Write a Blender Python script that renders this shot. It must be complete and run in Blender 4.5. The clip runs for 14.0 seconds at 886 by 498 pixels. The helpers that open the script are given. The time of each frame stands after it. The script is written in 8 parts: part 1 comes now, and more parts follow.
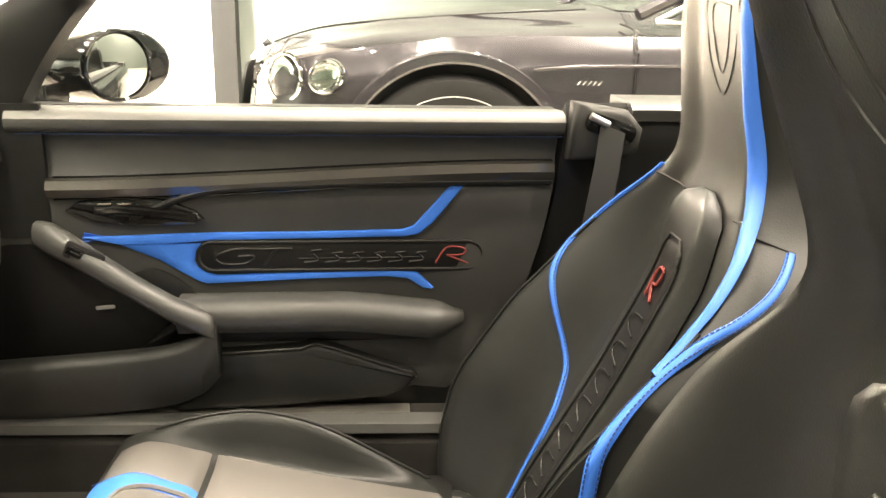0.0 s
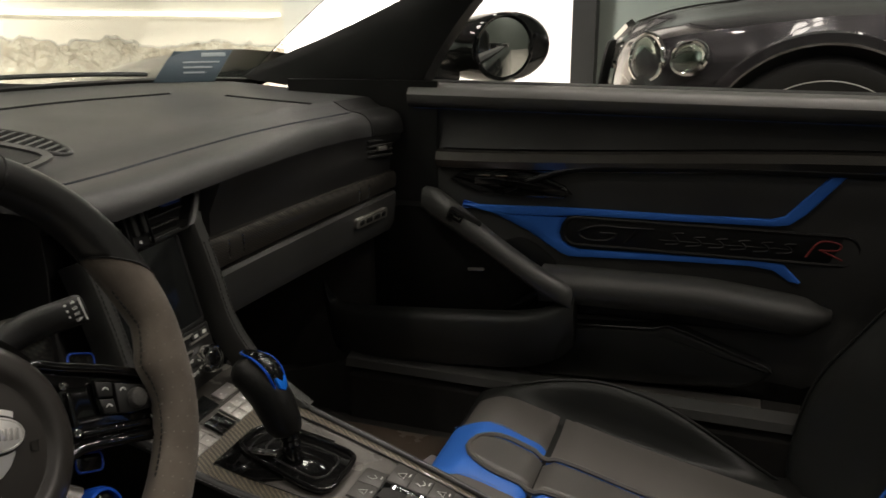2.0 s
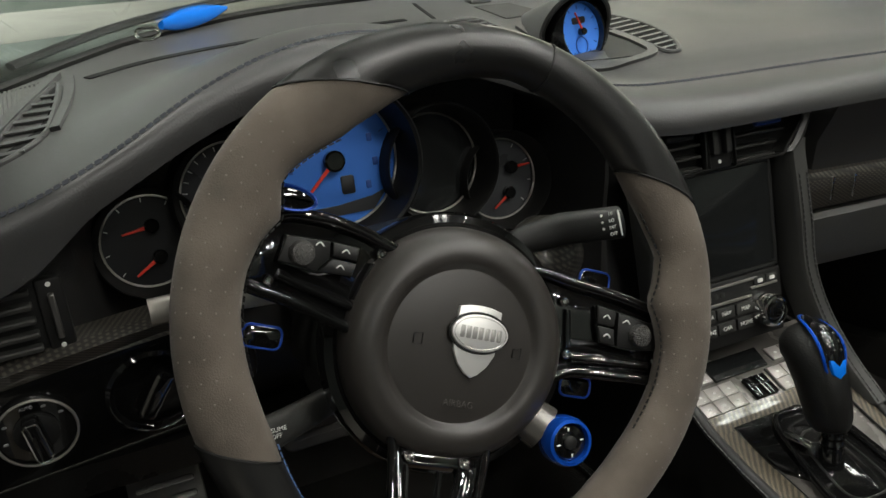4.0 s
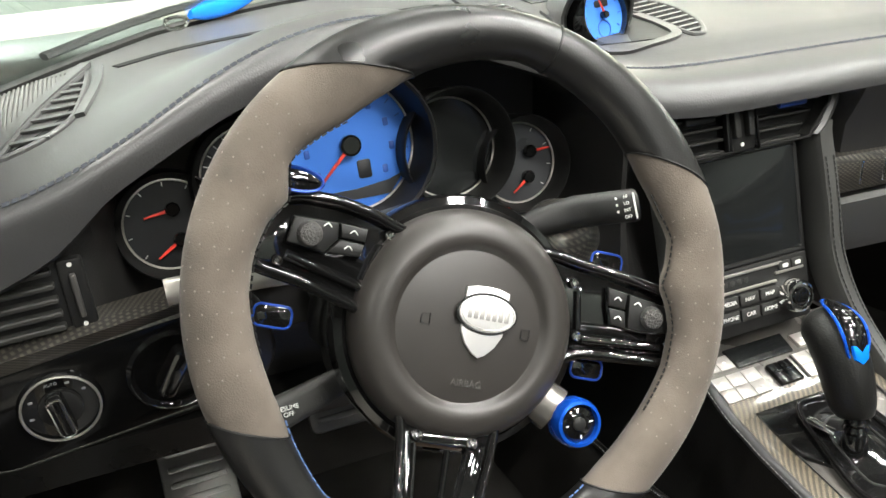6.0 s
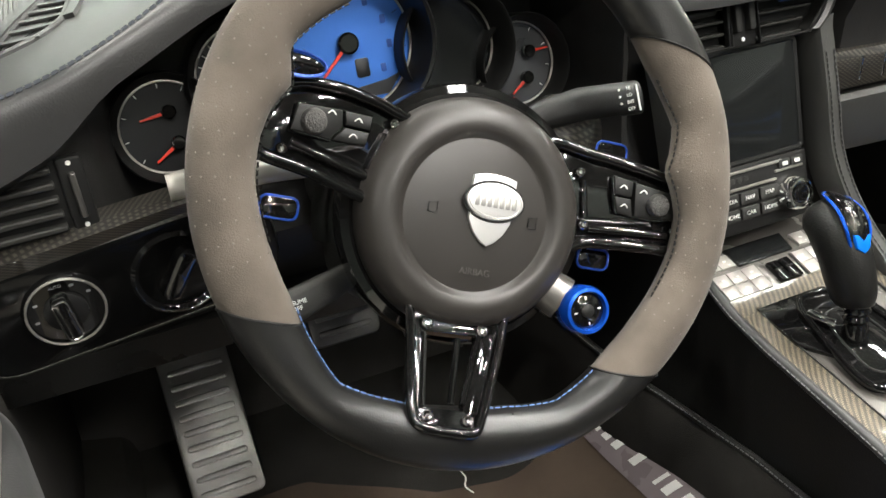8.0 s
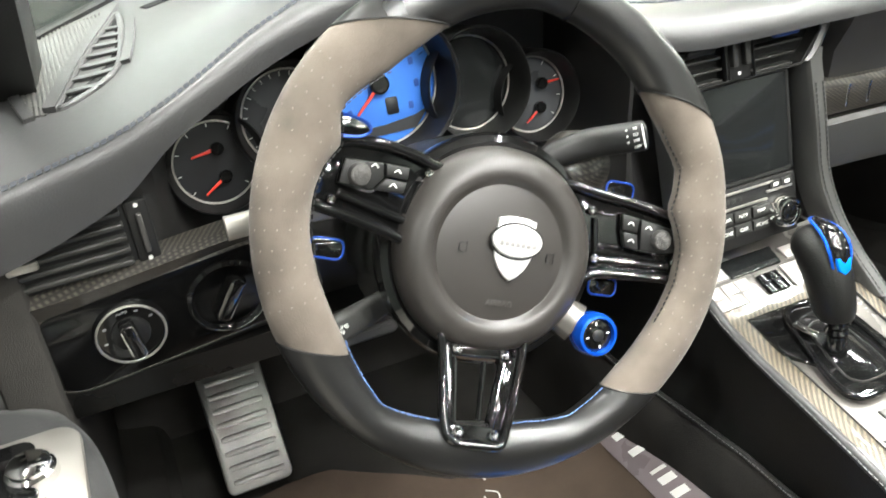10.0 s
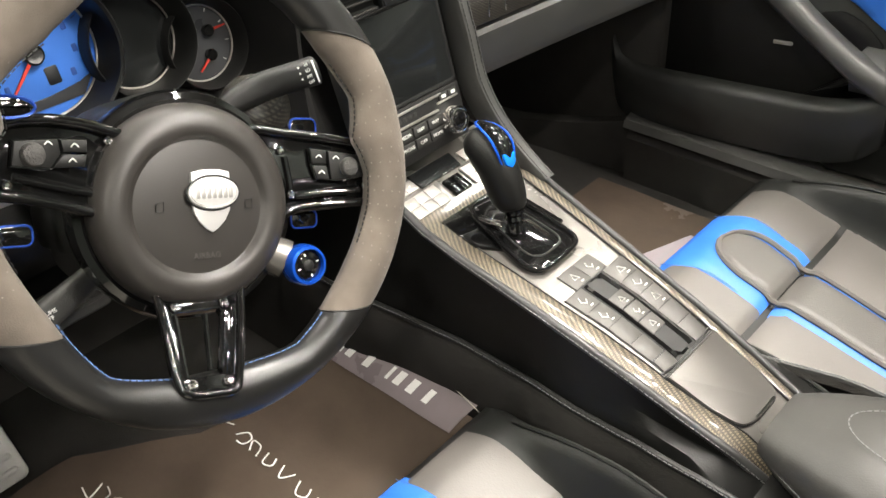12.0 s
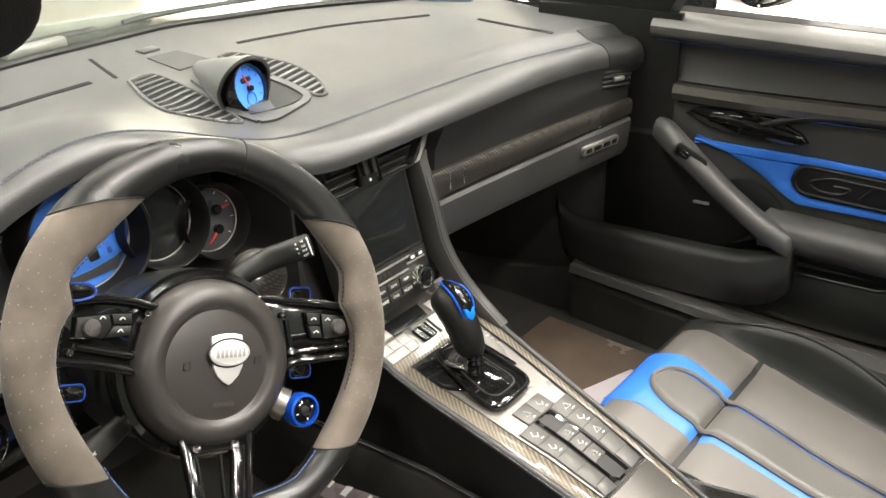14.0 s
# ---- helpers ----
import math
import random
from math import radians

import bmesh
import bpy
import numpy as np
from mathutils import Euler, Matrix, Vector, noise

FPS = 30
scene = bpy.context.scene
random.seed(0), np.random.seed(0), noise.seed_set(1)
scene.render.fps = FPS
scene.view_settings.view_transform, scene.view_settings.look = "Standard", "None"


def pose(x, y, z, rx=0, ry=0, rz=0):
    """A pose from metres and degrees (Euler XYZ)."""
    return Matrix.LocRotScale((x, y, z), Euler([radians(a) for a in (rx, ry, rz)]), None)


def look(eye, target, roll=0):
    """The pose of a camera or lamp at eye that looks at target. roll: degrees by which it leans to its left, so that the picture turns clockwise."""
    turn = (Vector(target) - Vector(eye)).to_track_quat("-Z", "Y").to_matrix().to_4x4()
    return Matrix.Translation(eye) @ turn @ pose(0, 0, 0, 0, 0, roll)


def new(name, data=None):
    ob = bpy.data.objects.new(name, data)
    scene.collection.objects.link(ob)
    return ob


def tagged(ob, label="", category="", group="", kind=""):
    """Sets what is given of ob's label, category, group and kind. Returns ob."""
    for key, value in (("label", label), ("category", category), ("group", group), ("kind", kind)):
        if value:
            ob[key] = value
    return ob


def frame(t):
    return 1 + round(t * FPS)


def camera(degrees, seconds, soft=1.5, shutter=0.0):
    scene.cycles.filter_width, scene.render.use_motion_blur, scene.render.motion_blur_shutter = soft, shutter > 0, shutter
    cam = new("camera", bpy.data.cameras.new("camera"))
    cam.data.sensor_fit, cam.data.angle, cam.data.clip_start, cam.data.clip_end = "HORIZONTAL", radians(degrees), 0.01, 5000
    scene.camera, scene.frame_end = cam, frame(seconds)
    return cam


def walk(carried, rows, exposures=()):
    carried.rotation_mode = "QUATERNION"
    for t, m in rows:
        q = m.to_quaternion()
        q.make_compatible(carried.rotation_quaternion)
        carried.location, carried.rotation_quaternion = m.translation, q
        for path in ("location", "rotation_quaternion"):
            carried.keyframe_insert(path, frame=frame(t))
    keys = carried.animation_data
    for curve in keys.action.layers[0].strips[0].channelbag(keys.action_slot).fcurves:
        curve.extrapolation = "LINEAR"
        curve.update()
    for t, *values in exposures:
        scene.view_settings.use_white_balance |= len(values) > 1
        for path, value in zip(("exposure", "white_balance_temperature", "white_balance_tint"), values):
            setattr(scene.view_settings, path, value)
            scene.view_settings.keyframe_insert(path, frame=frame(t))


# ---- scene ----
cam = camera(54.8, 14.0, shutter=0.2)
PATH = [
    (0, (0.554, -0.675, 1.037), (0.665, 1.239, 0.467), 1.3),
    (0.5, (0.554, -0.682, 1.029), (0.58, 1.24, 0.474), 1.6),
    (1, (0.547, -0.689, 1.028), (0.459, 1.226, 0.457), 1.3),
    (1.5, (0.528, -0.697, 1.037), (0.153, 1.175, 0.443), 0.2),
    (2, (0.511, -0.715, 1.044), (-0.127, 1.076, 0.424), -0.4),
    (2.5, (0.516, -0.733, 1.063), (-0.331, 0.958, 0.412), 1.8),
    (2.8, (0.517, -0.692, 1.064), (-0.568, 0.84, 0.378), 2.8),
    (3, (0.527, -0.65, 1.057), (-0.772, 0.685, 0.329), 2.0),
    (3.5, (0.51, -0.581, 1.033), (-1.072, 0.368, 0.261), -1.8),
    (3.7, (0.495, -0.57, 1.028), (-1.149, 0.264, 0.24), -2.0),
    (5.8, (0.51, -0.539, 1.016), (-1.189, 0.135, 0.206), -3.6),
    (6, (0.513, -0.538, 1.018), (-1.188, 0.134, 0.209), -3.9),
    (6.5, (0.514, -0.542, 1.002), (-1.183, 0.137, 0.191), -4.0),
    (7, (0.514, -0.544, 0.993), (-1.167, 0.135, 0.147), -4.1),
    (7.5, (0.516, -0.548, 0.981), (-1.143, 0.133, 0.096), -4.7),
    (9.8, (0.527, -0.603, 1.041), (-1.071, 0.037, 0.023), -4.6),
    (10, (0.544, -0.595, 1.067), (-1.052, 0.072, 0.063), -4.7),
    (10.5, (0.544, -0.589, 1.091), (-0.868, 0.345, 0.027), -2.8),
    (11, (0.557, -0.577, 1.095), (-0.702, 0.51, -0.016), -5.0),
    (11.5, (0.567, -0.587, 1.101), (-0.61, 0.52, -0.078), -4.3),
    (12, (0.578, -0.602, 1.092), (-0.57, 0.531, -0.091), -3.9),
    (12.5, (0.599, -0.621, 1.076), (-0.522, 0.516, -0.129), -3.4),
    (13, (0.598, -0.637, 1.124), (-0.508, 0.534, -0.062), -2.9),
    (13.2, (0.616, -0.638, 1.163), (-0.541, 0.554, 0.048), -3.5),
    (13.5, (0.62, -0.639, 1.194), (-0.574, 0.607, 0.181), -2.9),
    (14, (0.653, -0.696, 1.213), (-0.514, 0.621, 0.263), -2.4),
]
walk(cam, [(t, look(eye, target, roll)) for t, eye, target, roll in PATH],
     [(0, 1.3, 7400, 10), (0.5, 0.64, 7400, 10), (0.7, 0.42, 7400, 10), (1.0, -0.24, 7200, 9), (1.5, -1.2, 6800, 11), (2.4, -2.2, 6500, 10), (3.0, -2.5, 6300, 7), (3.4, -1.82, 6300, 3), (3.7, -1.45, 6200, 5), (5.8, 0.6, 6100, 7), (6.1, 0.5, 6100, 7), (6.5, 0.32, 6100, 7), (7.5, 0.22, 6200, 8), (9.8, 1.2, 6000, 6), (10.1, 1.2, 6000, 6), (10.6, 0.65, 6300, 9), (11, 0.7, 6400, 10), (12.5, 0.64, 6400, 9), (13.4, 0.72, 6400, 10), (14, 0.52, 6400, 9)])

# ---------------------------------------------------------------- light
world = bpy.data.worlds.new("showroom_air")
scene.world = world
world.use_nodes = True
world.node_tree.nodes["Background"].inputs[0].default_value = (1.0, 0.96, 0.9, 1)
world.node_tree.nodes["Background"].inputs[1].default_value = 0.014

FLOOR_Z, CEIL_Z = 0.05, 4.2


def lamp(x, y, z, power, size, target=None, colour=(1.0, 0.93, 0.84), beam=180):
    data = bpy.data.lights.new("spot_or_added_wash", "AREA")
    data.shape, data.size, data.energy, data.color = "DISK", size, power, colour
    data.spread = radians(beam)
    ob = new("spot_or_added_wash", data)
    ob.matrix_world = look((x, y, z), target or (x, y + 0.01, 0))
    return ob


SPOTS = [  # x, y, watts
    (-2.6, -1.6, 36), (-0.95, -1.5, 50), (1.6, -2.2, 12), (3.6, -1.8, 10), (5.6, -2.6, 14), (-3.2, 0.5, 18), (-1.2, 0.3, 12), (0.9, 0.2, 26), (2.6, 0.5, 84), (4.4, 0.2, 72), (6.2, 0.8, 50),
    (-1.5, 2.0, 14), (0.3, 1.9, 34), (0.6, 1.75, 34), (0.45, 2.2, 34), (2.1, 2.2, 66), (4.0, 2.4, 70), (-0.2, 3.2, 12), (1.6, 3.2, 14), (3.4, 3.3, 14), (2.2, -3.9, 40), (5.0, -4.2, 14)]
FIXTURES = []
for k, (sx, sy, watts) in enumerate(SPOTS):
    for dx, dy in ((-0.16, 0.05), (0.16, -0.05)) if k % 2 else ((0.04, -0.17), (-0.04, 0.17)):
        FIXTURES.append((sx + dx, sy + dy, watts / 2))
for cx, cy in ((-1.9, 1.3), (0.1, 1.1), (1.7, 1.35), (3.3, 1.2), (-0.6, 2.85), (1.2, 2.9)):   # clusters of four over the neighbouring car
    for dx, dy in ((-0.13, -0.13), (0.13, -0.13), (-0.13, 0.13), (0.13, 0.13)):
        FIXTURES.append((cx + dx, cy + dy, 8))
for k in range(7):                       # unseen row added at the far end, behind the seats, for highlights
    FIXTURES.append((6.7, -2.6 + 0.9 * k, 15))
for fx, fy, watts in FIXTURES:
    lamp(fx, fy, CEIL_Z - 0.12, watts, 0.22 if watts == 8 else 0.1)
# unseen wash lights added to brighten the pale walls and the end wall
lamp(-1.6, 3.0, 3.7, 460, 0.4, (-1.5, 4.6, 0.9), (1, 0.96, 0.9), 80)
lamp(-4.0, 2.7, 3.7, 440, 0.4, (-4.0, 4.6, 0.7), (1, 0.93, 0.84), 80)
lamp(-6.5, 2.7, 3.7, 440, 0.4, (-6.5, 4.6, 0.7), (1, 0.93, 0.84), 80)
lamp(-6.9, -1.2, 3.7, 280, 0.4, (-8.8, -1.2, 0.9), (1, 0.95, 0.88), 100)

# ---------------------------------------------------------------- materials


def material(name):
    m = bpy.data.materials.new(name)
    m.use_nodes = True
    return m, m.node_tree.nodes, m.node_tree.links, m.node_tree.nodes["Principled BSDF"]


def surface(name, colour, rough, metal=0.0, var=0.12, scale=14.0, fine=420.0, bump=0.15, rough_var=0.1,
            coat=0.0, spec=0.5, grain="noise", sheen=0.0, dist=0.0006):
    """Plain stuff with broad tone changes, fine grain and relief."""
    m, nodes, links, bsdf = material(name)
    tex = nodes.new("ShaderNodeTexCoord")
    broad = nodes.new("ShaderNodeTexNoise")
    broad.inputs["Scale"].default_value, broad.inputs["Detail"].default_value = scale, 5
    links.new(tex.outputs["Object"], broad.inputs["Vector"])
    if grain == "leather":
        tiny = nodes.new("ShaderNodeTexVoronoi")
        tiny.feature = "SMOOTH_F1"
        tiny.inputs["Scale"].default_value = fine
        height = tiny.outputs["Distance"]
    else:
        tiny = nodes.new("ShaderNodeTexNoise")
        tiny.inputs["Scale"].default_value, tiny.inputs["Detail"].default_value = fine, 3
        height = tiny.outputs["Fac"]
    links.new(tex.outputs["Object"], tiny.inputs["Vector"])
    ramp = nodes.new("ShaderNodeMapRange")
    ramp.inputs["To Min"].default_value, ramp.inputs["To Max"].default_value = 1 - var, 1 + var
    links.new(broad.outputs["Fac"], ramp.inputs["Value"])
    mul = nodes.new("ShaderNodeVectorMath")
    mul.operation = "SCALE"
    mul.inputs[0].default_value = colour[:3]
    links.new(ramp.outputs["Result"], mul.inputs["Scale"])
    links.new(mul.outputs["Vector"], bsdf.inputs["Base Color"])
    rr = nodes.new("ShaderNodeMapRange")
    rr.inputs["To Min"].default_value, rr.inputs["To Max"].default_value = max(0.02, rough - rough_var), min(1, rough + rough_var)
    links.new(broad.outputs["Fac"], rr.inputs["Value"])
    links.new(rr.outputs["Result"], bsdf.inputs["Roughness"])
    if bump:
        b = nodes.new("ShaderNodeBump")
        b.inputs["Strength"].default_value, b.inputs["Distance"].default_value = bump, dist
        links.new(height, b.inputs["Height"])
        links.new(b.outputs["Normal"], bsdf.inputs["Normal"])
    bsdf.inputs["Metallic"].default_value = metal
    bsdf.inputs["Specular IOR Level"].default_value = spec
    bsdf.inputs["Coat Weight"].default_value = coat
    bsdf.inputs["Coat Roughness"].default_value = 0.04
    bsdf.inputs["Sheen Weight"].default_value = sheen
    return m


def carbon(name, pitch=0.0024, light=(0.2, 0.155, 0.09), dark=(0.014, 0.013, 0.011)):
    """Two-by-two twill weave under clear lacquer."""
    m, nodes, links, bsdf = material(name)

    def calc(op, a, b=None):
        n = nodes.new("ShaderNodeMath")
        n.operation = op
        for k, v in enumerate((a, b)):
            if v is None:
                continue
            if isinstance(v, (int, float)):
                n.inputs[k].default_value = v
            else:
                links.new(v, n.inputs[k])
        return n.outputs["Value"]

    tex = nodes.new("ShaderNodeTexCoord")
    xyz = nodes.new("ShaderNodeSeparateXYZ")
    links.new(tex.outputs["Object"], xyz.inputs["Vector"])
    lift = calc("MULTIPLY", xyz.outputs["Z"], 0.8 / pitch)
    u = calc("ADD", calc("MULTIPLY", xyz.outputs["X"], 1 / pitch), lift)
    v = calc("ADD", calc("MULTIPLY", xyz.outputs["Y"], 1 / pitch), lift)
    step = calc("FLOORED_MODULO", calc("ADD", calc("FLOOR", u), calc("FLOOR", v)), 4.0)
    warp = calc("LESS_THAN", step, 1.5)
    across = calc("ADD", calc("MULTIPLY", calc("FRACT", u), warp), calc("MULTIPLY", calc("FRACT", v), calc("SUBTRACT", 1.0, warp)))
    thread = calc("SINE", calc("MULTIPLY", across, math.pi))
    tone = calc("ADD", calc("MULTIPLY", thread, 0.3), calc("MULTIPLY", calc("MULTIPLY", warp, thread), 0.7))
    mix = nodes.new("ShaderNodeMix")
    mix.data_type = "RGBA"
    mix.inputs[6].default_value, mix.inputs[7].default_value = (*dark, 1), (*light, 1)
    links.new(tone, mix.inputs[0])
    links.new(mix.outputs[2], bsdf.inputs["Base Color"])
    bsdf.inputs["Metallic"].default_value = 0.3
    bsdf.inputs["Roughness"].default_value = 0.45
    bsdf.inputs["Coat Weight"].default_value = 1.0
    bsdf.inputs["Coat Roughness"].default_value = 0.05
    return m


def glass(name, tint=(0.86, 0.93, 0.9), rough=0.0):
    m, nodes, links, bsdf = material(name)
    bsdf.inputs["Base Color"].default_value = (*tint, 1)
    bsdf.inputs["Transmission Weight"].default_value = 1.0
    bsdf.inputs["Roughness"].default_value = rough
    bsdf.inputs["IOR"].default_value = 1.45
    return m


def glow(name, colour, strength):
    m, nodes, links, bsdf = material(name)
    bsdf.inputs["Base Color"].default_value = (*colour, 1)
    bsdf.inputs["Emission Color"].default_value = (*colour, 1)
    bsdf.inputs["Emission Strength"].default_value = strength
    return m


WHEEL_LEATHER = surface("worn_wheel_leather", (0.013, 0.0128, 0.0122), 0.3, spec=0.5, grain="leather", fine=900, bump=0.12, var=0.2)
ARM_LEATHER = surface("armrest_dark_leather", (0.052, 0.051, 0.047), 0.4, spec=0.42, grain="leather", fine=900, bump=0.15, var=0.2)
BLACK_LEATHER = surface("black_leather", (0.01, 0.01, 0.0092), 0.42, spec=0.25, grain="leather", fine=700, bump=0.25, var=0.2)
SEAT_LEATHER = surface("seat_black_leather", (0.019, 0.0198, 0.0182), 0.42, spec=0.34, grain="leather", fine=600, bump=0.22, var=0.22, scale=9)
BIN_LEATHER = surface("bin_dark_leather", (0.02, 0.0203, 0.0188), 0.45, spec=0.4, grain="leather", fine=700, bump=0.25, var=0.18)
DOOR_GREY = surface("dark_grey_leather", (0.048, 0.048, 0.0448), 0.42, grain="leather", fine=600, bump=0.25, var=0.14)
GREY_LEATHER = surface("grey_leather", (0.08, 0.079, 0.073), 0.42, grain="leather", fine=600, bump=0.25, var=0.12)
SEAT_GREY = surface("seat_grey_leather", (0.118, 0.109, 0.1), 0.45, grain="leather", fine=550, bump=0.3, var=0.12, scale=11)
DASH_LEATHER = surface("dash_grey_leather", (0.031, 0.031, 0.0306), 0.38, spec=0.5, sheen=0.1, grain="leather", fine=650, bump=0.25, var=0.07, scale=7)
# seat grey darkened: the weaker light on the tongue is in the colour
SEAT_GREY_SHADED = surface("seat_grey_shaded", (0.088, 0.083, 0.076), 0.45, grain="leather", fine=550, bump=0.3, var=0.14, scale=11)
BLUE_LEATHER = surface("blue_leather", (0.03, 0.16, 0.62), 0.5, grain="leather", fine=600, bump=0.2, var=0.1)
SUEDE = surface("taupe_suede", (0.118, 0.1, 0.083), 0.95, fine=900, bump=0.5, var=0.7, scale=22, sheen=0.12, spec=0.1)
GLOSS_BLACK = surface("gloss_black", (0.005, 0.005, 0.005), 0.05, var=0.1, bump=0.0, rough_var=0.03, coat=0.6)
SATIN_BLACK = surface("satin_black_plastic", (0.01, 0.01, 0.0095), 0.5, spec=0.35, fine=800, bump=0.2)
DARK_PLASTIC = surface("grained_dark_plastic", (0.024, 0.024, 0.022), 0.6, spec=0.4, grain="leather", fine=800, bump=0.3)
PEDAL_DULL = surface("dull_grey_metal", (0.12, 0.116, 0.11), 0.45, metal=0.7, bump=0.1, fine=900)
KEY_GREY = surface("grey_key_plastic", (0.064, 0.061, 0.056), 0.46, metal=0.12, bump=0.05, fine=1200, var=0.07)
EMBLEM = surface("emblem_silver", (0.85, 0.84, 0.82), 0.4, metal=0.6, bump=0.05, rough_var=0.05, var=0.04)
CHROME = surface("bright_chrome", (0.82, 0.82, 0.8), 0.08, metal=1.0, bump=0.0, rough_var=0.04, var=0.04)
SATIN_METAL = surface("satin_metal", (0.5, 0.48, 0.44), 0.38, metal=0.85, bump=0.08, fine=1500, var=0.08)
SILVER_GREY = surface("silver_grey_paint", (0.15, 0.142, 0.13), 0.27, metal=0.5, bump=0.05, fine=1200, var=0.07, spec=0.6)
BLUE_METAL = surface("blue_anodised", (0.012, 0.1, 0.62), 0.25, metal=0.55, bump=0.05, var=0.08, coat=0.3)
BLUE_LACQUER = surface("blue_lacquer", (0.01, 0.16, 0.7), 0.12, bump=0.0, coat=0.8)
BLUE_DIAL = surface("blue_dial_face", (0.05, 0.2, 0.72), 0.45, bump=0.05, var=0.08)
DIM_BLUE = surface("dial_print_blue", (0.02, 0.08, 0.36), 0.45, bump=0.0)
BLACK_DIAL = surface("black_dial_face", (0.011, 0.0115, 0.0125), 0.35, bump=0.0)
# dark dials: the grey reflection in their glass is put into this colour
GLARE_AND_WINDOW_GREY = surface("glare_and_window_grey", (0.055, 0.057, 0.06), 0.3, bump=0.0)
RED = surface("red_needle", (0.75, 0.05, 0.03), 0.4, bump=0.0)
RED_STITCH = surface("red_embroidery", (0.2, 0.028, 0.024), 0.7, fine=1500, bump=0.4)
WHITE_PRINT = surface("white_print", (0.75, 0.75, 0.72), 0.6, bump=0.0)
NAVY_STITCH = surface("navy_thread", (0.012, 0.035, 0.13), 0.7, bump=0.2, fine=2000)
BLUE_STITCH = surface("blue_thread", (0.09, 0.2, 0.5), 0.7, bump=0.2, fine=2000)
GREY_STITCH = surface("grey_thread", (0.2, 0.2, 0.2), 0.7, bump=0.2, fine=2000)
SCREEN = surface("dark_screen_glass", (0.012, 0.013, 0.013), 0.14, bump=0.0, coat=0.2, var=0.1)
CARBON = carbon("carbon_twill", 0.0015, (0.2, 0.165, 0.11), (0.006, 0.0055, 0.005))
CARBON_DARK = carbon("carbon_twill_dark", 0.0015, (0.075, 0.068, 0.055), (0.006, 0.0055, 0.005))
CARPET = surface("dark_carpet", (0.038, 0.036, 0.033), 0.95, fine=900, bump=0.8, var=0.25, scale=30, spec=0.1, dist=0.002)
# var's broad dark patches stand for shadows that the steering wheel casts
MAT_FILM = surface("brown_protective_mat", (0.085, 0.065, 0.05), 0.24, fine=45, bump=0.3, var=0.6, scale=6, coat=0.35, dist=0.003)
BODY_BLACK = surface("black_body_paint", (0.008, 0.009, 0.009), 0.1, bump=0.0, coat=0.8, var=0.1)
NEIGHBOUR_PAINT = surface("dark_grey_body_paint", (0.042, 0.039, 0.043), 0.24, metal=0.35, bump=0.0, fine=2500, coat=1.0, var=0.06, scale=3)
RUBBER = surface("tyre_rubber", (0.012, 0.012, 0.012), 0.75, fine=300, bump=0.3)
WALL_WHITE = surface("white_wall_paint", (0.82, 0.79, 0.74), 0.7, fine=200, bump=0.08, var=0.03, scale=1.5)
WALL_GREY = surface("grey_green_wall", (0.125, 0.145, 0.13), 0.4, fine=120, bump=0.08, var=0.06, scale=1.2)
CEILING = surface("dark_ceiling_paint", (0.06, 0.058, 0.055), 0.8, fine=80, bump=0.1)
TILE = surface("pale_floor_tile", (0.5, 0.47, 0.42), 0.15, fine=90, bump=0.02, var=0.08, scale=2)
GLASS = glass("clear_glass")
STRIP_GLOW = glow("strip_light", (1.0, 0.95, 0.86), 9)

# ---------------------------------------------------------------- mesh helpers


def thing(name, at, label, category, group="", kind=""):
    ob = new(name)
    ob.empty_display_size = 0.05
    ob.location = at
    return tagged(ob, label, category, group, kind)


def part(name, bm, mat, parent=None, label="", sharp=38):
    """Links a bmesh (in the place's own coordinates) as one mesh under a thing or part."""
    bmesh.ops.remove_doubles(bm, verts=bm.verts, dist=1e-6)
    bmesh.ops.recalc_face_normals(bm, faces=bm.faces)
    me = bpy.data.meshes.new(name)
    bm.to_mesh(me)
    bm.free()
    me.materials.append(mat)
    me.shade_smooth()
    me.set_sharp_from_angle(angle=radians(sharp))
    ob = new(name, me)
    if parent is not None:
        ob.parent = parent
        ob.matrix_parent_inverse = Matrix.Translation(-parent.location)
    if label:
        ob["label"] = label
    return ob


def loft(bm, rings, wrap=True, caps=True):
    rows = [[bm.verts.new(p) for p in ring] for ring in rings]
    n = len(rows[0])
    for a, b in zip(rows, rows[1:]):
        for i in range(n if wrap else n - 1):
            j = (i + 1) % n
            bm.faces.new((a[i], a[j], b[j], b[i]))
    if caps and wrap:
        bm.faces.new(rows[0])
        bm.faces.new(rows[-1][::-1])
    return rows


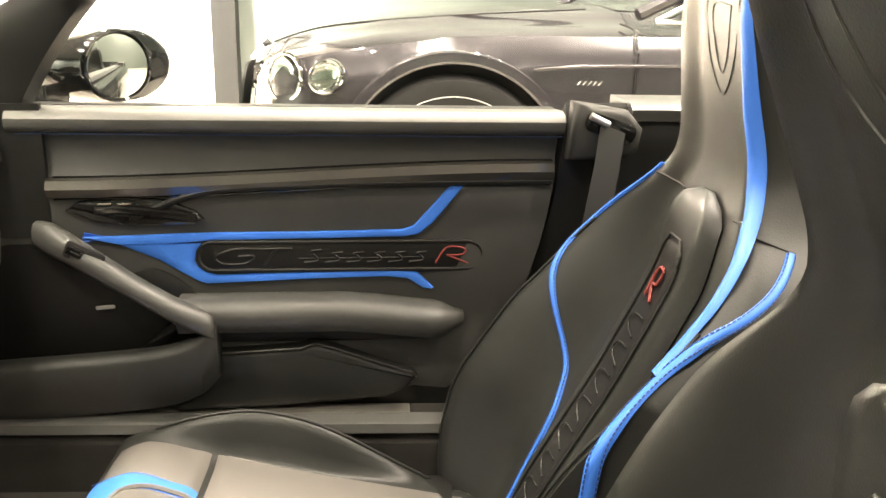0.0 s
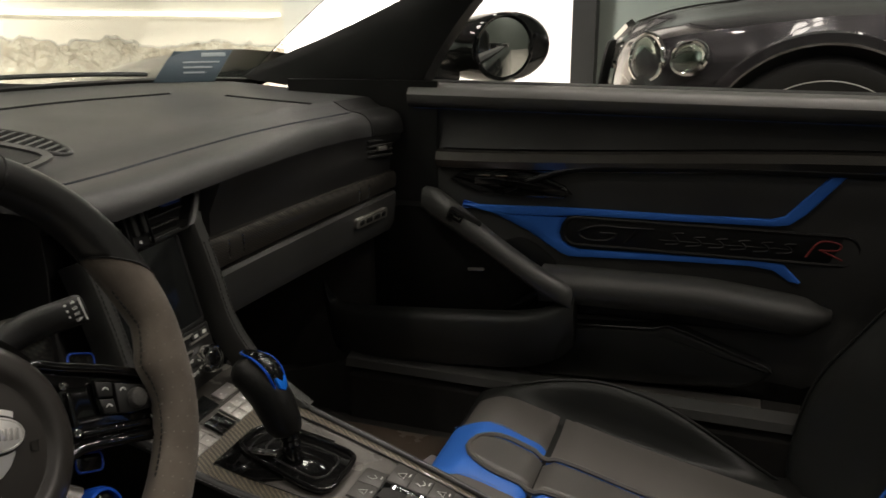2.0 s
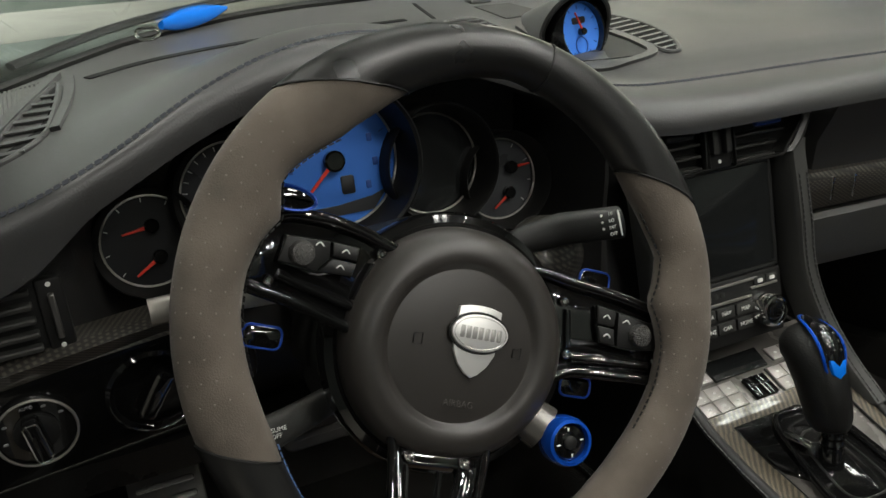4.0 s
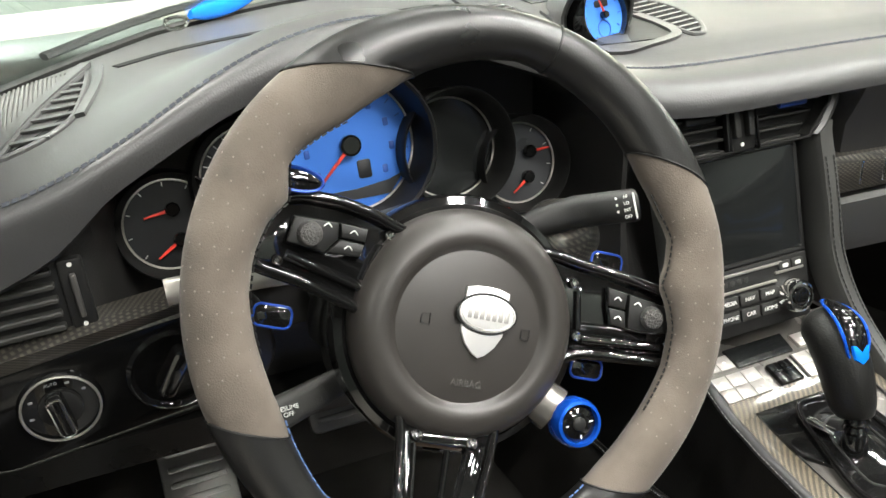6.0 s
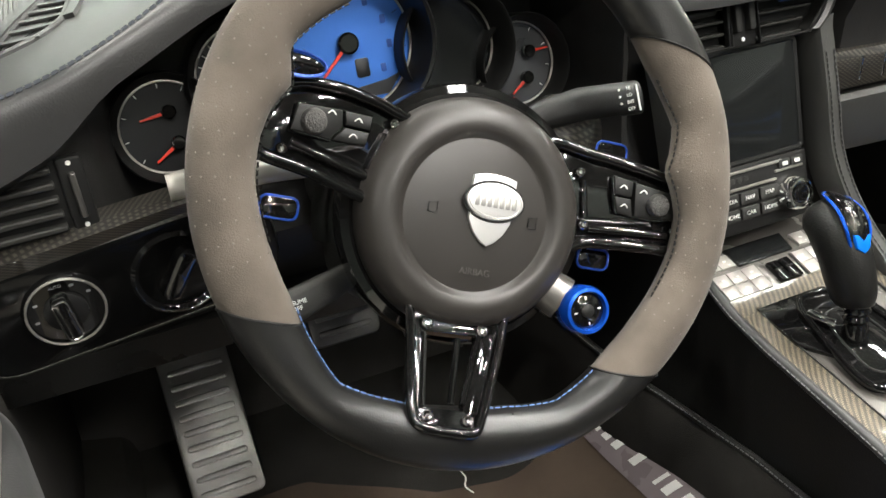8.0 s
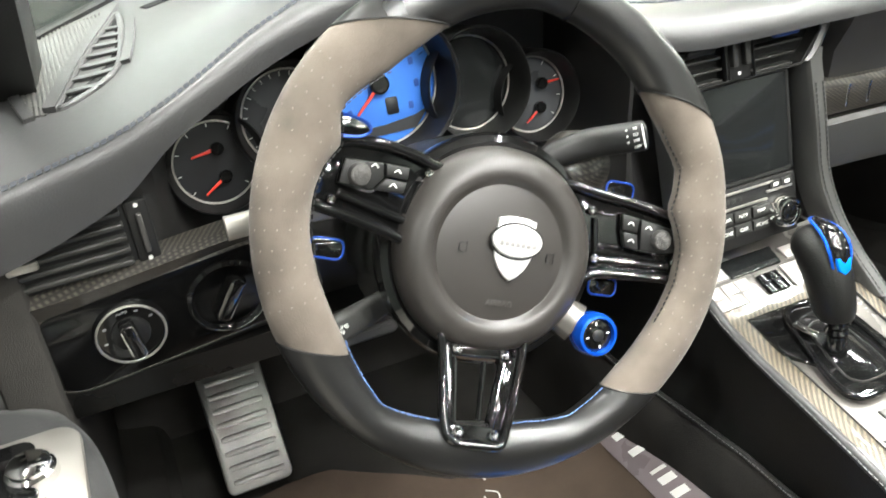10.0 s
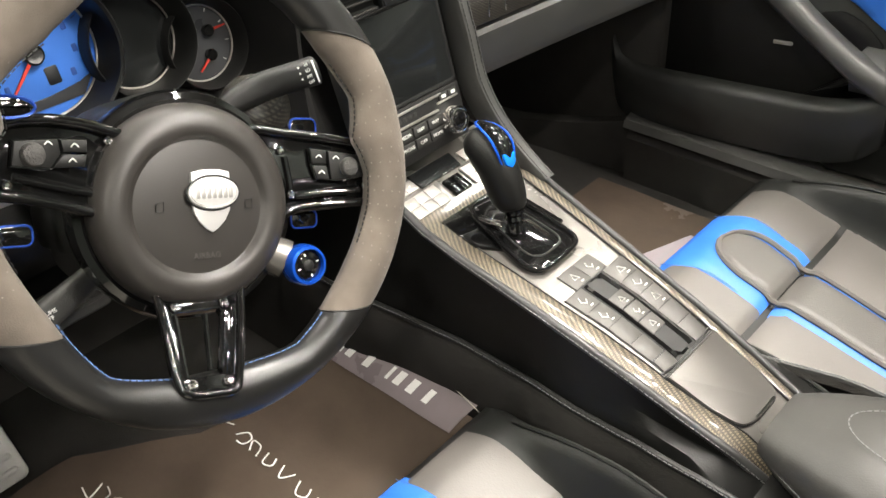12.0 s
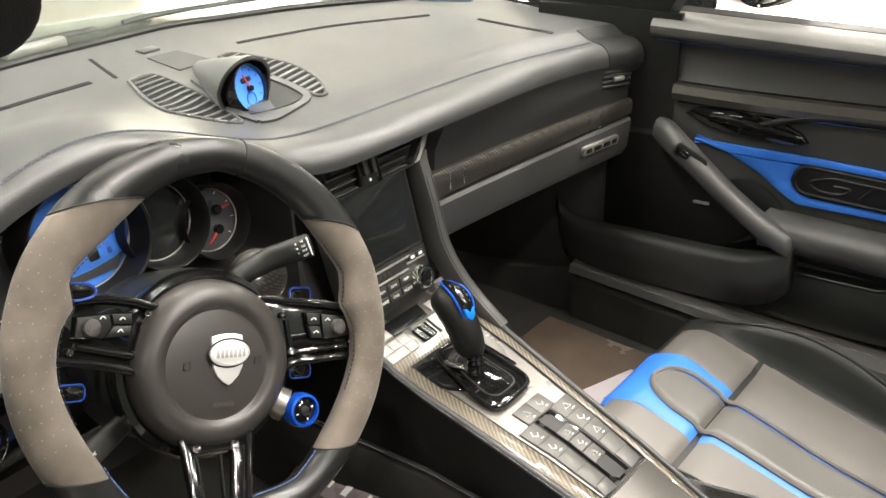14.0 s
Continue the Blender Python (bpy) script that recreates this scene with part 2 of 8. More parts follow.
def sheet(bm, grid, thick, face=(0.5, -0.55, 0.65)):
    """A grid of points given a thickness on the side away from face."""
    g = [[Vector(p) for p in row] for row in grid]
    nr, nc = len(g), len(g[0])
    normals, lean = [], 0.0
    for i in range(nr):
        row = []
        for j in range(nc):
            a = g[min(i + 1, nr - 1)][j] - g[max(i - 1, 0)][j]
            b = g[i][min(j + 1, nc - 1)] - g[i][max(j - 1, 0)]
            n = a.cross(b)
            row.append(n.normalized() if n.length > 1e-12 else Vector((0, 0, 0)))
            lean += n.dot(Vector(face))
        normals.append(row)
    s = -thick if lean > 0 else thick
    top = [[bm.verts.new(p) for p in row] for row in g]
    low = [[bm.verts.new(p + n * s) for p, n in zip(row, nrow)] for row, nrow in zip(g, normals)]
    for i in range(nr - 1):
        for j in range(nc - 1):
            bm.faces.new((top[i][j], top[i][j + 1], top[i + 1][j + 1], top[i + 1][j]))
            bm.faces.new((low[i][j], low[i + 1][j], low[i + 1][j + 1], low[i][j + 1]))
    for i in range(nr - 1):
        for j in (0, nc - 1):
            bm.faces.new((top[i][j], top[i + 1][j], low[i + 1][j], low[i][j]))
    for j in range(nc - 1):
        for i in (0, nr - 1):
            bm.faces.new((top[i][j], low[i][j], low[i][j + 1], top[i][j + 1]))


def box(bm, lo, hi, bevel=0.004, seg=2, m=None):
    made = bmesh.ops.create_cube(bm, size=1.0)["verts"]
    size = [b - a for a, b in zip(lo, hi)]
    mid = [(a + b) / 2 for a, b in zip(lo, hi)]
    for v in made:
        v.co = Vector((v.co.x * size[0] + mid[0], v.co.y * size[1] + mid[1], v.co.z * size[2] + mid[2]))
    if bevel:
        edges = list({e for v in made for e in v.link_edges})
        res = bmesh.ops.bevel(bm, geom=edges, offset=min(bevel, min(size) * 0.45), segments=seg, affect="EDGES", profile=0.5)
        made = list({v for f in res["faces"] for v in f.verts} | {v for v in made if v.is_valid})
    if m is not None:
        for v in made:
            v.co = m @ v.co


def prism(bm, poly, m, depth, bevel=0.002, base=0.0):
    """A flat outline in m's x-y plane, raised along its z from base to base + depth, with a rounded upper edge."""
    c = Vector((sum(p[0] for p in poly) / len(poly), sum(p[1] for p in poly) / len(poly)))
    rings = []
    for inset, h in ((0, base), (0, base + depth - bevel), (bevel * 0.3, base + depth - bevel * 0.3), (bevel, base + depth)):
        ring = []
        for k, p in enumerate(poly):
            a, b = Vector(poly[k - 1]), Vector(poly[(k + 1) % len(poly)])
            t = (b - a)
            nrm = Vector((-t.y, t.x)).normalized() if t.length else Vector((0, 0))
            if nrm.dot(c - Vector(p)) < 0:
                nrm = -nrm
            q = Vector(p) + nrm * inset
            ring.append(m @ Vector((q.x, q.y, h)))
        rings.append(ring)
    loft(bm, rings)


def lathe(bm, m, profile, seg=24):
    """Turned about m's z: profile of (radius, height)."""
    rings = [[m @ Vector((r * math.cos(2 * math.pi * k / seg), r * math.sin(2 * math.pi * k / seg), h)) for k in range(seg)]
             for r, h in profile]
    loft(bm, rings)


def tube(bm, pts, radius, seg=8, closed=False, flat=1.0):
    pts = [Vector(p) for p in pts]
    n = len(pts)
    rings = []
    up = Vector((0.13, 0.21, 0.97)).normalized()
    for k, p in enumerate(pts):
        a = pts[(k - 1) % n] if closed or k else p
        b = pts[(k + 1) % n] if closed or k < n - 1 else p
        t = (b - a).normalized()
        s = t.cross(up)
        if s.length < 0.05:
            s = t.cross(Vector((1, 0, 0)))
        s.normalize()
        q = s.cross(t).normalized()
        r = radius[k] if isinstance(radius, (list, tuple)) else radius
        rings.append([p + s * (r * math.cos(2 * math.pi * i / seg)) + q * (r * flat * math.sin(2 * math.pi * i / seg)) for i in range(seg)])
    if closed:
        rings.append(rings[0])
        loft(bm, rings, caps=False)
    else:
        loft(bm, rings)


def smooth_path(keys, n):
    """Catmull-Rom through the keys, n points."""
    keys = [Vector(k) for k in keys]
    out = []
    for i in range(n):
        f = i * (len(keys) - 1) / (n - 1)
        k = min(int(f), len(keys) - 2)
        t = f - k
        p0, p1, p2, p3 = keys[max(k - 1, 0)], keys[k], keys[k + 1], keys[min(k + 2, len(keys) - 1)]
        out.append(0.5 * ((2 * p1) + (p2 - p0) * t + (2 * p0 - 5 * p1 + 4 * p2 - p3) * t * t + (3 * p1 - p0 - 3 * p2 + p3) * t ** 3))
    return out


def rounded(w, h, r, seg=4, cx=0.0, cy=0.0):
    """Outline of a rounded rectangle."""
    out = []
    for qx, qy, a0 in ((1, 1, 0), (-1, 1, 90), (-1, -1, 180), (1, -1, 270)):
        for k in range(seg + 1):
            a = radians(a0 + 90 * k / seg)
            out.append((cx + qx * (w / 2 - r) + r * math.cos(a), cy + qy * (h / 2 - r) + r * math.sin(a)))
    return out


def rounded_off(poly, n):
    """The outline with its corners eased."""
    out = []
    for k, p in enumerate(poly):
        a, b = poly[k - 1], poly[(k + 1) % len(poly)]
        for f in range(n + 1):
            t = f / n
            q0 = [p[i] + (a[i] - p[i]) * 0.33 for i in (0, 1)]
            q2 = [p[i] + (b[i] - p[i]) * 0.33 for i in (0, 1)]
            out.append(tuple((1 - t) ** 2 * q0[i] + 2 * t * (1 - t) * p[i] + t * t * q2[i] for i in (0, 1)))
    return out


def ellipse(rx, ry, seg=28, cx=0.0, cy=0.0):
    return [(cx + rx * math.cos(2 * math.pi * k / seg), cy + ry * math.sin(2 * math.pi * k / seg)) for k in range(seg)]


def frame_at(origin, ax, ay):
    """A pose whose x and y axes are ax and ay as near as can be."""
    ax = Vector(ax).normalized()
    az = ax.cross(Vector(ay)).normalized()
    ay = az.cross(ax)
    m = Matrix((ax, ay, az)).transposed().to_4x4()
    m.translation = Vector(origin)
    return m


def words(text, m, size, mat, parent, name="lettering", depth=0.0003):
    cu = bpy.data.curves.new(name, "FONT")
    cu.body, cu.size, cu.extrude, cu.align_x, cu.align_y = text, size, depth, "CENTER", "CENTER"
    cu.materials.append(mat)
    ob = new(name, cu)
    ob.parent = parent
    ob.matrix_parent_inverse = Matrix.Translation(-parent.location)
    ob.matrix_basis = m
    return ob


def stitches(name, pts, parent, mat=BLUE_STITCH, step=0.006, length=0.0042, r=0.0006):
    """A line of thread along a path, laid as short stitches."""
    bm = bmesh.new()
    pts = [Vector(p) for p in pts]
    run = [0.0]
    for a, b in zip(pts, pts[1:]):
        run.append(run[-1] + (b - a).length)

    def at(d):
        return Vector([float(np.interp(d, run, [p[k] for p in pts])) for k in range(3)])

    d = 0.0
    while d + length < run[-1]:
        tube(bm, [at(d), at(d + length)], r, 4)
        d += step
    return part(name, bm, mat, parent)


def soft_table(rows, x, reach=0.03):
    """lerp_table with its corners eased."""
    got = [lerp_table(rows, x + reach * d) for d in (-1, -0.6, -0.2, 0.2, 0.6, 1)]
    return [sum(g[k] for g in got) / len(got) for k in range(len(got[0]))]


def lerp_table(rows, x):
    xs = [r[0] for r in rows]
    return [float(np.interp(x, xs, [r[k] for r in rows])) for k in range(1, len(rows[0]))]


def ease(a, b, x):
    t = min(1.0, max(0.0, (x - a) / (b - a)))
    return t * t * (3 - 2 * t)
# ---------------------------------------------------------------- the showroom


def slab(name, lo, hi, mat, label, category, bevel=0.0):
    bm = bmesh.new()
    box(bm, lo, hi, bevel)
    return tagged(part(name, bm, mat, None), label, category, kind="structure")


slab("floor", (-8.8, -5.2, FLOOR_Z - 0.15), (7.2, 5.0, FLOOR_Z), TILE, "pale polished showroom floor", "floor")
slab("ceiling", (-8.8, -5.2, CEIL_Z), (7.2, 5.0, CEIL_Z + 0.15), CEILING, "dark showroom ceiling with spotlights", "ceiling")
slab("wall_east", (-0.38, 4.62, FLOOR_Z), (7.2, 4.8, CEIL_Z), WALL_GREY, "grey-green showroom wall beside the white panel", "wall")
slab("wall_panel", (-2.52, 4.58, FLOOR_Z), (-0.52, 4.8, CEIL_Z), WALL_WHITE, "brightly lit white display wall", "wall")
slab("wall_mullion", (-0.52, 4.5, FLOOR_Z), (-0.38, 4.8, CEIL_Z), SATIN_BLACK, "dark vertical wall profile", "trim")
slab("wall_south", (7.05, -5.2, FLOOR_Z), (7.2, 5.0, CEIL_Z), WALL_GREY, "plain grey showroom wall", "wall")
slab("wall_west", (-8.8, -5.2, FLOOR_Z), (7.2, -5.05, CEIL_Z), WALL_GREY, "plain grey-green showroom wall", "wall")


def stone_wall():
    """White wall with a band of rough pale stone showing through the plaster."""
    m, nodes, links, bsdf = material("plaster_with_stone_band")
    tex = nodes.new("ShaderNodeTexCoord")
    sep = nodes.new("ShaderNodeSeparateXYZ")
    links.new(tex.outputs["Object"], sep.inputs[0])
    big = nodes.new("ShaderNodeTexNoise")
    big.inputs["Scale"].default_value, big.inputs["Detail"].default_value = 2.6, 6
    links.new(tex.outputs["Object"], big.inputs["Vector"])
    off = nodes.new("ShaderNodeMath")
    off.operation = "MULTIPLY_ADD"
    off.inputs[1].default_value, off.inputs[2].default_value = 0.35, -0.17
    links.new(big.outputs["Fac"], off.inputs[0])
    z = nodes.new("ShaderNodeMath")
    links.new(sep.outputs["Z"], z.inputs[0])
    links.new(off.outputs[0], z.inputs[1])
    band = nodes.new("ShaderNodeValToRGB")
    e = band.color_ramp.elements
    e[0].position, e[0].color = 0.1, (0, 0, 0, 1)
    e[1].position, e[1].color = 0.605, (0, 0, 0, 1)
    for pos, v in ((0.36, 0.8), (0.585, 1)):
        k = e.new(pos)
        k.color = (v, v, v, 1)
    links.new(z.outputs[0], band.inputs[0])
    fine = nodes.new("ShaderNodeTexNoise")
    fine.inputs["Scale"].default_value, fine.inputs["Detail"].default_value = 9, 8
    links.new(tex.outputs["Object"], fine.inputs["Vector"])
    stone = nodes.new("ShaderNodeMix")
    stone.data_type = "RGBA"
    stone.inputs[6].default_value, stone.inputs[7].default_value = (0.13, 0.1, 0.065, 1), (0.72, 0.66, 0.55, 1)
    links.new(fine.outputs["Fac"], stone.inputs[0])
    mix = nodes.new("ShaderNodeMix")
    mix.data_type = "RGBA"
    mix.inputs[6].default_value = (0.8, 0.74, 0.65, 1)
    links.new(band.outputs["Color"], mix.inputs[0])
    links.new(stone.outputs[2], mix.inputs[7])
    links.new(mix.outputs[2], bsdf.inputs["Base Color"])
    rough = nodes.new("ShaderNodeMath")
    rough.operation = "MULTIPLY"
    links.new(band.outputs["Color"], rough.inputs[0])
    links.new(fine.outputs["Fac"], rough.inputs[1])
    relief = nodes.new("ShaderNodeBump")
    relief.inputs["Strength"].default_value, relief.inputs["Distance"].default_value = 1.0, 0.12
    links.new(rough.outputs[0], relief.inputs["Height"])
    links.new(relief.outputs[0], bsdf.inputs["Normal"])
    bsdf.inputs["Roughness"].default_value = 0.8
    return m


STONE = stone_wall()
slab("wall_plaster", (-8.6, 4.61, FLOOR_Z), (-2.52, 4.8, CEIL_Z), STONE, "cream plaster wall with a rough stone band", "wall")
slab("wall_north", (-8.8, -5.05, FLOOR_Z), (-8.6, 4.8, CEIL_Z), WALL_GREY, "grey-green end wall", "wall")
slab("strip_light", (-8.0, 4.585, 0.762), (-2.56, 4.608, 0.782), STRIP_GLOW, "thin glowing strip light on the wall", "light")

for fx, fy, watts in FIXTURES:
    bm = bmesh.new()
    lathe(bm, Matrix.Translation((fx, fy, CEIL_Z - 0.1)), [(0.075, 0.1), (0.08, 0.0), (0.065, -0.004), (0.063, 0.03)], 16)
    tagged(part("ceiling_spotlight", bm, SATIN_BLACK), "round black ceiling spotlight, lit", "spotlight", "ceiling spotlights")

# ---------------------------------------------------------------- dashboard
CX = 0.02                     # the car's centre line
DRIVER_Y = -0.335
DASH = [  # y, windscreen x and z, seam x and z, brow of the padded edge x and z
    (-0.72, -0.30, 0.835, -0.072, 0.815, -0.07, 0.776), (-0.64, -0.37, 0.848, -0.0865, 0.828, -0.083, 0.793), (-0.58, -0.43, 0.855, -0.098, 0.8385, -0.093, 0.813),
    (-0.52, -0.49, 0.861, -0.1133, 0.8605, -0.106, 0.84), (-0.46, -0.545, 0.866, -0.131, 0.889, -0.119, 0.8665), (-0.40, -0.585, 0.868, -0.1446, 0.9085, -0.127, 0.885),
    (-0.34, -0.62, 0.87, -0.154, 0.9165, -0.133, 0.895), (-0.28, -0.64, 0.872, -0.159, 0.911, -0.137, 0.894), (-0.22, -0.65, 0.873, -0.1594, 0.891, -0.136, 0.874),
    (-0.16, -0.655, 0.873, -0.157, 0.865, -0.128, 0.849), (-0.10, -0.655, 0.874, -0.154, 0.843, -0.106, 0.826), (-0.04, -0.655, 0.874, -0.152, 0.834, -0.095, 0.8195),
    (0.04, -0.655, 0.874, -0.1515, 0.8315, -0.09, 0.8205), (0.1, -0.65, 0.875, -0.15, 0.8313, -0.088, 0.8212), (0.2, -0.615, 0.873, -0.146, 0.831, -0.086, 0.8212),
    (0.3, -0.58, 0.872, -0.139, 0.8304, -0.088, 0.8185), (0.4, -0.53, 0.869, -0.129, 0.828, -0.091, 0.8134), (0.5, -0.47, 0.866, -0.112, 0.8247, -0.084, 0.8085),
    (0.56, -0.43, 0.862, -0.096, 0.824, -0.067, 0.806), (0.6, -0.40, 0.86, -0.08, 0.823, -0.05, 0.804), (0.69, -0.32, 0.85, -0.05, 0.82, -0.025, 0.8)]


def dash_row(y):
    return soft_table(DASH, y, 0.022)


def dash_top_point(y, f):
    """f: 0 at the windscreen, 1 at the seam before the padded edge."""
    xw, zw, xe, ze, xb, zb = dash_row(y)
    x = xw + (xe - xw) * f
    flat = zw + (0.838 - zw) * f
    start = 0.3 + 0.58 * ease(-0.14, 0.0, y)
    g = ease(start, 1.0 - 0.06 * ease(0.0, -0.14, y), f)
    return Vector((x, y, flat + (ze - flat) * g + 0.004 * math.sin(math.pi * f) * ease(0.0, -0.14, y)))


def dash_edge(y, up=0.0):
    """The padded edge behind the seam: a soft roll down to the front face."""
    xw, zw, xe, ze, xb, zb = dash_row(y)
    a = Vector((xe, y, ze))
    c = Vector((max(xe + 0.014, xb + 0.006), y, ze - 0.001))
    pod = ease(0.26, 0.2, abs(y - DRIVER_Y))
    d = Vector((xb + 0.004 - 0.001 * pod, y, zb - 0.02 + 0.014 * pod))
    out = []
    for k in range(1, 13):
        t = k / 12
        p = a * (1 - t) ** 2 + c * (2 * t * (1 - t)) + d * t * t
        tg = ((c - a) * (1 - t) + (d - c) * t).normalized()
        out.append(p + Vector((-tg.z, 0, tg.x)) * up)
    return out


def dash_z(x, y):
    """Height of the dashboard's top at a place."""
    xw, zw, xe, ze, xb, zb = dash_row(y)
    return dash_top_point(y, min(1, max(0, (x - xw) / (xe - xw)))).z


dashboard = thing("dashboard", (-0.3, CX, 0.6), "grey leather covered dashboard with black front and carbon trim", "dashboard")
ys = [-0.72 + 1.345 * i / 110 for i in range(111)]
bm = bmesh.new()
sheet(bm, [[dash_top_point(y, k / 26) for k in range(27)] + dash_edge(y) for y in ys], 0.012)
part("top_panel", bm, DASH_LEATHER, dashboard, "grey leather dash top", 60)

# stitched seam along the rear edge of the top
SEAM_THREAD = surface("blue_grey_thread", (0.02, 0.025, 0.036), 0.7, bump=0.2, fine=2000)
line = [dash_top_point(-0.70 + 1.25 * i / 239, 1.0) + Vector((0.0, 0, 0.0002)) for i in range(240)]
for o in (-0.0024, 0.0024):
    stitches("seam_stitching", [p + Vector((o, 0, 0.0)) for p in line], dashboard, SEAM_THREAD, 0.0062, 0.0046, 0.0009)
bm = bmesh.new()
tube(bm, [p + Vector((0, 0, -0.0001)) for p in line], 0.0005, 4)
part("seam_line", bm, SATIN_BLACK, dashboard)

# front face


def dash_turn(y):
    """How far the passenger's side comes back towards the door."""
    return 0.041 * max(0.0, (y - 0.13) / 0.49) ** 1.3


def dash_front_row(y):
    e = dash_edge(y)[-1]
    c = ease(0.235, 0.19, abs(y - DRIVER_Y))
    m = ease(-0.11, -0.08, y) * ease(0.15, 0.13, y)          # opening behind the centre stack
    w = 0.024 * ease(-0.3, -0.5, y)                          # set back behind the driver's switches
    r = dash_turn(y)                           # the outer end comes back towards the door
    plain = [(e.x, e.z), (e.x - 0.004 - 0.05 * m - w, e.z - 0.012), (-0.102 - 0.05 * m - w + r, 0.76), (-0.104 - 0.05 * m - w + r, 0.735), (-0.106 - 0.04 * m - w + r, 0.69), (-0.112 - w + r, 0.62), (-0.15, 0.602), (-0.5, 0.6)]
    pod = [(e.x, e.z), (e.x - 0.03, e.z - 0.003), (-0.215, e.z - 0.006), (-0.22, 0.72), (-0.19, 0.685), (-0.13, 0.675), (-0.15, 0.602), (-0.5, 0.6)]
    return [Vector((a[0] + (b[0] - a[0]) * c, y, a[1] + (b[1] - a[1]) * c)) for a, b in zip(plain, pod)]


bm = bmesh.new()
sheet(bm, [dash_front_row(y) for y in ys], -0.01)
part("front_panel", bm, surface("dash_front_leather", (0.02, 0.0195, 0.0185), 0.45, grain="leather", fine=700, bump=0.25, var=0.15, spec=0.35), dashboard, "black leather dash front", 50)

# passenger side: carbon strip, glove box with plate, seam line
def along_dash(y0, y1, prof, name, mat, parent, label="", n=24):
    """A moulding along the passenger's side; prof: x, height at its inner end, height at its outer end."""
    bm = bmesh.new()
    rings = []
    for k in range(n + 1):
        y = y0 + (y1 - y0) * k / n
        f = (y - 0.13) / 0.49
        rings.append([(x + dash_turn(y), y, za + (zb - za) * f) for x, za, zb in prof])
    loft(bm, rings)
    return part(name, bm, mat, parent, label)


along_dash(0.132, 0.624, [(-0.118, 0.731, 0.717), (-0.098, 0.729, 0.715), (-0.0935, 0.722, 0.71), (-0.0925, 0.708, 0.7), (-0.0945, 0.69, 0.687), (-0.118, 0.688, 0.685)], "carbon_strip", CARBON_DARK, dashboard, "glossy carbon fibre strip")
glove = along_dash(0.132, 0.624, [(-0.125, 0.6835, 0.681), (-0.098, 0.6825, 0.68), (-0.0935, 0.677, 0.675), (-0.0985, 0.632, 0.625), (-0.108, 0.614, 0.607), (-0.14, 0.608, 0.602)], "glove_box_lid", DOOR_GREY, dashboard, "grey leather glove box lid")
for y, z in ((0.165, 0.711), (0.195, 0.71), (0.5, 0.7), (0.53, 0.7)):
    r = dash_turn(y)
    bm = bmesh.new()
    box(bm, (-0.0965 + r, y - 0.0015, z - 0.014), (-0.0905 + r, y + 0.0015, z + 0.012), 0.001)
    part("cup_holder_latch", bm, CHROME, dashboard, "chrome cup holder edge")
pm = frame_at((-0.0608, 0.535, 0.653), (0.1, 1, -0.04), (0.1, 0, 1))
bm = bmesh.new()
prism(bm, rounded(0.1, 0.017, 0.004), pm, 0.012, 0.001, -0.0085)
plate = part("badge_plate", bm, SATIN_METAL, dashboard, "satin metal badge plate")
for x0, w in ((-0.036, 0.014), (-0.012, 0.02), (0.014, 0.018), (0.036, 0.012)):
    bm = bmesh.new()
    prism(bm, rounded(w, 0.008, 0.002, cx=x0), pm, 0.0012, 0.0004, 0.0034)
    part("badge_mark", bm, SATIN_BLACK, plate, "dark badge mark")
# end vent on the passenger side
vm = frame_at((-0.071, 0.582, 0.763), (0.28, 1, -0.06), (0.05, 0, 1))


def air_vent(m, w, h, n, parent, label, knob=0.0):
    bm = bmesh.new()
    prism(bm, rounded(w, h, 0.006), m, 0.006, 0.002)
    vent = part("air_vent", bm, SATIN_BLACK, parent, label)
    for k in range(n):
        bm = bmesh.new()
        y = -h / 2 + h * (k + 0.9) / (n + 0.8)
        box(bm, (-w / 2 + 0.006, y - 0.0022, 0.004), (w / 2 - 0.006, y + 0.0022, 0.013), 0.001, 1, m @ Matrix.Rotation(0.0, 4, "X"))
        part("slat", bm, DARK_PLASTIC, vent)
    bm = bmesh.new()
    box(bm, (knob - 0.012, -0.004, 0.012), (knob + 0.012, 0.004, 0.018), 0.002, 2, m)
    part("slat_tab", bm, SATIN_METAL, vent, "metallic adjusting tab")
    return vent


air_vent(vm, 0.078, 0.042, 4, dashboard, "black side air vent")

# centre stack: a sloping board
def stack(y, d, up=0.0):
    """A place on the centre stack: d along its slope from the vents' top, up above it."""
    a = Vector((-0.111, 0, 0.812))
    slope = Vector((0.05, 0, -0.2)).normalized()
    normal = Vector((0.2, 0, 0.05)).normalized()
    return Vector((0, y, 0)) + a + slope * d + normal * up


def stack_at(y, d, up=0.0):
    """Pose on the stack: x across, y up the slope."""
    return frame_at(stack(y, d, up), (0, 1, 0), (-0.05, 0, 0.2))


bm = bmesh.new()
prism(bm, [(-0.074, -0.24), (-0.07, 0.016), (0.126, 0.016), (0.115, -0.03), (0.082, -0.062), (0.082, -0.24)], stack_at(0.015, 0.0), 0.012, 0.002, -0.034)
part("stack_board", bm, SATIN_BLACK, dashboard, "black centre stack board")


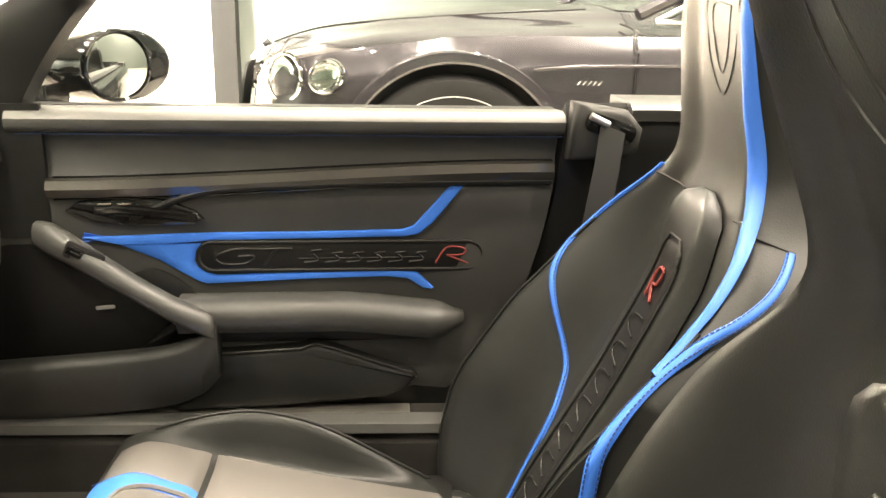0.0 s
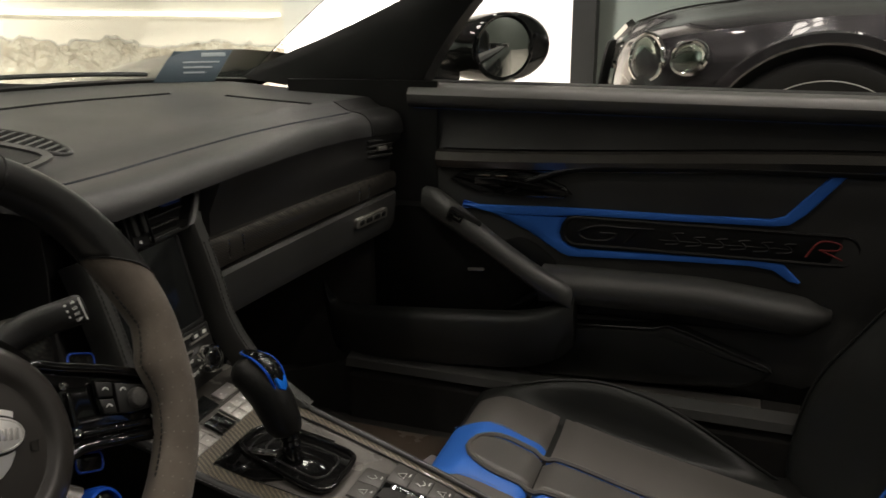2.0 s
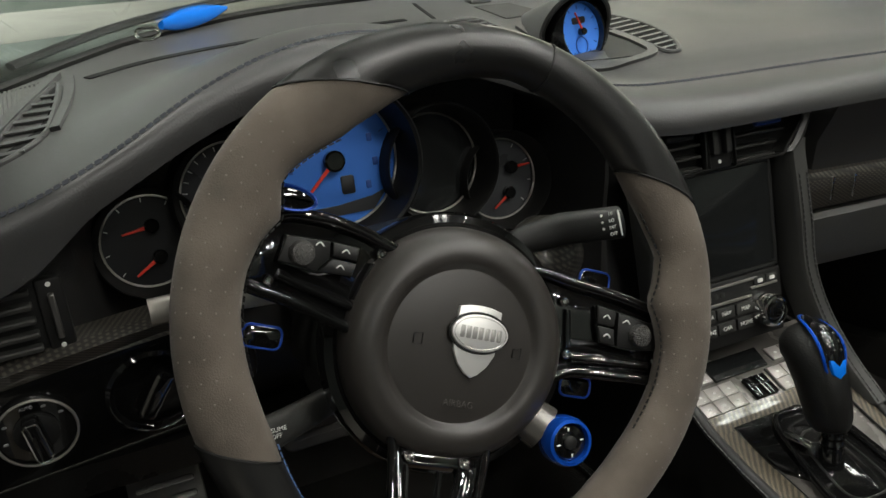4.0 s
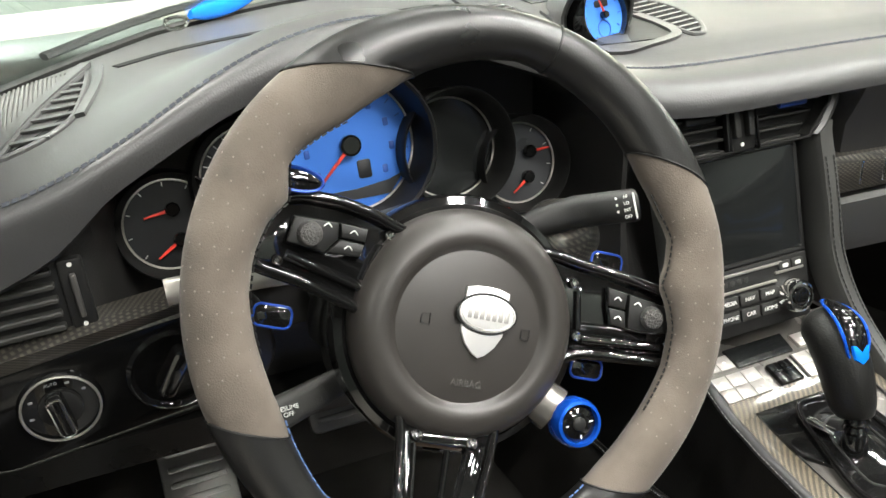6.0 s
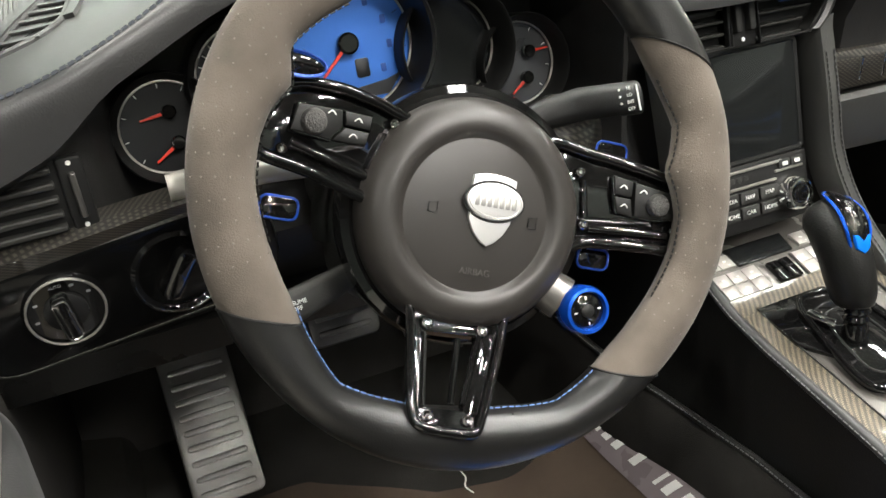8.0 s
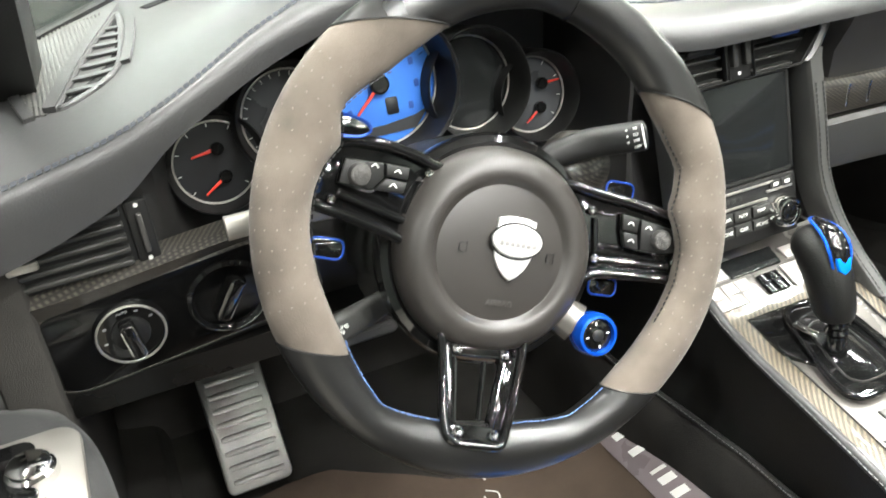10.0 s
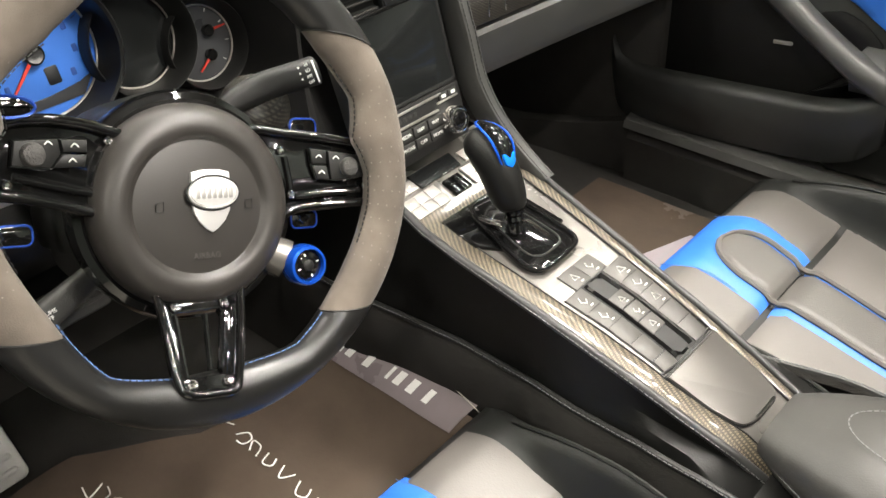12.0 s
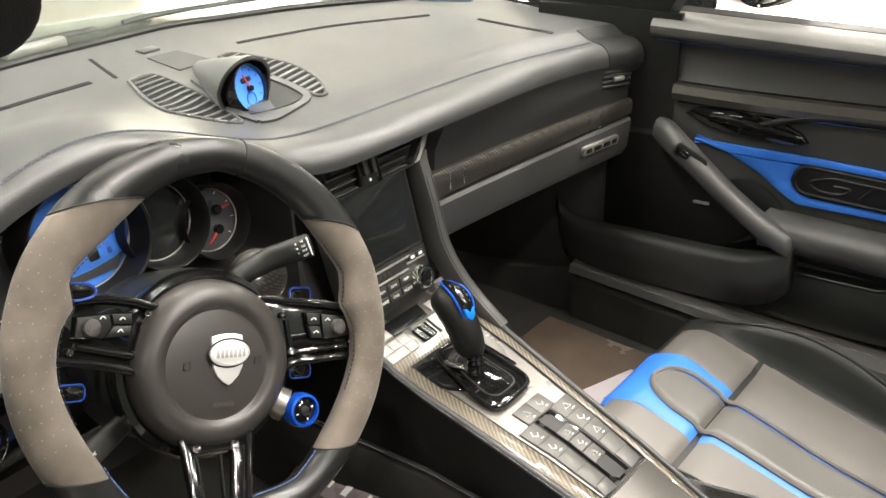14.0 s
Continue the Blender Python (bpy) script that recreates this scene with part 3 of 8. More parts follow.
def centre_vent(outline, y0, slats, tab, tab_mat):
    m = stack_at(0, 0)
    bm = bmesh.new()
    prism(bm, outline, m, 0.006, 0.002, -0.026)
    vent = part("air_vent", bm, SATIN_BLACK, dashboard, "black centre air vent")
    for k in range(slats):
        v = 0.004 - 0.0118 * k
        xl = [p[0] for p in outline]
        right = max(xl) if max(xl) < 0.05 else (0.132 - 0.034 * ease(-0.006, -0.05, v))
        bm = bmesh.new()
        box(bm, (min(xl) + 0.003, v - 0.0016, -0.02), (right - 0.004, v + 0.0016, -0.004), 0.001, 1, m @ Matrix.Rotation(radians(4), 4, "X"))
        part("slat", bm, DARK_PLASTIC, vent)
    bm = bmesh.new()
    box(bm, (tab - 0.017, -0.024, -0.006), (tab + 0.017, -0.017, 0.002), 0.003, 3, m)
    part("slat_tab", bm, tab_mat, vent, "rounded adjusting tab")
    bm = bmesh.new()
    tube(bm, [m @ Vector((x, y, -0.002)) for x, y in outline], 0.002, 6, True)
    part("vent_frame", bm, SATIN_BLACK, vent)


centre_vent([(-0.056, -0.056), (-0.056, 0.012), (0.004, 0.012), (0.004, -0.056)], 0, 6, -0.03, SATIN_BLACK)
centre_vent([(0.036, -0.056), (0.036, 0.012), (0.136, 0.012), (0.126, -0.025), (0.098, -0.056)], 0, 6, 0.08, surface("blue_vent_tab", (0.03, 0.07, 0.3), 0.3, bump=0, coat=0.5))
m = stack_at(0.02, 0.028)
bm = bmesh.new()
prism(bm, rounded(0.032, 0.06, 0.003), m, 0.006, 0.002, -0.012)
wheelbox = part("vent_wheel_box", bm, SATIN_BLACK, dashboard)
for dx in (-0.008, 0.008):
    bm = bmesh.new()
    box(bm, (dx - 0.0035, -0.015, -0.008), (dx + 0.0035, 0.015, 0.001), 0.0015, 2, m)
    part("vent_thumbwheel", bm, DARK_PLASTIC, wheelbox)
    bm = bmesh.new()
    prism(bm, rounded(0.006, 0.0032, 0.001, 2, cx=dx, cy=0.021), m, 0.0006, 0.0002, -0.006)
    part("vent_mark", bm, WHITE_PRINT, wheelbox)
for dy in (0.021, -0.023):
    bm = bmesh.new()
    lathe(bm, m @ Matrix.Translation((0, dy, -0.006)), [(0.002, 0.0), (0.002, 0.0006), (0.0, 0.0006)], 12)
    part("vent_mark", bm, WHITE_PRINT, wheelbox)
bm = bmesh.new()
prism(bm, rounded(0.144, 0.106, 0.004), stack_at(0.02, 0.115), 0.004, 0.001, -0.022)
part("touch_screen", bm, SCREEN, dashboard, "switched-off dark touch screen")
bm = bmesh.new()
tube(bm, [stack_at(0.02, 0.115) @ Vector((x, y, -0.019)) for x, y in rounded(0.147, 0.109, 0.005)], 0.0028, 6, True)
part("screen_frame", bm, SATIN_BLACK, dashboard)
bm = bmesh.new()
prism(bm, rounded(0.15, 0.068, 0.003), stack_at(0.02, 0.206), 0.008, 0.002, -0.022)
radio = part("radio_panel", bm, SATIN_BLACK, dashboard, "black radio panel with lettered keys")
for d, w, x in ((0.1775, 0.108, -0.012), (0.1945, 0.098, -0.016), (0.187, 0.036, 0.05)):
    bm = bmesh.new()
    prism(bm, rounded(w, 0.0028, 0.001, cx=x), stack_at(0.02, d), 0.0022, 0.0006, -0.0142)
    part("slot_trim", bm, SATIN_METAL, radio)
RADIO_TEXT = [["MEDIA", "NAV", "MAP"], ["PHONE", "CAR", "HOME"]]
for r in range(2):
    for c in range(3):
        km = stack_at(-0.008 + 0.025 * c, 0.205 + 0.0155 * r)
        bm = bmesh.new()
        prism(bm, rounded(0.023, 0.0125, 0.002), km, 0.003, 0.001, -0.0145)
        key = part("radio_key", bm, DARK_PLASTIC, radio)
        words(RADIO_TEXT[r][c], km @ Matrix.Translation((0, 0, -0.0112)), 0.0058, WHITE_PRINT, radio)
for c in range(2):
    km = stack_at(0.064 + 0.016 * c, 0.181)
    bm = bmesh.new()
    prism(bm, rounded(0.015, 0.009, 0.002), km, 0.003, 0.001, -0.0145)
    part("radio_key", bm, DARK_PLASTIC, radio)
    bm = bmesh.new()
    prism(bm, rounded(0.007, 0.004, 0.001, 2), km, 0.0005, 0.0001, -0.0114)
    part("key_symbol", bm, WHITE_PRINT, radio)
for k in range(7):
    bm = bmesh.new()
    prism(bm, rounded(0.0058, 0.0055, 0.001, 2, cx=-0.055 + 0.0085 * k), stack_at(0.02, 0.186), 0.0006, 0.0002, -0.0142)
    part("maker_mark", bm, DARK_PLASTIC, radio)
vk = stack_at(0.068, 0.212, -0.014)
bm = bmesh.new()
lathe(bm, vk, [(0.0175, 0.0), (0.017, 0.014), (0.0155, 0.018), (0.0135, 0.0185), (0.0125, 0.016), (0.0, 0.016)], 28)
knob = part("volume_knob", bm, CHROME, dashboard, "chrome volume knob")
bm = bmesh.new()
lathe(bm, vk, [(0.0095, 0.015), (0.0095, 0.0175), (0.0075, 0.0185), (0.0, 0.0185)], 20)
part("knob_cap", bm, GLOSS_BLACK, knob)

# leather spars either side of the stack, running down into the console
for side, yk in ((1, 0.119), (-1, -0.062)):
    bm = bmesh.new()
    keys = [(-0.104, yk + 0.004 * (side > 0), 0.768), (-0.1, yk + 0.001 * (side > 0), 0.756), (-0.092, yk, 0.735), (-0.078, yk, 0.69), (-0.064, yk, 0.64),
            (-0.045, yk + 0.008 * (side > 0), 0.595), (-0.015, yk + 0.016 * (side > 0), 0.556), (0.03, yk + 0.015 * (side > 0), 0.527)]
    if side < 0:
        keys = keys[:-2]
    path = smooth_path(keys, 36)
    rings = []
    for p in path:
        rings.append([p + Vector(o) for o in ((-0.03, -0.011, -0.012), (-0.004, -0.011, -0.002), (0.001, -0.008, 0.0), (0.001, 0.008, 0.0), (-0.004, 0.011, -0.002), (-0.03, 0.011, -0.012))])
    loft(bm, rings)
    part("stack_spar", bm, DOOR_GREY, dashboard, "grey leather spar beside the centre stack")
    for o in (-0.005, 0.005):
        stitches("spar_stitching", [p + Vector((0.0018, o, 0.0004)) for p in path[10:]], dashboard, SATIN_BLACK)

bm = bmesh.new()
path = smooth_path([(-0.115, 0.146, 0.81), (-0.11, 0.139, 0.793), (-0.103, 0.121, 0.768), (-0.1, 0.108, 0.758)], 16)
loft(bm, [[p + Vector(o) for o in ((-0.02, -0.006, -0.004), (0.0, -0.006, 0), (0.002, 0.0, 0), (0.0, 0.006, 0), (-0.02, 0.006, -0.004))] for p in path])
part("vent_corner", bm, DOOR_GREY, dashboard, "grey leather corner beside the vent")

# defroster slots on the top
def strip_on_dash(name, pts, width, mat, parent, up=0.0015, thick=0.003, label=""):
    """A narrow band that follows the dashboard's top."""
    bm = bmesh.new()
    pts = smooth_path([(x, y, 0) for x, y in pts], 24)
    rows = []
    for k, p in enumerate(pts):
        t = (pts[min(k + 1, 23)] - pts[max(k - 1, 0)]).normalized()
        s = Vector((-t.y, t.x, 0)) * width / 2
        rows.append([Vector((q.x, q.y, dash_z(q.x, q.y) + up)) for q in (p - s, p, p + s)])
    sheet(bm, rows, thick)
    return part(name, bm, mat, parent, label)


MATT_DARK = surface("dark_slot", (0.006, 0.006, 0.006), 0.8, spec=0.15, bump=0)
strip_on_dash("defroster_slot", [(-0.405, -0.513), (-0.447, -0.437), (-0.478, -0.339), (-0.49, -0.234), (-0.494, -0.135)], 0.011, MATT_DARK, dashboard, 0.001)
strip_on_dash("defroster_slot", [(-0.494, 0.121), (-0.479, 0.19), (-0.444, 0.3), (-0.37, 0.448)], 0.009, MATT_DARK, dashboard, 0.001)
strip_on_dash("side_defroster", [(-0.292, 0.489), (-0.22, 0.5), (-0.15, 0.513)], 0.009, MATT_DARK, dashboard, 0.001)
strip_on_dash("cover_joint", [(-0.59, -0.08), (-0.53, -0.092), (-0.485, -0.1)], 0.005, MATT_DARK, dashboard, 0.0008)
bm = bmesh.new()
sheet(bm, [[dash_top_point(y, 0.9 + 0.1 * k / 5) + Vector((0, 0, 0.0014)) for k in range(6)] + dash_edge(y, 0.0014) for y in [0.555 + 0.0715 * i / 8 for i in range(9)]], 0.004)
part("end_cap", bm, SATIN_BLACK, dashboard, "black cap at the dashboard's end", 60)


def patch_on_dash(name, poly, mat, parent, up, thick, label=""):
    """A flat-edged plate whose outline follows the dashboard's top."""
    bm = bmesh.new()
    top = [bm.verts.new((x, y, dash_z(x, y) + up)) for x, y in poly]
    low = [bm.verts.new((x, y, dash_z(x, y) + up - thick)) for x, y in poly]
    bm.faces.new(top)
    bm.faces.new(low[::-1])
    n = len(poly)
    for k in range(n):
        bm.faces.new((top[k], low[k], low[(k + 1) % n], top[(k + 1) % n]))
    return part(name, bm, mat, parent, label)


def spans(poly, x):
    """Where a line across the car at x crosses an outline."""
    got = []
    for (ax, ay), (bx, by) in zip(poly, poly[1:] + poly[:1]):
        if (ax - x) * (bx - x) < 0:
            got.append(ay + (by - ay) * (x - ax) / (bx - ax))
    return (min(got), max(got)) if len(got) > 1 else None


def grille(name, keys, pitch, parent, label, lean=0.1):
    """A grille on the dash top: flat dark patch for the shade of its well, soft leather lip and cross slats that lie
    along the car's width.
    """
    outline = [(p.x, p.y) for p in smooth_path([(x, y, 0) for x, y in keys + keys[:1]], 6 * len(keys) + 1)[:-1]]
    g = patch_on_dash(name, outline, MATT_DARK, parent, 0.0008, 0.004, label)
    bm = bmesh.new()
    tube(bm, [(x, y, dash_z(x, y) + 0.0006) for x, y in outline], 0.0032, 8, True)
    part("grille_rim", bm, DASH_LEATHER, g)
    lo, hi = min(p[0] for p in outline), max(p[0] for p in outline)
    for k in range(1, int((hi - lo) / pitch) + 1):
        x = lo + pitch * k
        span = spans(outline, x)
        if not span or span[1] - span[0] < 0.012:
            continue
        ya, yb = span[0] + 0.001, span[1] - 0.001
        rows = []
        for j in range(5):
            y = ya + (yb - ya) * j / 4
            xx = x - lean * (y - (ya + yb) / 2)
            rows.append([Vector((xx + o, y, dash_z(x, y) + 0.0026 + h)) for o, h in ((-pitch * 0.26, -0.0008), (0.0, 0.0006), (pitch * 0.26, 0.0))])
        bm = bmesh.new()
        sheet(bm, rows, 0.002)
        part("grille_slat", bm, DASH_LEATHER, g)
    return g


grille("speaker_grille", [(-0.456, -0.098), (-0.463, -0.072), (-0.452, -0.054), (-0.379, -0.054), (-0.3, -0.061), (-0.24, -0.073), (-0.238, -0.084), (-0.256, -0.1), (-0.289, -0.118), (-0.322, -0.129), (-0.385, -0.118)], 0.0168, dashboard, "dark slotted speaker grille", 0.28)
grille("speaker_grille", [(-0.46, 0.06), (-0.456, 0.084), (-0.41, 0.1), (-0.346, 0.11), (-0.278, 0.096), (-0.231, 0.07), (-0.226, 0.054), (-0.245, 0.052), (-0.31, 0.058), (-0.39, 0.057)], 0.0168, dashboard, "dark slotted speaker grille", 0.28)
# square sensor cover behind the clock
patch_on_dash("sensor_cover", [(-0.535, -0.018), (-0.532, 0.034), (-0.456, 0.045), (-0.452, -0.017)], surface("sensor_grey", (0.04, 0.04, 0.038), 0.6, spec=0.15), dashboard, 0.0014, 0.003, "square grey cover plate")
bm = bmesh.new()
box(bm, (-0.012, -0.016, -0.003), (0.012, 0.016, 0.004), 0.003, 2, Matrix.Translation((-0.566, 0.004, dash_z(-0.566, 0.004))))
part("light_sensor", bm, DASH_LEATHER, dashboard)


def needle(m, length, width, angle, parent, hub=0.008):
    bm = bmesh.new()
    r = m @ Matrix.Rotation(radians(angle), 4, "Z")
    prism(bm, [(-0.004, -width), (length, -width * 0.45), (length, width * 0.45), (-0.004, width)], r, 0.0016, 0.0005, 0.004)
    part("needle", bm, RED, parent, "red needle")
    bm = bmesh.new()
    lathe(bm, m, [(hub, 0.001), (hub, 0.006), (hub * 0.8, 0.0075), (0, 0.0075)], 18)
    part("needle_hub", bm, GLOSS_BLACK, parent)


def gauge(y, z, r, face, x=-0.205, tilt=12, label="", pins=(), deep=0.03, marks=0, name="instrument_gauge"):
    m = frame_at((x, y, z), (0, 1, 0), (-math.sin(radians(tilt)), 0, math.cos(radians(tilt))))
    bm = bmesh.new()
    lathe(bm, m, [(r * 1.2, -0.02), (r * 1.2, deep), (r * 1.16, deep + 0.003), (r * 1.12, deep + 0.001), (r * 1.05, deep * 0.4), (r * 1.0, 0.003), (r * 1.0, -0.004)], 48)
    g = part(name, bm, SATIN_BLACK, dashboard, label)
    bm = bmesh.new()
    lathe(bm, m, [(r * 1.005, -0.003), (r * 1.005, 0.0), (0, 0.0)], 40)
    part("dial_face", bm, face, g)
    bm = bmesh.new()
    ring = [m @ Vector((r * 0.985 * math.cos(a), r * 0.985 * math.sin(a), 0.003)) for a in [2 * math.pi * k / 48 for k in range(48)]]
    tube(bm, ring, 0.0011, 6, True)
    part("chrome_ring", bm, SATIN_METAL, g)
    if marks:
        bm = bmesh.new()
        for k in range(marks):
            a = radians(225 - 270 * k / (marks - 1))
            mm = m @ Matrix.Rotation(a, 4, "Z")
            prism(bm, [(r * 0.84, -0.0004), (r * 0.93, -0.0004), (r * 0.93, 0.0004), (r * 0.84, 0.0004)], mm, 0.0006, 0.0001, 0.0)
        part("dial_marks", bm, WHITE_PRINT if face is not BLUE_DIAL else DIM_BLUE, g)
    for px, py, ln, ang in pins:
        needle(m @ Matrix.Translation((px, py, 0)), ln, 0.0018, ang, g, r * 0.16)
    return g, m


gauge(-0.503, 0.763, 0.038, BLACK_DIAL, x=-0.19, label="small dark gauge with two red needles", pins=((0.004, 0.012, 0.024, 188), (0.006, -0.014, 0.024, 212)), marks=9, deep=0.014)
gauge(-0.43, 0.79, 0.044, GLARE_AND_WINDOW_GREY, x=-0.19, label="dark gauge behind the wheel rim, grey glass reflection painted on its dial", marks=21, deep=0.014)
tach, tm = gauge(-0.347, 0.808, 0.057, BLUE_DIAL, x=-0.172, label="blue faced rev counter with a red needle", pins=((0, 0, 0.05, 223),), deep=0.034, marks=17)
gauge(-0.252, 0.786, 0.046, SCREEN, x=-0.184, label="dark round display gauge", deep=0.032)
gauge(-0.178, 0.756, 0.039, GLARE_AND_WINDOW_GREY, x=-0.19, label="small dark gauge with two red needles, grey glass reflection painted on its dial", pins=((0.014, 0.009, 0.02, 2), (0.009, -0.015, 0.022, 215)), marks=9, deep=0.022)
bm = bmesh.new()
prism(bm, rounded(0.012, 0.016, 0.002, 2, cx=0.01, cy=-0.022), tm, 0.001, 0.0003, 0.0)
part("counter_window", bm, BLACK_DIAL, tach)
bm = bmesh.new()
prism(bm, [(-0.03, -0.047), (0.03, -0.047), (0.045, -0.03), (0.03, -0.035), (0, -0.038), (-0.03, -0.038), (-0.043, -0.032)], tm, 0.001, 0.0003, 0.0003)
part("display_window", bm, GLARE_AND_WINDOW_GREY, tach)
for k in range(9):
    a = radians(215 - 32 * k)
    bm = bmesh.new()
    prism(bm, rounded(0.0045, 0.007, 0.001, 2, cx=0.038 * math.cos(a), cy=0.038 * math.sin(a)), tm, 0.0007, 0.0002, 0.0)
    part("dial_figure", bm, DIM_BLUE, tach)

# round clock in its hood on the dash top
cm = frame_at((-0.274, -0.029, 0.868), (-0.24, 0.97, 0), (-0.24, 0, 0.97))
bm = bmesh.new()
lathe(bm, cm, [(0.031, -0.03), (0.0345, -0.004), (0.0345, 0.004), (0.033, 0.0065), (0.031, 0.006), (0.0298, 0.001), (0.029, -0.004)], 40)
clock = part("dash_clock", bm, GLOSS_BLACK, dashboard, "round blue faced stopwatch clock")
bm = bmesh.new()
lathe(bm, cm, [(0.0302, -0.004), (0.0302, 0.0), (0, 0.0)], 36)
part("dial_face", bm, BLUE_DIAL, clock)
needle(cm, 0.022, 0.0011, 112, clock, 0.004)
bm = bmesh.new()
prism(bm, rounded(0.02, 0.007, 0.002, 2, cy=0.012), cm, 0.0008, 0.0002, 0)
part("counter_window", bm, BLACK_DIAL, clock)
bm = bmesh.new()
tube(bm, [cm @ Vector((0.009 * math.cos(a), -0.014 + 0.009 * math.sin(a), 0.0005)) for a in [2 * math.pi * k / 20 for k in range(20)]], 0.0006, 4, True)
part("small_ring", bm, DIM_BLUE, clock)
bm = bmesh.new()
for k in range(12):
    prism(bm, rounded(0.0012, 0.004, 0.0003, 1, cy=0.0255), cm @ Matrix.Rotation(math.pi * k / 6, 4, "Z"), 0.0006, 0.0001, 0)
part("dial_marks", bm, DIM_BLUE, clock)
for a, r in ((-22, 0.0365), (0, 0.037), (22, 0.0365), (-62, 0.036)):
    bm = bmesh.new()
    box(bm, (r - 0.003, -0.0025, -0.002), (r + 0.003, 0.0025, 0.002), 0.0012, 2, cm @ Matrix.Rotation(radians(a), 4, "Z"))
    part("clock_button", bm, CHROME, clock, "small chrome push button")
bm = bmesh.new()
rings = []
for k in range(13):                       # the hood round the clock, falling away towards the windscreen
    f = k / 12
    r = 0.044 * (1 - 0.62 * f ** 1.25)
    c = Vector((-0.276 - 0.178 * f, -0.03 + 0.05 * f, 0.869 - 0.018 * f))
    ring = []
    for j in range(25):
        a = radians(-118 + 236 * j / 24)
        top = max(0.0, math.cos(a))
        ring.append(c + Vector((0.016 * (top - 0.35) * (1 - f), r * 1.02 * math.sin(a), r * math.cos(a) * (1 - 0.12 * f))))
    rings.append(ring)
sheet(bm, rings, 0.003)
part("clock_hood", bm, DASH_LEATHER, dashboard, "grey leather clock hood", 60)
bm = bmesh.new()
sheet(bm, [[p + (Vector((rings[i][12].x, -0.03 + 0.05 * i / 12, 0.866)) - p) * 0.08 for p in rings[i]] for i in (0, 1, 2, 4)], 0.002)
part("hood_lining", bm, SATIN_BLACK, dashboard, "black lining under the hood", 60)
patch_on_dash("clock_well", [(-0.33, 0.043), (-0.285, 0.044), (-0.24, 0.036), (-0.232, 0.01), (-0.234, -0.02), (-0.246, -0.048), (-0.262, -0.06), (-0.3, -0.04)], SATIN_BLACK, dashboard, 0.001, 0.003, "dark well under the clock")
# raised leather lips that run from the hood to a point behind the clock
for keys in ([(-0.4, -0.028), (-0.33, -0.044), (-0.27, -0.06), (-0.222, -0.056)], [(-0.33, 0.052), (-0.28, 0.05), (-0.235, 0.038), (-0.217, 0.0), (-0.214, -0.035), (-0.222, -0.056)]):
    strip_on_dash("hood_lip", keys, 0.011, DASH_LEATHER, dashboard, 0.0035, 0.005)

# driver's side speaker mesh and side defroster in a triangular frame
mesh_poly = [(-0.43, -0.543), (-0.385, -0.64), (-0.345, -0.665), (-0.29, -0.652), (-0.185, -0.638), (-0.182, -0.625)]
sp = patch_on_dash("speaker_grille", mesh_poly, DARK_PLASTIC, dashboard, 0.0008, 0.003, "finely ribbed speaker grille")
bm = bmesh.new()
for k in range(1, 30):
    y = -0.664 + 0.1215 * k / 30
    got = spans([(b, a) for a, b in mesh_poly], y)
    if got and got[1] - got[0] > 0.01:
        rows = [[Vector((got[0] + (got[1] - got[0]) * j / 5, y + o, dash_z(got[0] + (got[1] - got[0]) * j / 5, y) + 0.0016)) for o in (-0.0011, 0.0011)] for j in range(6)]
        sheet(bm, rows, 0.001)
part("grille_mesh", bm, GREY_LEATHER, sp)
grille("side_defroster", [(-0.4, -0.542), (-0.384, -0.54), (-0.324, -0.546), (-0.255, -0.556), (-0.228, -0.565), (-0.208, -0.58), (-0.191, -0.602), (-0.186, -0.614), (-0.2, -0.612), (-0.3, -0.578)], 0.0235, dashboard, "slatted side defroster vent", -0.12)
strip_on_dash("grille_bar", [(-0.43, -0.54), (-0.35, -0.566), (-0.26, -0.597), (-0.184, -0.622)], 0.0105, DASH_LEATHER, dashboard, 0.0055, 0.006)
strip_on_dash("grille_rim", [(-0.418, -0.528), (-0.36, -0.532), (-0.3, -0.541), (-0.24, -0.553)], 0.008, DASH_LEATHER, dashboard, 0.004, 0.005)
strip_on_dash("grille_rim", [(-0.31, -0.663), (-0.26, -0.653), (-0.22, -0.646), (-0.178, -0.638)], 0.009, DASH_LEATHER, dashboard, 0.004, 0.005)

# driver's side: outer vent, carbon panel, light switch, ignition
lvm = frame_at((-0.118, -0.652, 0.752), (0, 1, 0.02), (0.08, 0, 1))
air_vent(lvm, 0.13, 0.066, 5, dashboard, "black driver side air vent", -0.02)
bm = bmesh.new()
m = lvm @ Matrix.Translation((0.072, 0, 0.003))
prism(bm, rounded(0.018, 0.058, 0.003), m, 0.006, 0.002)
wb = part("vent_wheel_box", bm, SATIN_BLACK, dashboard)
bm = bmesh.new()
box(bm, (-0.0022, -0.018, 0.004), (0.0022, 0.018, 0.01), 0.001, 1, m)
part("vent_thumbwheel", bm, PEDAL_DULL, wb)
for dy in (-0.025, 0.025):
    bm = bmesh.new()
    lathe(bm, m @ Matrix.Translation((0, dy, 0)), [(0.0018, 0.005), (0.0018, 0.0066), (0.001, 0.0066), (0, 0.0064)], 12)
    part("vent_mark", bm, WHITE_PRINT, wb)
bm = bmesh.new()
rings = []
for k in range(21):
    y = -0.74 + 0.29 * k / 20
    z = 0.712 + 0.02 * ease(-0.7, -0.45, y)
    w = 0.015 * (1 - 0.5 * ease(-0.68, -0.45, y)) + 0.002
    rings.append([(-0.13, y, z + w * 0.6), (-0.112, y, z + w * 0.4), (-0.104, y, z), (-0.11, y, z - w * 0.9), (-0.13, y, z - w)])
loft(bm, rings)
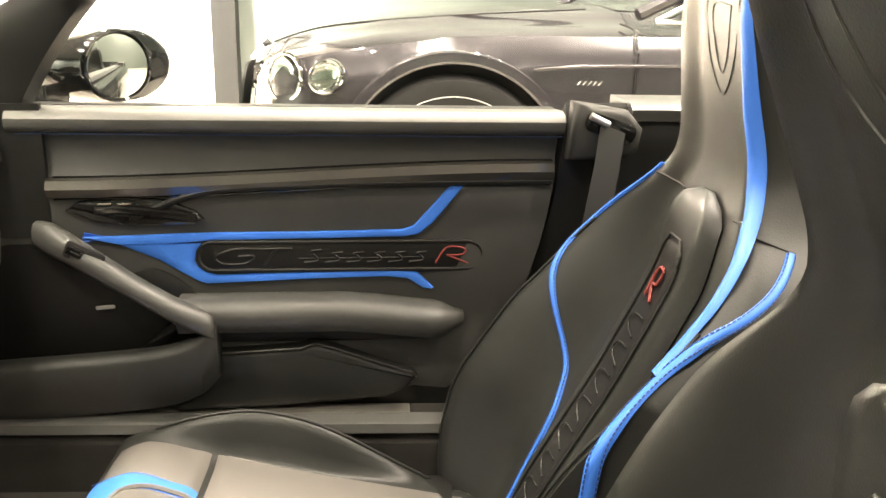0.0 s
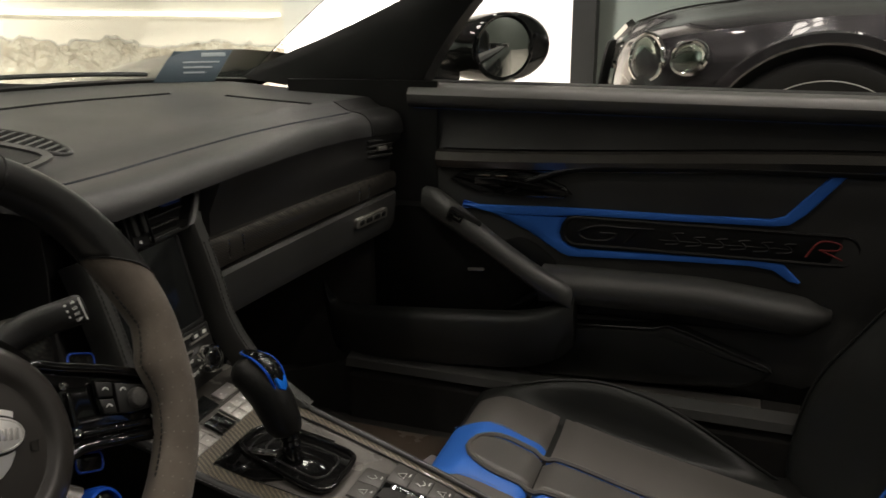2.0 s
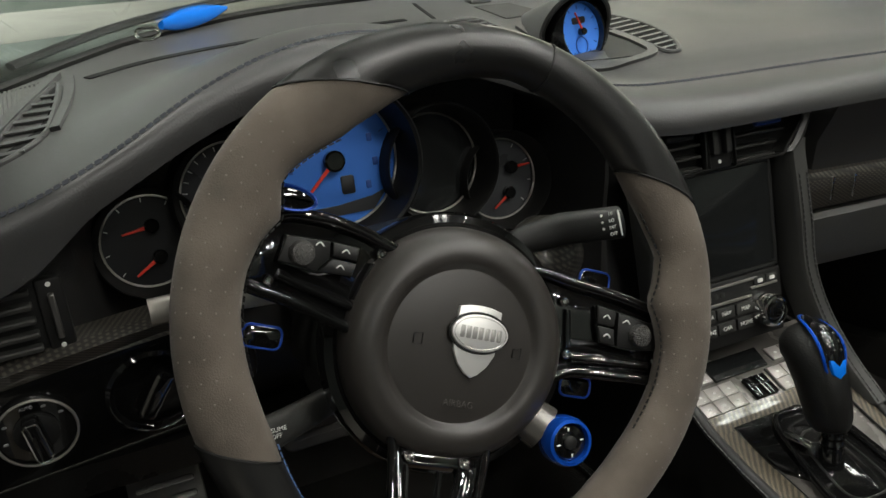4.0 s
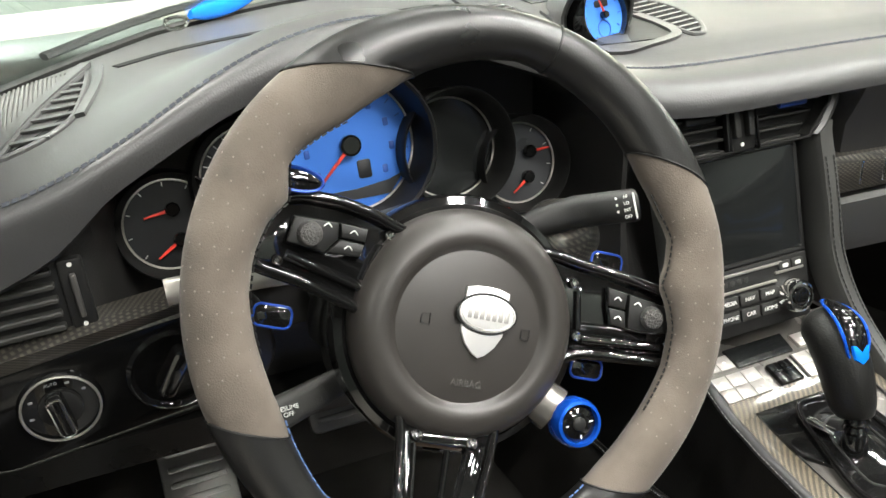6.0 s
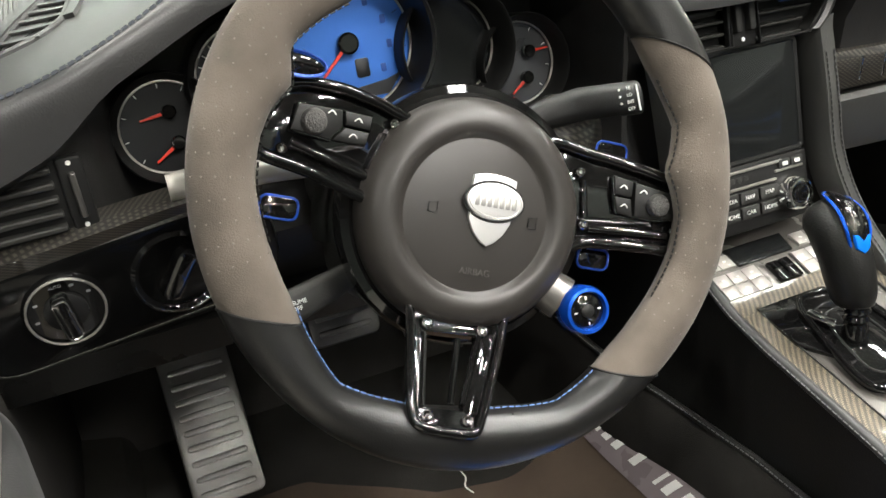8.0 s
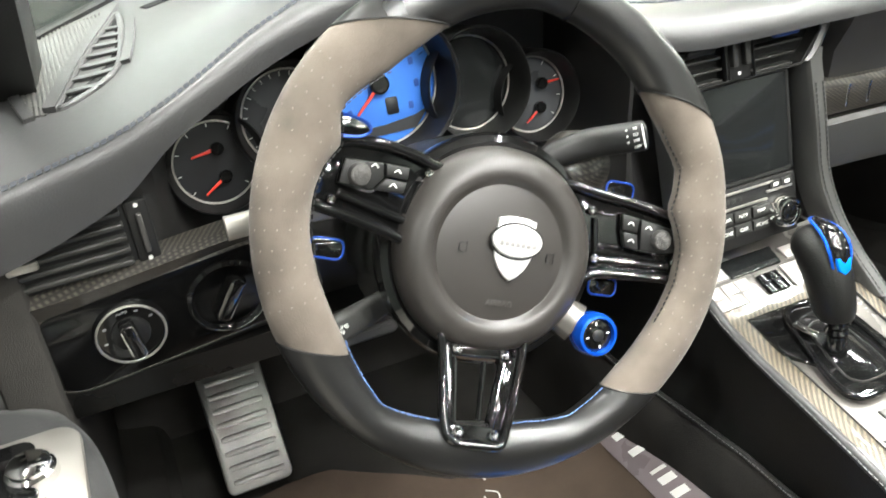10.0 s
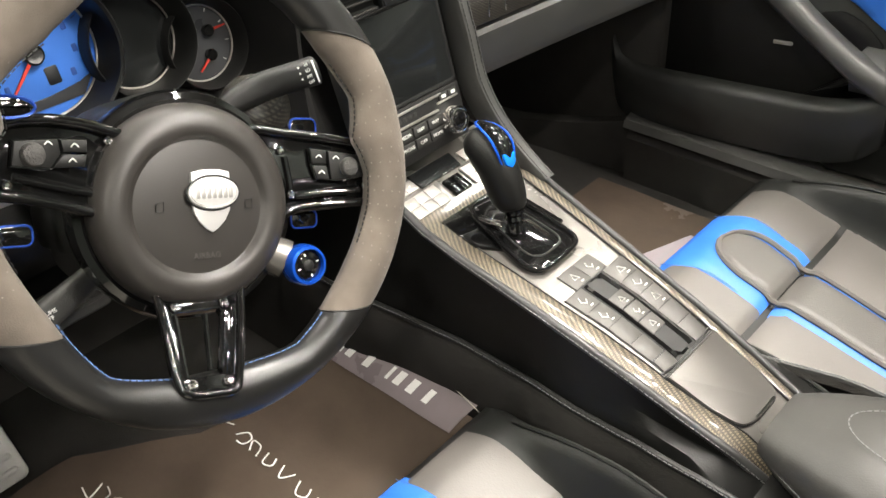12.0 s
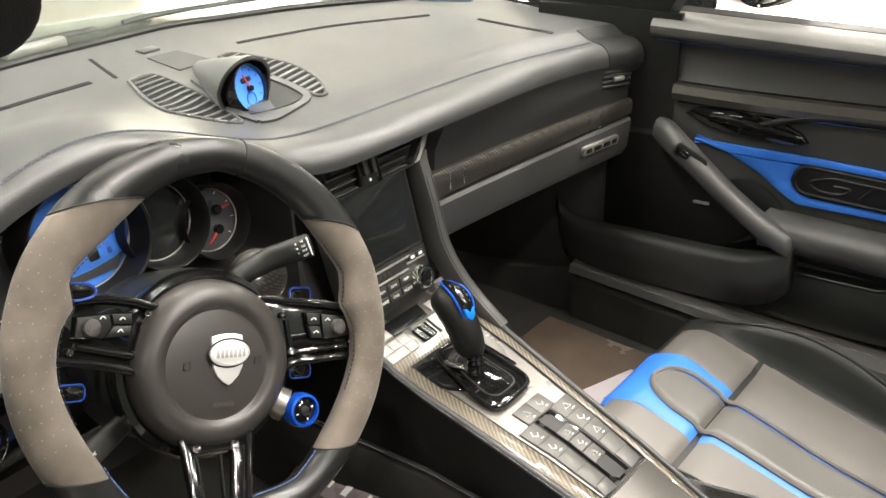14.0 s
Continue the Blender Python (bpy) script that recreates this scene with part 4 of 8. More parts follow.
part("carbon_strip", bm, CARBON_DARK, dashboard, "glossy carbon fibre strip under the vent")
bm = bmesh.new()
pm = frame_at((-0.1165, -0.578, 0.668), (0, 1, 0.1), (0.05, 0, 1))
prism(bm, rounded(0.27, 0.104, 0.045, 8), pm, 0.016, 0.006, -0.015)
part("switch_surround", bm, surface("surround_black", (0.007, 0.0065, 0.006), 0.3, spec=0.3, fine=500, bump=0.2), dashboard, "dark switch surround")
bm = bmesh.new()
prism(bm, rounded(0.235, 0.088, 0.04, 8), pm, 0.018, 0.006, -0.012)
swp = part("switch_panel", bm, surface("panel_black", (0.003, 0.003, 0.003), 0.12, spec=0.22, bump=0, rough_var=0.03), dashboard, "glossy black switch panel")
bm = bmesh.new()
tube(bm, [pm @ Vector((x, y, 0.002)) for x, y in rounded(0.232, 0.084, 0.04, 8)], 0.003, 6, True)
part("panel_rim", bm, CARBON_DARK, swp)
lm = frame_at((-0.1135, -0.611, 0.666), (0, 1, 0.05), (0.05, 0, 1))
bm = bmesh.new()
lathe(bm, lm, [(0.031, -0.004), (0.031, 0.004), (0.029, 0.008), (0.0265, 0.006), (0.0, 0.006)], 40)
sw = part("light_switch", bm, GLOSS_BLACK, dashboard, "rotary headlight switch")
bm = bmesh.new()
tube(bm, [lm @ Vector((0.028 * math.cos(a), 0.028 * math.sin(a), 0.0085)) for a in [2 * math.pi * k / 40 for k in range(40)]], 0.0011, 6, True)
part("chrome_ring", bm, SATIN_METAL, sw)
bm = bmesh.new()
lathe(bm, lm, [(0.016, 0.005), (0.0155, 0.009), (0.013, 0.01), (0, 0.01)], 28)
part("switch_base", bm, SATIN_BLACK, sw)
bm = bmesh.new()
prism(bm, rounded(0.0125, 0.036, 0.004), lm @ Matrix.Rotation(radians(6), 4, "Z"), 0.012, 0.003, 0.011)
part("switch_grip", bm, GLOSS_BLACK, sw)
bm = bmesh.new()
tube(bm, [lm @ Matrix.Rotation(radians(6), 4, "Z") @ Vector((x, y, 0.0225)) for x, y in rounded(0.011, 0.034, 0.004)], 0.0009, 5, True)
part("grip_edge", bm, CHROME, sw)
words("AUTO", lm @ Matrix.Translation((-0.002, 0.0215, 0.0065)), 0.0034, GREY_STITCH, sw)
for a in (150, 30, 65, 190):
    bm = bmesh.new()
    prism(bm, rounded(0.0034, 0.002, 0.0008, 2, cx=0.022 * math.cos(radians(a)), cy=0.0215 * math.sin(radians(a))), lm, 0.0004, 0.0001, 0.006)
    part("switch_symbol", bm, GREY_STITCH, sw)
im = frame_at((-0.1125, -0.526, 0.672), (0, 1, 0.05), (0.05, 0, 1))
bm = bmesh.new()
lathe(bm, im, [(0.036, -0.01), (0.036, 0.004), (0.033, 0.006), (0.03, 0.002), (0.024, 0.0), (0.0, 0.0)], 36)
ign = part("ignition_switch", bm, GLOSS_BLACK, dashboard, "glossy black ignition switch")
bm = bmesh.new()
prism(bm, rounded(0.016, 0.044, 0.006), im @ Matrix.Rotation(radians(-35), 4, "Z"), 0.012, 0.004)
part("ignition_grip", bm, GLOSS_BLACK, ign)
bm = bmesh.new()
tube(bm, [im @ Vector((0.0335 * math.cos(a), 0.0335 * math.sin(a), 0.005)) for a in [math.pi + math.pi * k / 16 for k in range(17)]], 0.001, 5)
part("chrome_arc", bm, CHROME, ign)
bm = bmesh.new()
rings = []
for k in range(13):
    y = -0.74 + 0.5 * k / 12
    rings.append([(-0.14, y, 0.625), (-0.115, y, 0.62), (-0.125, y, 0.585), (-0.2, y, 0.56), (-0.22, y, 0.6)])
loft(bm, rings)
part("knee_panel", bm, surface("black_knee_plastic", (0.006, 0.006, 0.0056), 0.3, spec=0.3, fine=700, bump=0.15, grain="leather"), dashboard, "dark plastic knee panel")

# rounded grey end of the knee panel
bm = bmesh.new()
rings = []
for k in range(9):
    f = k / 8
    y = -0.645 - 0.1 * f
    g = math.sin(math.pi * (0.12 + 0.88 * min(1, f * 2.2)) / 2)
    rings.append([(-0.17 + 0.06 * g * math.cos(a), y, 0.635 + 0.036 * g * math.sin(a)) for a in [2 * math.pi * j / 16 for j in range(16)]])
loft(bm, rings)
part("panel_end", bm, GREY_LEATHER, dashboard, "rounded grey leather panel end", 60)
# ---------------------------------------------------------------- car shell round the cabin


# cabin floor and tunnel
bm = bmesh.new()
box(bm, (-0.75, -0.66, 0.17), (1.5, 0.62, 0.245), 0.01)
cabin_floor = tagged(part("cabin_floor", bm, CARPET), "dark carpeted car floor", "car floor", kind="structure")
bm = bmesh.new()
rows = []
for k in range(13):
    x = -0.62 + 0.14 * k / 12
    rows.append([(x - 0.1 * j / 8 if k == 0 else x - 0.35 * (j / 8) * (1 - k / 12), -0.68 + 1.32 * i / 12, 0.245 + 0.38 * (1 - k / 12)) for j in (0,) for i in range(13)])
sheet(bm, rows, 0.02)
tagged(part("footwell_bulkhead", bm, CARPET), "dark carpeted footwell bulkhead", "bulkhead", kind="structure")
bm = bmesh.new()
sheet(bm, [[(-0.63, -0.7 + 1.38 * i / 10, z) for i in range(11)] for z in (0.2, 0.4, 0.62, 0.84)], 0.02)
tagged(part("firewall", bm, SATIN_BLACK), "dark firewall under the windscreen", "firewall", kind="structure")
for side, y in (("right", 0.6), ("left", -0.64)):
    bm = bmesh.new()
    s = 1 if y > 0 else -1
    prof = [(y - s * 0.02, 0.24), (y - s * 0.02, 0.33), (y, 0.355), (y + s * 0.07, 0.36), (y + s * 0.1, 0.33), (y + s * 0.12, 0.2)]
    loft(bm, [[(x, py, pz) for py, pz in prof] for x in [-0.135 + 0.785 * k / 8 for k in range(9)]])
    sp = thing("door_sill", (0, y, 0.2), "grey plastic door sill with a scuff plate", "door sill")
    part("sill_trim", bm, CARPET, sp, "dark carpeted sill side")
    bm = bmesh.new()
    loft(bm, [[(x, y + s * o, z) for o, z in ((-0.026, 0.352), (-0.021, 0.366), (0.004, 0.374), (0.012, 0.366), (0.0, 0.35))] for x in [-0.14 + 0.79 * k / 10 for k in range(11)]])
    part("sill_strip", bm, DOOR_GREY, sp, "grey sill strip")
    bm = bmesh.new()
    loft(bm, [[(x, y - s * 0.035 * (1 - f), 0.24), (x, y - s * 0.012, 0.24 + 0.1 * f + 0.02), (x, y + s * 0.06, 0.28 + 0.08 * f), (x, y + s * 0.06, 0.24)] for x, f in ((-0.6, 0.0), (-0.4, 0.2), (-0.25, 0.6), (-0.134, 1.0))])
    part("sill_carpet", bm, CARPET, sp)
    bm = bmesh.new()
    box(bm, (-0.1, min(y + s * 0.005, y + s * 0.055), 0.358), (0.58, max(y + s * 0.005, y + s * 0.055), 0.366), 0.003)
    part("scuff_plate", bm, SATIN_METAL if s > 0 else CARBON, sp)
# footwell side walls ahead of the doors
for y0, y1 in ((0.615, 0.66), (-0.72, -0.675)):
    bm = bmesh.new()
    box(bm, (-0.65, y0, 0.2), (-0.1, y1, 0.82), 0.01)
    tagged(part("footwell_side", bm, CARPET), "dark footwell side lining", "side lining", kind="structure")

# cowl, bonnet and front wings outside the windscreen
bm = bmesh.new()
rows = []
for i in range(41):
    y = -0.78 + 1.56 * i / 40 + CX
    xw = float(np.interp(y, [r[0] for r in DASH], [r[1] for r in DASH]))
    a = (y - CX) / 0.78
    row = []
    for k in range(17):
        f = k / 16
        x = xw - 0.02 - (1.25 - 0.35 * a * a) * f
        z = 0.845 - 0.015 * f - 0.22 * f ** 2.2 + 0.075 * abs(a) ** 3 * (1 - 0.4 * f) - 0.03 * (1 - f) ** 6
        row.append((x, y, z))
    rows.append(row)
sheet(bm, rows, 0.02)
own_car = thing("sports_car_body", (-1.0, CX, FLOOR_Z), "glossy black convertible sports car body", "car")
part("bonnet", bm, BODY_BLACK, own_car, "glossy black bonnet and wings", 60)
bm = bmesh.new()
rows = []
for i in range(41):
    y = -0.70 + 1.36 * i / 40
    xw, zw = lerp_table([(r[0], r[1], r[2]) for r in DASH], y)
    rows.append([(xw + 0.012, y, zw + 0.004), (xw - 0.01, y, zw + 0.008), (xw - 0.035, y, zw + 0.002), (xw - 0.09, y, zw - 0.012)])
sheet(bm, rows, 0.006)
part("cowl_panel", bm, SATIN_BLACK, own_car, "black cowl panel", 60)
for ya, yb, x0 in ((0.05, 0.55, -0.02), (-0.58, 0.0, -0.03)):
    bm = bmesh.new()
    pts = []
    for k in range(13):
        y = ya + (yb - ya) * k / 12
        xw, zw = lerp_table([(r[0], r[1], r[2]) for r in DASH], y)
        pts.append((xw - 0.055, y, zw + 0.012 + 0.006 * math.sin(math.pi * k / 12)))
    tube(bm, pts, 0.007, 6, flat=0.6)
    part("wiper_arm", bm, SATIN_BLACK, own_car, "black wiper arm")
bm = bmesh.new()
box(bm, (-0.72, -0.16, 0.872), (-0.69, -0.06, 0.89), 0.005)
part("wiper_cover", bm, SATIN_METAL, own_car)
# outer sides and tail, closing the shell below the sight lines
for s, y in ((1, 0.84), (-1, -0.86)):
    bm = bmesh.new()
    rows = []
    for i in range(25):
        x = -1.5 + 3.2 * i / 24
        if s < 0 and -0.2 < x < 0.85:
            continue
        rows.append([(x, y - s * 0.04, 0.8), (x, y + s * 0.03, 0.68), (x, y + s * 0.045, 0.5), (x, y, 0.22)])
    if s > 0:
        sheet(bm, rows, 0.015)
        part("body_side", bm, BODY_BLACK, own_car)
    else:
        bm.free()
bm = bmesh.new()
rows = []
for i in range(25):
    y = -0.8 + 1.6 * i / 24 + CX
    rows.append([(x, y, z - 0.05 * abs((y - CX) / 0.8) ** 3) for x, z in ((1.22, 0.82), (1.3, 0.9), (1.6, 0.9), (2.1, 0.8), (2.4, 0.6), (2.42, 0.3))])
sheet(bm, rows, 0.015)
part("rear_deck", bm, BODY_BLACK, own_car, "glossy black rear deck", 60)
for x, y in ((-0.95, 0.74), (-0.95, -0.72), (1.5, 0.76), (1.5, -0.74)):
    bm = bmesh.new()
    m = frame_at((x, y, FLOOR_Z + 0.33), (1, 0, 0), (0, 0, 1))
    lathe(bm, m, [(0.2, -0.1), (0.31, -0.11), (0.33, -0.08), (0.33, 0.08), (0.31, 0.11), (0.2, 0.1)], 32)
    wheel = part("wheel", bm, RUBBER, own_car)
    bm = bmesh.new()
    lathe(bm, m, [(0.2, -0.08), (0.2, 0.08), (0.18, 0.06), (0.06, 0.05), (0.0, 0.05)], 24)
    part("rim", bm, SATIN_METAL, wheel)

# windscreen, its frame and header


def screen_point(f, g):
    """f: 0 left to 1 right, g: 0 at the base to 1 at the header."""
    y = -0.645 + 1.29 * f + CX * 0.4
    xw, zw = lerp_table([(r[0], r[1], r[2]) for r in DASH], y)
    hy = CX + (y - CX) * 0.94
    hx = 0.16 - 0.19 * (1 - ((hy - CX) / 0.62) ** 2)
    hz = 1.17 + 0.06 * (1 - ((hy - CX) / 0.62) ** 2)
    return Vector((xw - 0.004, y, zw + 0.006)).lerp(Vector((hx, hy, hz)), g) + Vector((0.0, 0, 0.035 * math.sin(math.pi * g)))


bm = bmesh.new()
sheet(bm, [[screen_point(i / 28, k / 14) for i in range(29)] for k in range(15)], 0.004)
pane = part("windscreen", bm, GLASS)
tagged(pane, "clear curved windscreen glass", "windscreen", kind="structure")
pane.visible_shadow = False
bm = bmesh.new()
tube(bm, [screen_point(i / 28, 1.0) + Vector((0.01, 0, 0.004)) for i in range(29)], 0.032, 10, flat=0.7)
header = tagged(part("windscreen_header", bm, BLACK_LEATHER), "black leather windscreen header", "windscreen frame", kind="structure")
for f, nm in ((0.0, "left"), (1.0, "right")):
    s = 1 if f else -1
    bm = bmesh.new()
    rings = []
    for k in range(15):
        g = k / 14
        p = screen_point(f, g)
        w = 0.065 - 0.012 * g
        rear = 0.08 + (0.2 if s > 0 else 0.02) * (1 - g) ** (2.2 if s > 0 else 3.2) - (0.03 if s < 0 else 0)
        lean = 0.78 * g * (1 - g) if s > 0 else 0.0
        ring = [p + Vector(o) for o in ((-0.012 + lean, 0.0, 0.01), (0.01 + lean, -s * 0.012, 0.0), (0.028 + lean * 0.5 + rear * 0.55, -s * 0.016, -0.018), (0.045 + lean * 0.2 + rear, -s * 0.006, -0.038),
                                        (0.05 + lean * 0.2 + rear, s * 0.03, -0.04), (0.03 + lean * 0.5 + rear * 0.6, s * 0.05, -0.01), (lean, s * 0.045, 0.012))]
        rings.append(ring)
    loft(bm, rings)
    tagged(part("windscreen_pillar", bm, BLACK_LEATHER, sharp=60), "black leather covered windscreen pillar", "pillar", "windscreen pillars", "structure")

# sun visor over the driver's side
bm = bmesh.new()
m = frame_at((0.13, -0.615, 1.148), (0.1, 1, 0.05), (0.3, 0, 1))
prism(bm, rounded(0.3, 0.14, 0.035, 6), m, 0.018, 0.007)
tagged(part("sun_visor", bm, BLACK_LEATHER), "black sun visor under the windscreen header", "sun visor")

# card on the dashboard against the windscreen
bm = bmesh.new()
m = frame_at((-0.385, 0.508, 0.868), (0.89, 0.45, 0.0), (-0.2, 0.4, 0.9))
prism(bm, [(-0.05, 0.0), (0.05, 0.0), (0.082, 0.055), (-0.016, 0.056)], m, 0.002, 0.0006)
sign = tagged(part("info_card", bm, surface("blue_grey_card", (0.05, 0.075, 0.095), 0.4, fine=200, bump=0.05)), "small dark blue card propped on the dashboard", "card")
PALE_PRINT = surface("pale_print", (0.3, 0.34, 0.36), 0.6, bump=0)
for w, h, cx, cy in ((0.04, 0.007, 0.05, 0.047), (0.06, 0.003, 0.03, 0.034), (0.048, 0.003, 0.024, 0.025), (0.036, 0.003, 0.018, 0.016)):
    bm = bmesh.new()
    prism(bm, rounded(w, h, 0.001, 2, cx=cx, cy=cy), m, 0.0006, 0.0002, 0.002)
    part("print_bar", bm, PALE_PRINT, sign)

# made-up blue shape and chrome ring on the cowl in front of the driver
bm = bmesh.new()
rings = []
for k in range(13):
    f = k / 12
    p = Vector((-0.557, -0.415, 0.882)).lerp(Vector((-0.605, -0.328, 0.888)), f)
    r = 0.0125 * math.sin(math.pi * min(0.97, max(0.04, f)) ** 0.8) ** 0.6 + 0.001
    rings.append([p + Vector((0.5 * r * math.cos(a), 0.5 * r * math.cos(a), r * math.sin(a))) for a in [2 * math.pi * j / 14 for j in range(14)]])
loft(bm, rings)
cowl_shape = thing("blue_cowl_shape", (-0.57, -0.37, 0.87), "added glossy blue shape with a chrome ring below the windscreen", "ornament")
part("blue_body", bm, BLUE_LACQUER, cowl_shape)
bm = bmesh.new()
om = frame_at((-0.503, -0.438, 0.881), (0.3, 1, 0), (-0.6, 0, 1))
tube(bm, [om @ Vector((0.0125 * math.cos(a), 0.007 * math.sin(a), 0)) for a in [2 * math.pi * k / 20 for k in range(20)]], 0.0022, 6, True)
part("chrome_ring", bm, CHROME, cowl_shape)

# ---------------------------------------------------------------- passenger door
DM = frame_at((0.0, 0.64, 0.0), (1, 0.045, 0), (0, 0, 1))     # x along the door, y up, z into the cabin
door = thing("passenger_door", (0.35, 0.7, 0.35), "black leather passenger door with blue trim and carbon strip", "car door")


def dp(x, z, inward=0.0):
    return DM @ Vector((x, z, inward))


def door_end(z):
    return float(np.interp(z, [0.33, 0.36, 0.4, 0.47, 0.57, 0.68, 0.75, 0.87], [0.5, 0.6, 0.655, 0.71, 0.768, 0.8, 0.81, 0.82]))


bm = bmesh.new()
zs = [0.335, 0.36, 0.4, 0.44, 0.48, 0.505, 0.53, 0.56, 0.6, 0.65, 0.7, 0.745, 0.76, 0.79, 0.815, 0.84]
off = [-0.03, -0.012, 0.004, 0.006, 0.002, -0.004, -0.004, 0.0, 0.0, 0.0, 0.0, 0.002, -0.008, -0.012, -0.012, -0.006]
rows = []
for z, o in zip(zs, off):
    e = door_end(z)
    rows.append([dp(-0.24 + (e + 0.24) * i / 30, z, o + 0.012 * ease(0.55, 0.75, -0.24 + (e + 0.24) * i / 30) * ease(0.76, 0.6, z)) for i in range(31)])
sheet(bm, rows, 0.03)
part("door_card", bm, surface("door_leather", (0.041, 0.041, 0.0385), 0.46, grain="leather", fine=700, bump=0.25, var=0.2, spec=0.4), door, "black leather door card", 60)


def along_door(name, x0, x1, prof, mat, label="", n=26, shift=None, parent=None):
    bm = bmesh.new()
    rings = []
    for k in range(n + 1):
        x = x0 + (x1 - x0) * k / n
        d = shift(x) if shift else 0.0
        rings.append([dp(x, z + d, i) for z, i in prof])
    loft(bm, rings)
    return part(name, bm, mat, parent or door, label)


# pad in a paler leather than the door: its light is in the colour
along_door("sill_pad", -0.03, 0.822, [(0.823, -0.012), (0.827, 0.006), (0.836, 0.0135), (0.847, 0.014), (0.856, 0.007), (0.861, -0.006), (0.862, -0.02), (0.859, -0.06), (0.825, -0.06)], GREY_LEATHER, "leather door top pad, its paler grey standing for the light on it", shift=lambda x: 0.0005 * x)
DARK_PIPING = surface("dark_blue_piping", (0.012, 0.03, 0.09), 0.5, bump=0.1)
along_door("blue_piping", -0.02, 0.82, [(0.8225, 0.001), (0.8225, 0.004), (0.8242, 0.004), (0.8242, 0.001)], DARK_PIPING)
along_door("window_slot", -0.03, 0.822, [(0.852, -0.07), (0.8595, -0.062), (0.859, -0.1), (0.82, -0.1)], SATIN_BLACK, "black window seal")
along_door("outer_skin", -0.2, 0.86, [(0.853, -0.1), (0.85, -0.14), (0.77, -0.175), (0.6, -0.19), (0.3, -0.165), (0.3, -0.13), (0.6, -0.15), (0.78, -0.13)], BODY_BLACK, "glossy black outer door skin")
cf_shift = lambda x: -0.03 * ease(0.8, 0.0, x)
along_door("carbon_strip", 0.02, 0.808, [(0.754, 0.0), (0.756, 0.012), (0.769, 0.017), (0.782, 0.012), (0.785, -0.006), (0.77, -0.01)], CARBON_DARK, "glossy carbon fibre door strip", shift=cf_shift)
# thin gloss beads added to catch highlights along the strip's edges
for z, i in ((0.7865, 0.003), (0.753, 0.009)):
    bm = bmesh.new()
    tube(bm, [dp(x, z + cf_shift(x), i) for x in [0.03 + 0.775 * k / 30 for k in range(31)]], 0.0018, 6)
    part("strip_highlight_bead", bm, GLOSS_BLACK, door)
# leather welt under the carbon strip
bm = bmesh.new()
tube(bm, smooth_path([dp(0.14, 0.69, 0.004), dp(0.25, 0.733, 0.008), dp(0.4, 0.744, 0.008), dp(0.6, 0.75, 0.008), dp(0.805, 0.752, 0.006)], 30), 0.006, 8)
part("leather_welt", bm, BLACK_LEATHER, door)
# front corner fillet towards the pillar
bm = bmesh.new()
sheet(bm, [[dp(-0.24 + 0.26 * i / 8, z, 0.002 + 0.03 * (1 - i / 8) ** 2) for i in range(9)] for z in (0.66, 0.72, 0.78, 0.84, 0.868)], 0.01)
part("front_fillet", bm, BLACK_LEATHER, door)

# blue leather trim: band above and below the plaque
BLUE_TOP = [  # along the door: x and height of the upper edge, then of the lower
    (0.065, 0.662, 0.066, 0.6605), (0.12, 0.663, 0.12, 0.648), (0.2, 0.666, 0.2, 0.6495), (0.27, 0.668, 0.27, 0.655), (0.42, 0.669, 0.42, 0.657), (0.565, 0.672, 0.57, 0.66),
    (0.583, 0.678, 0.592, 0.664), (0.6, 0.697, 0.614, 0.682), (0.645, 0.748, 0.668, 0.748)]
BLUE_LOW = [
    (0.246, 0.6505, 0.12, 0.648), (0.237, 0.638, 0.15, 0.635), (0.234, 0.622, 0.18, 0.622), (0.239, 0.61, 0.21, 0.603), (0.25, 0.602, 0.235, 0.588), (0.268, 0.597, 0.25, 0.582), (0.42, 0.601, 0.42, 0.589),
    (0.555, 0.604, 0.54, 0.592), (0.59, 0.6, 0.575, 0.588), (0.618, 0.573, 0.598, 0.573)]


def door_bulge(x, z):
    return 0.012 * ease(0.55, 0.75, x) * ease(0.76, 0.6, z)


for pairs in (BLUE_TOP, BLUE_LOW):
    bm = bmesh.new()
    rows = []
    for (x0, z0, x1, z1), nxt in zip(pairs, pairs[1:] + pairs[-1:]):
        for f in ((0, 0.25, 0.5, 0.75) if nxt is not (x0, z0, x1, z1) else (0,)):
            a = [p + (q - p) * f for p, q in zip((x0, z0, x1, z1), nxt)]
            row = []
            for k, lift in ((0, 0.002), (0.12, 0.0065), (0.5, 0.0075), (0.88, 0.0065), (1, 0.002)):
                x, z = a[0] + (a[2] - a[0]) * k, a[1] + (a[3] - a[1]) * k
                row.append(dp(x, z, lift + door_bulge(x, z)))
            rows.append(row)
    sheet(bm, rows[:-3], 0.008, (0, -1, 0))
    part("blue_trim", bm, BLUE_LEATHER, door, "blue leather door trim", 50)
# oval plaque with raised lettering
PM = DM @ Matrix.Translation((0.468, 0.6285, 0))
bm = bmesh.new()
prism(bm, rounded(0.452, 0.044, 0.0215, 8), PM, 0.006, 0.002)
plaque = part("oval_plaque", bm, BLACK_LEATHER, door, "black leather oval plaque")
bm = bmesh.new()
tube(bm, [PM @ Vector((x, y, 0.005)) for x, y in rounded(0.455, 0.047, 0.023, 8)], 0.0035, 8, True)
part("plaque_rim", bm, BLACK_LEATHER, plaque)


def swash(bm, m, keys, r, n=16):
    tube(bm, smooth_path([m @ Vector((x, y, 0.0065)) for x, y in keys], n), r, 6)


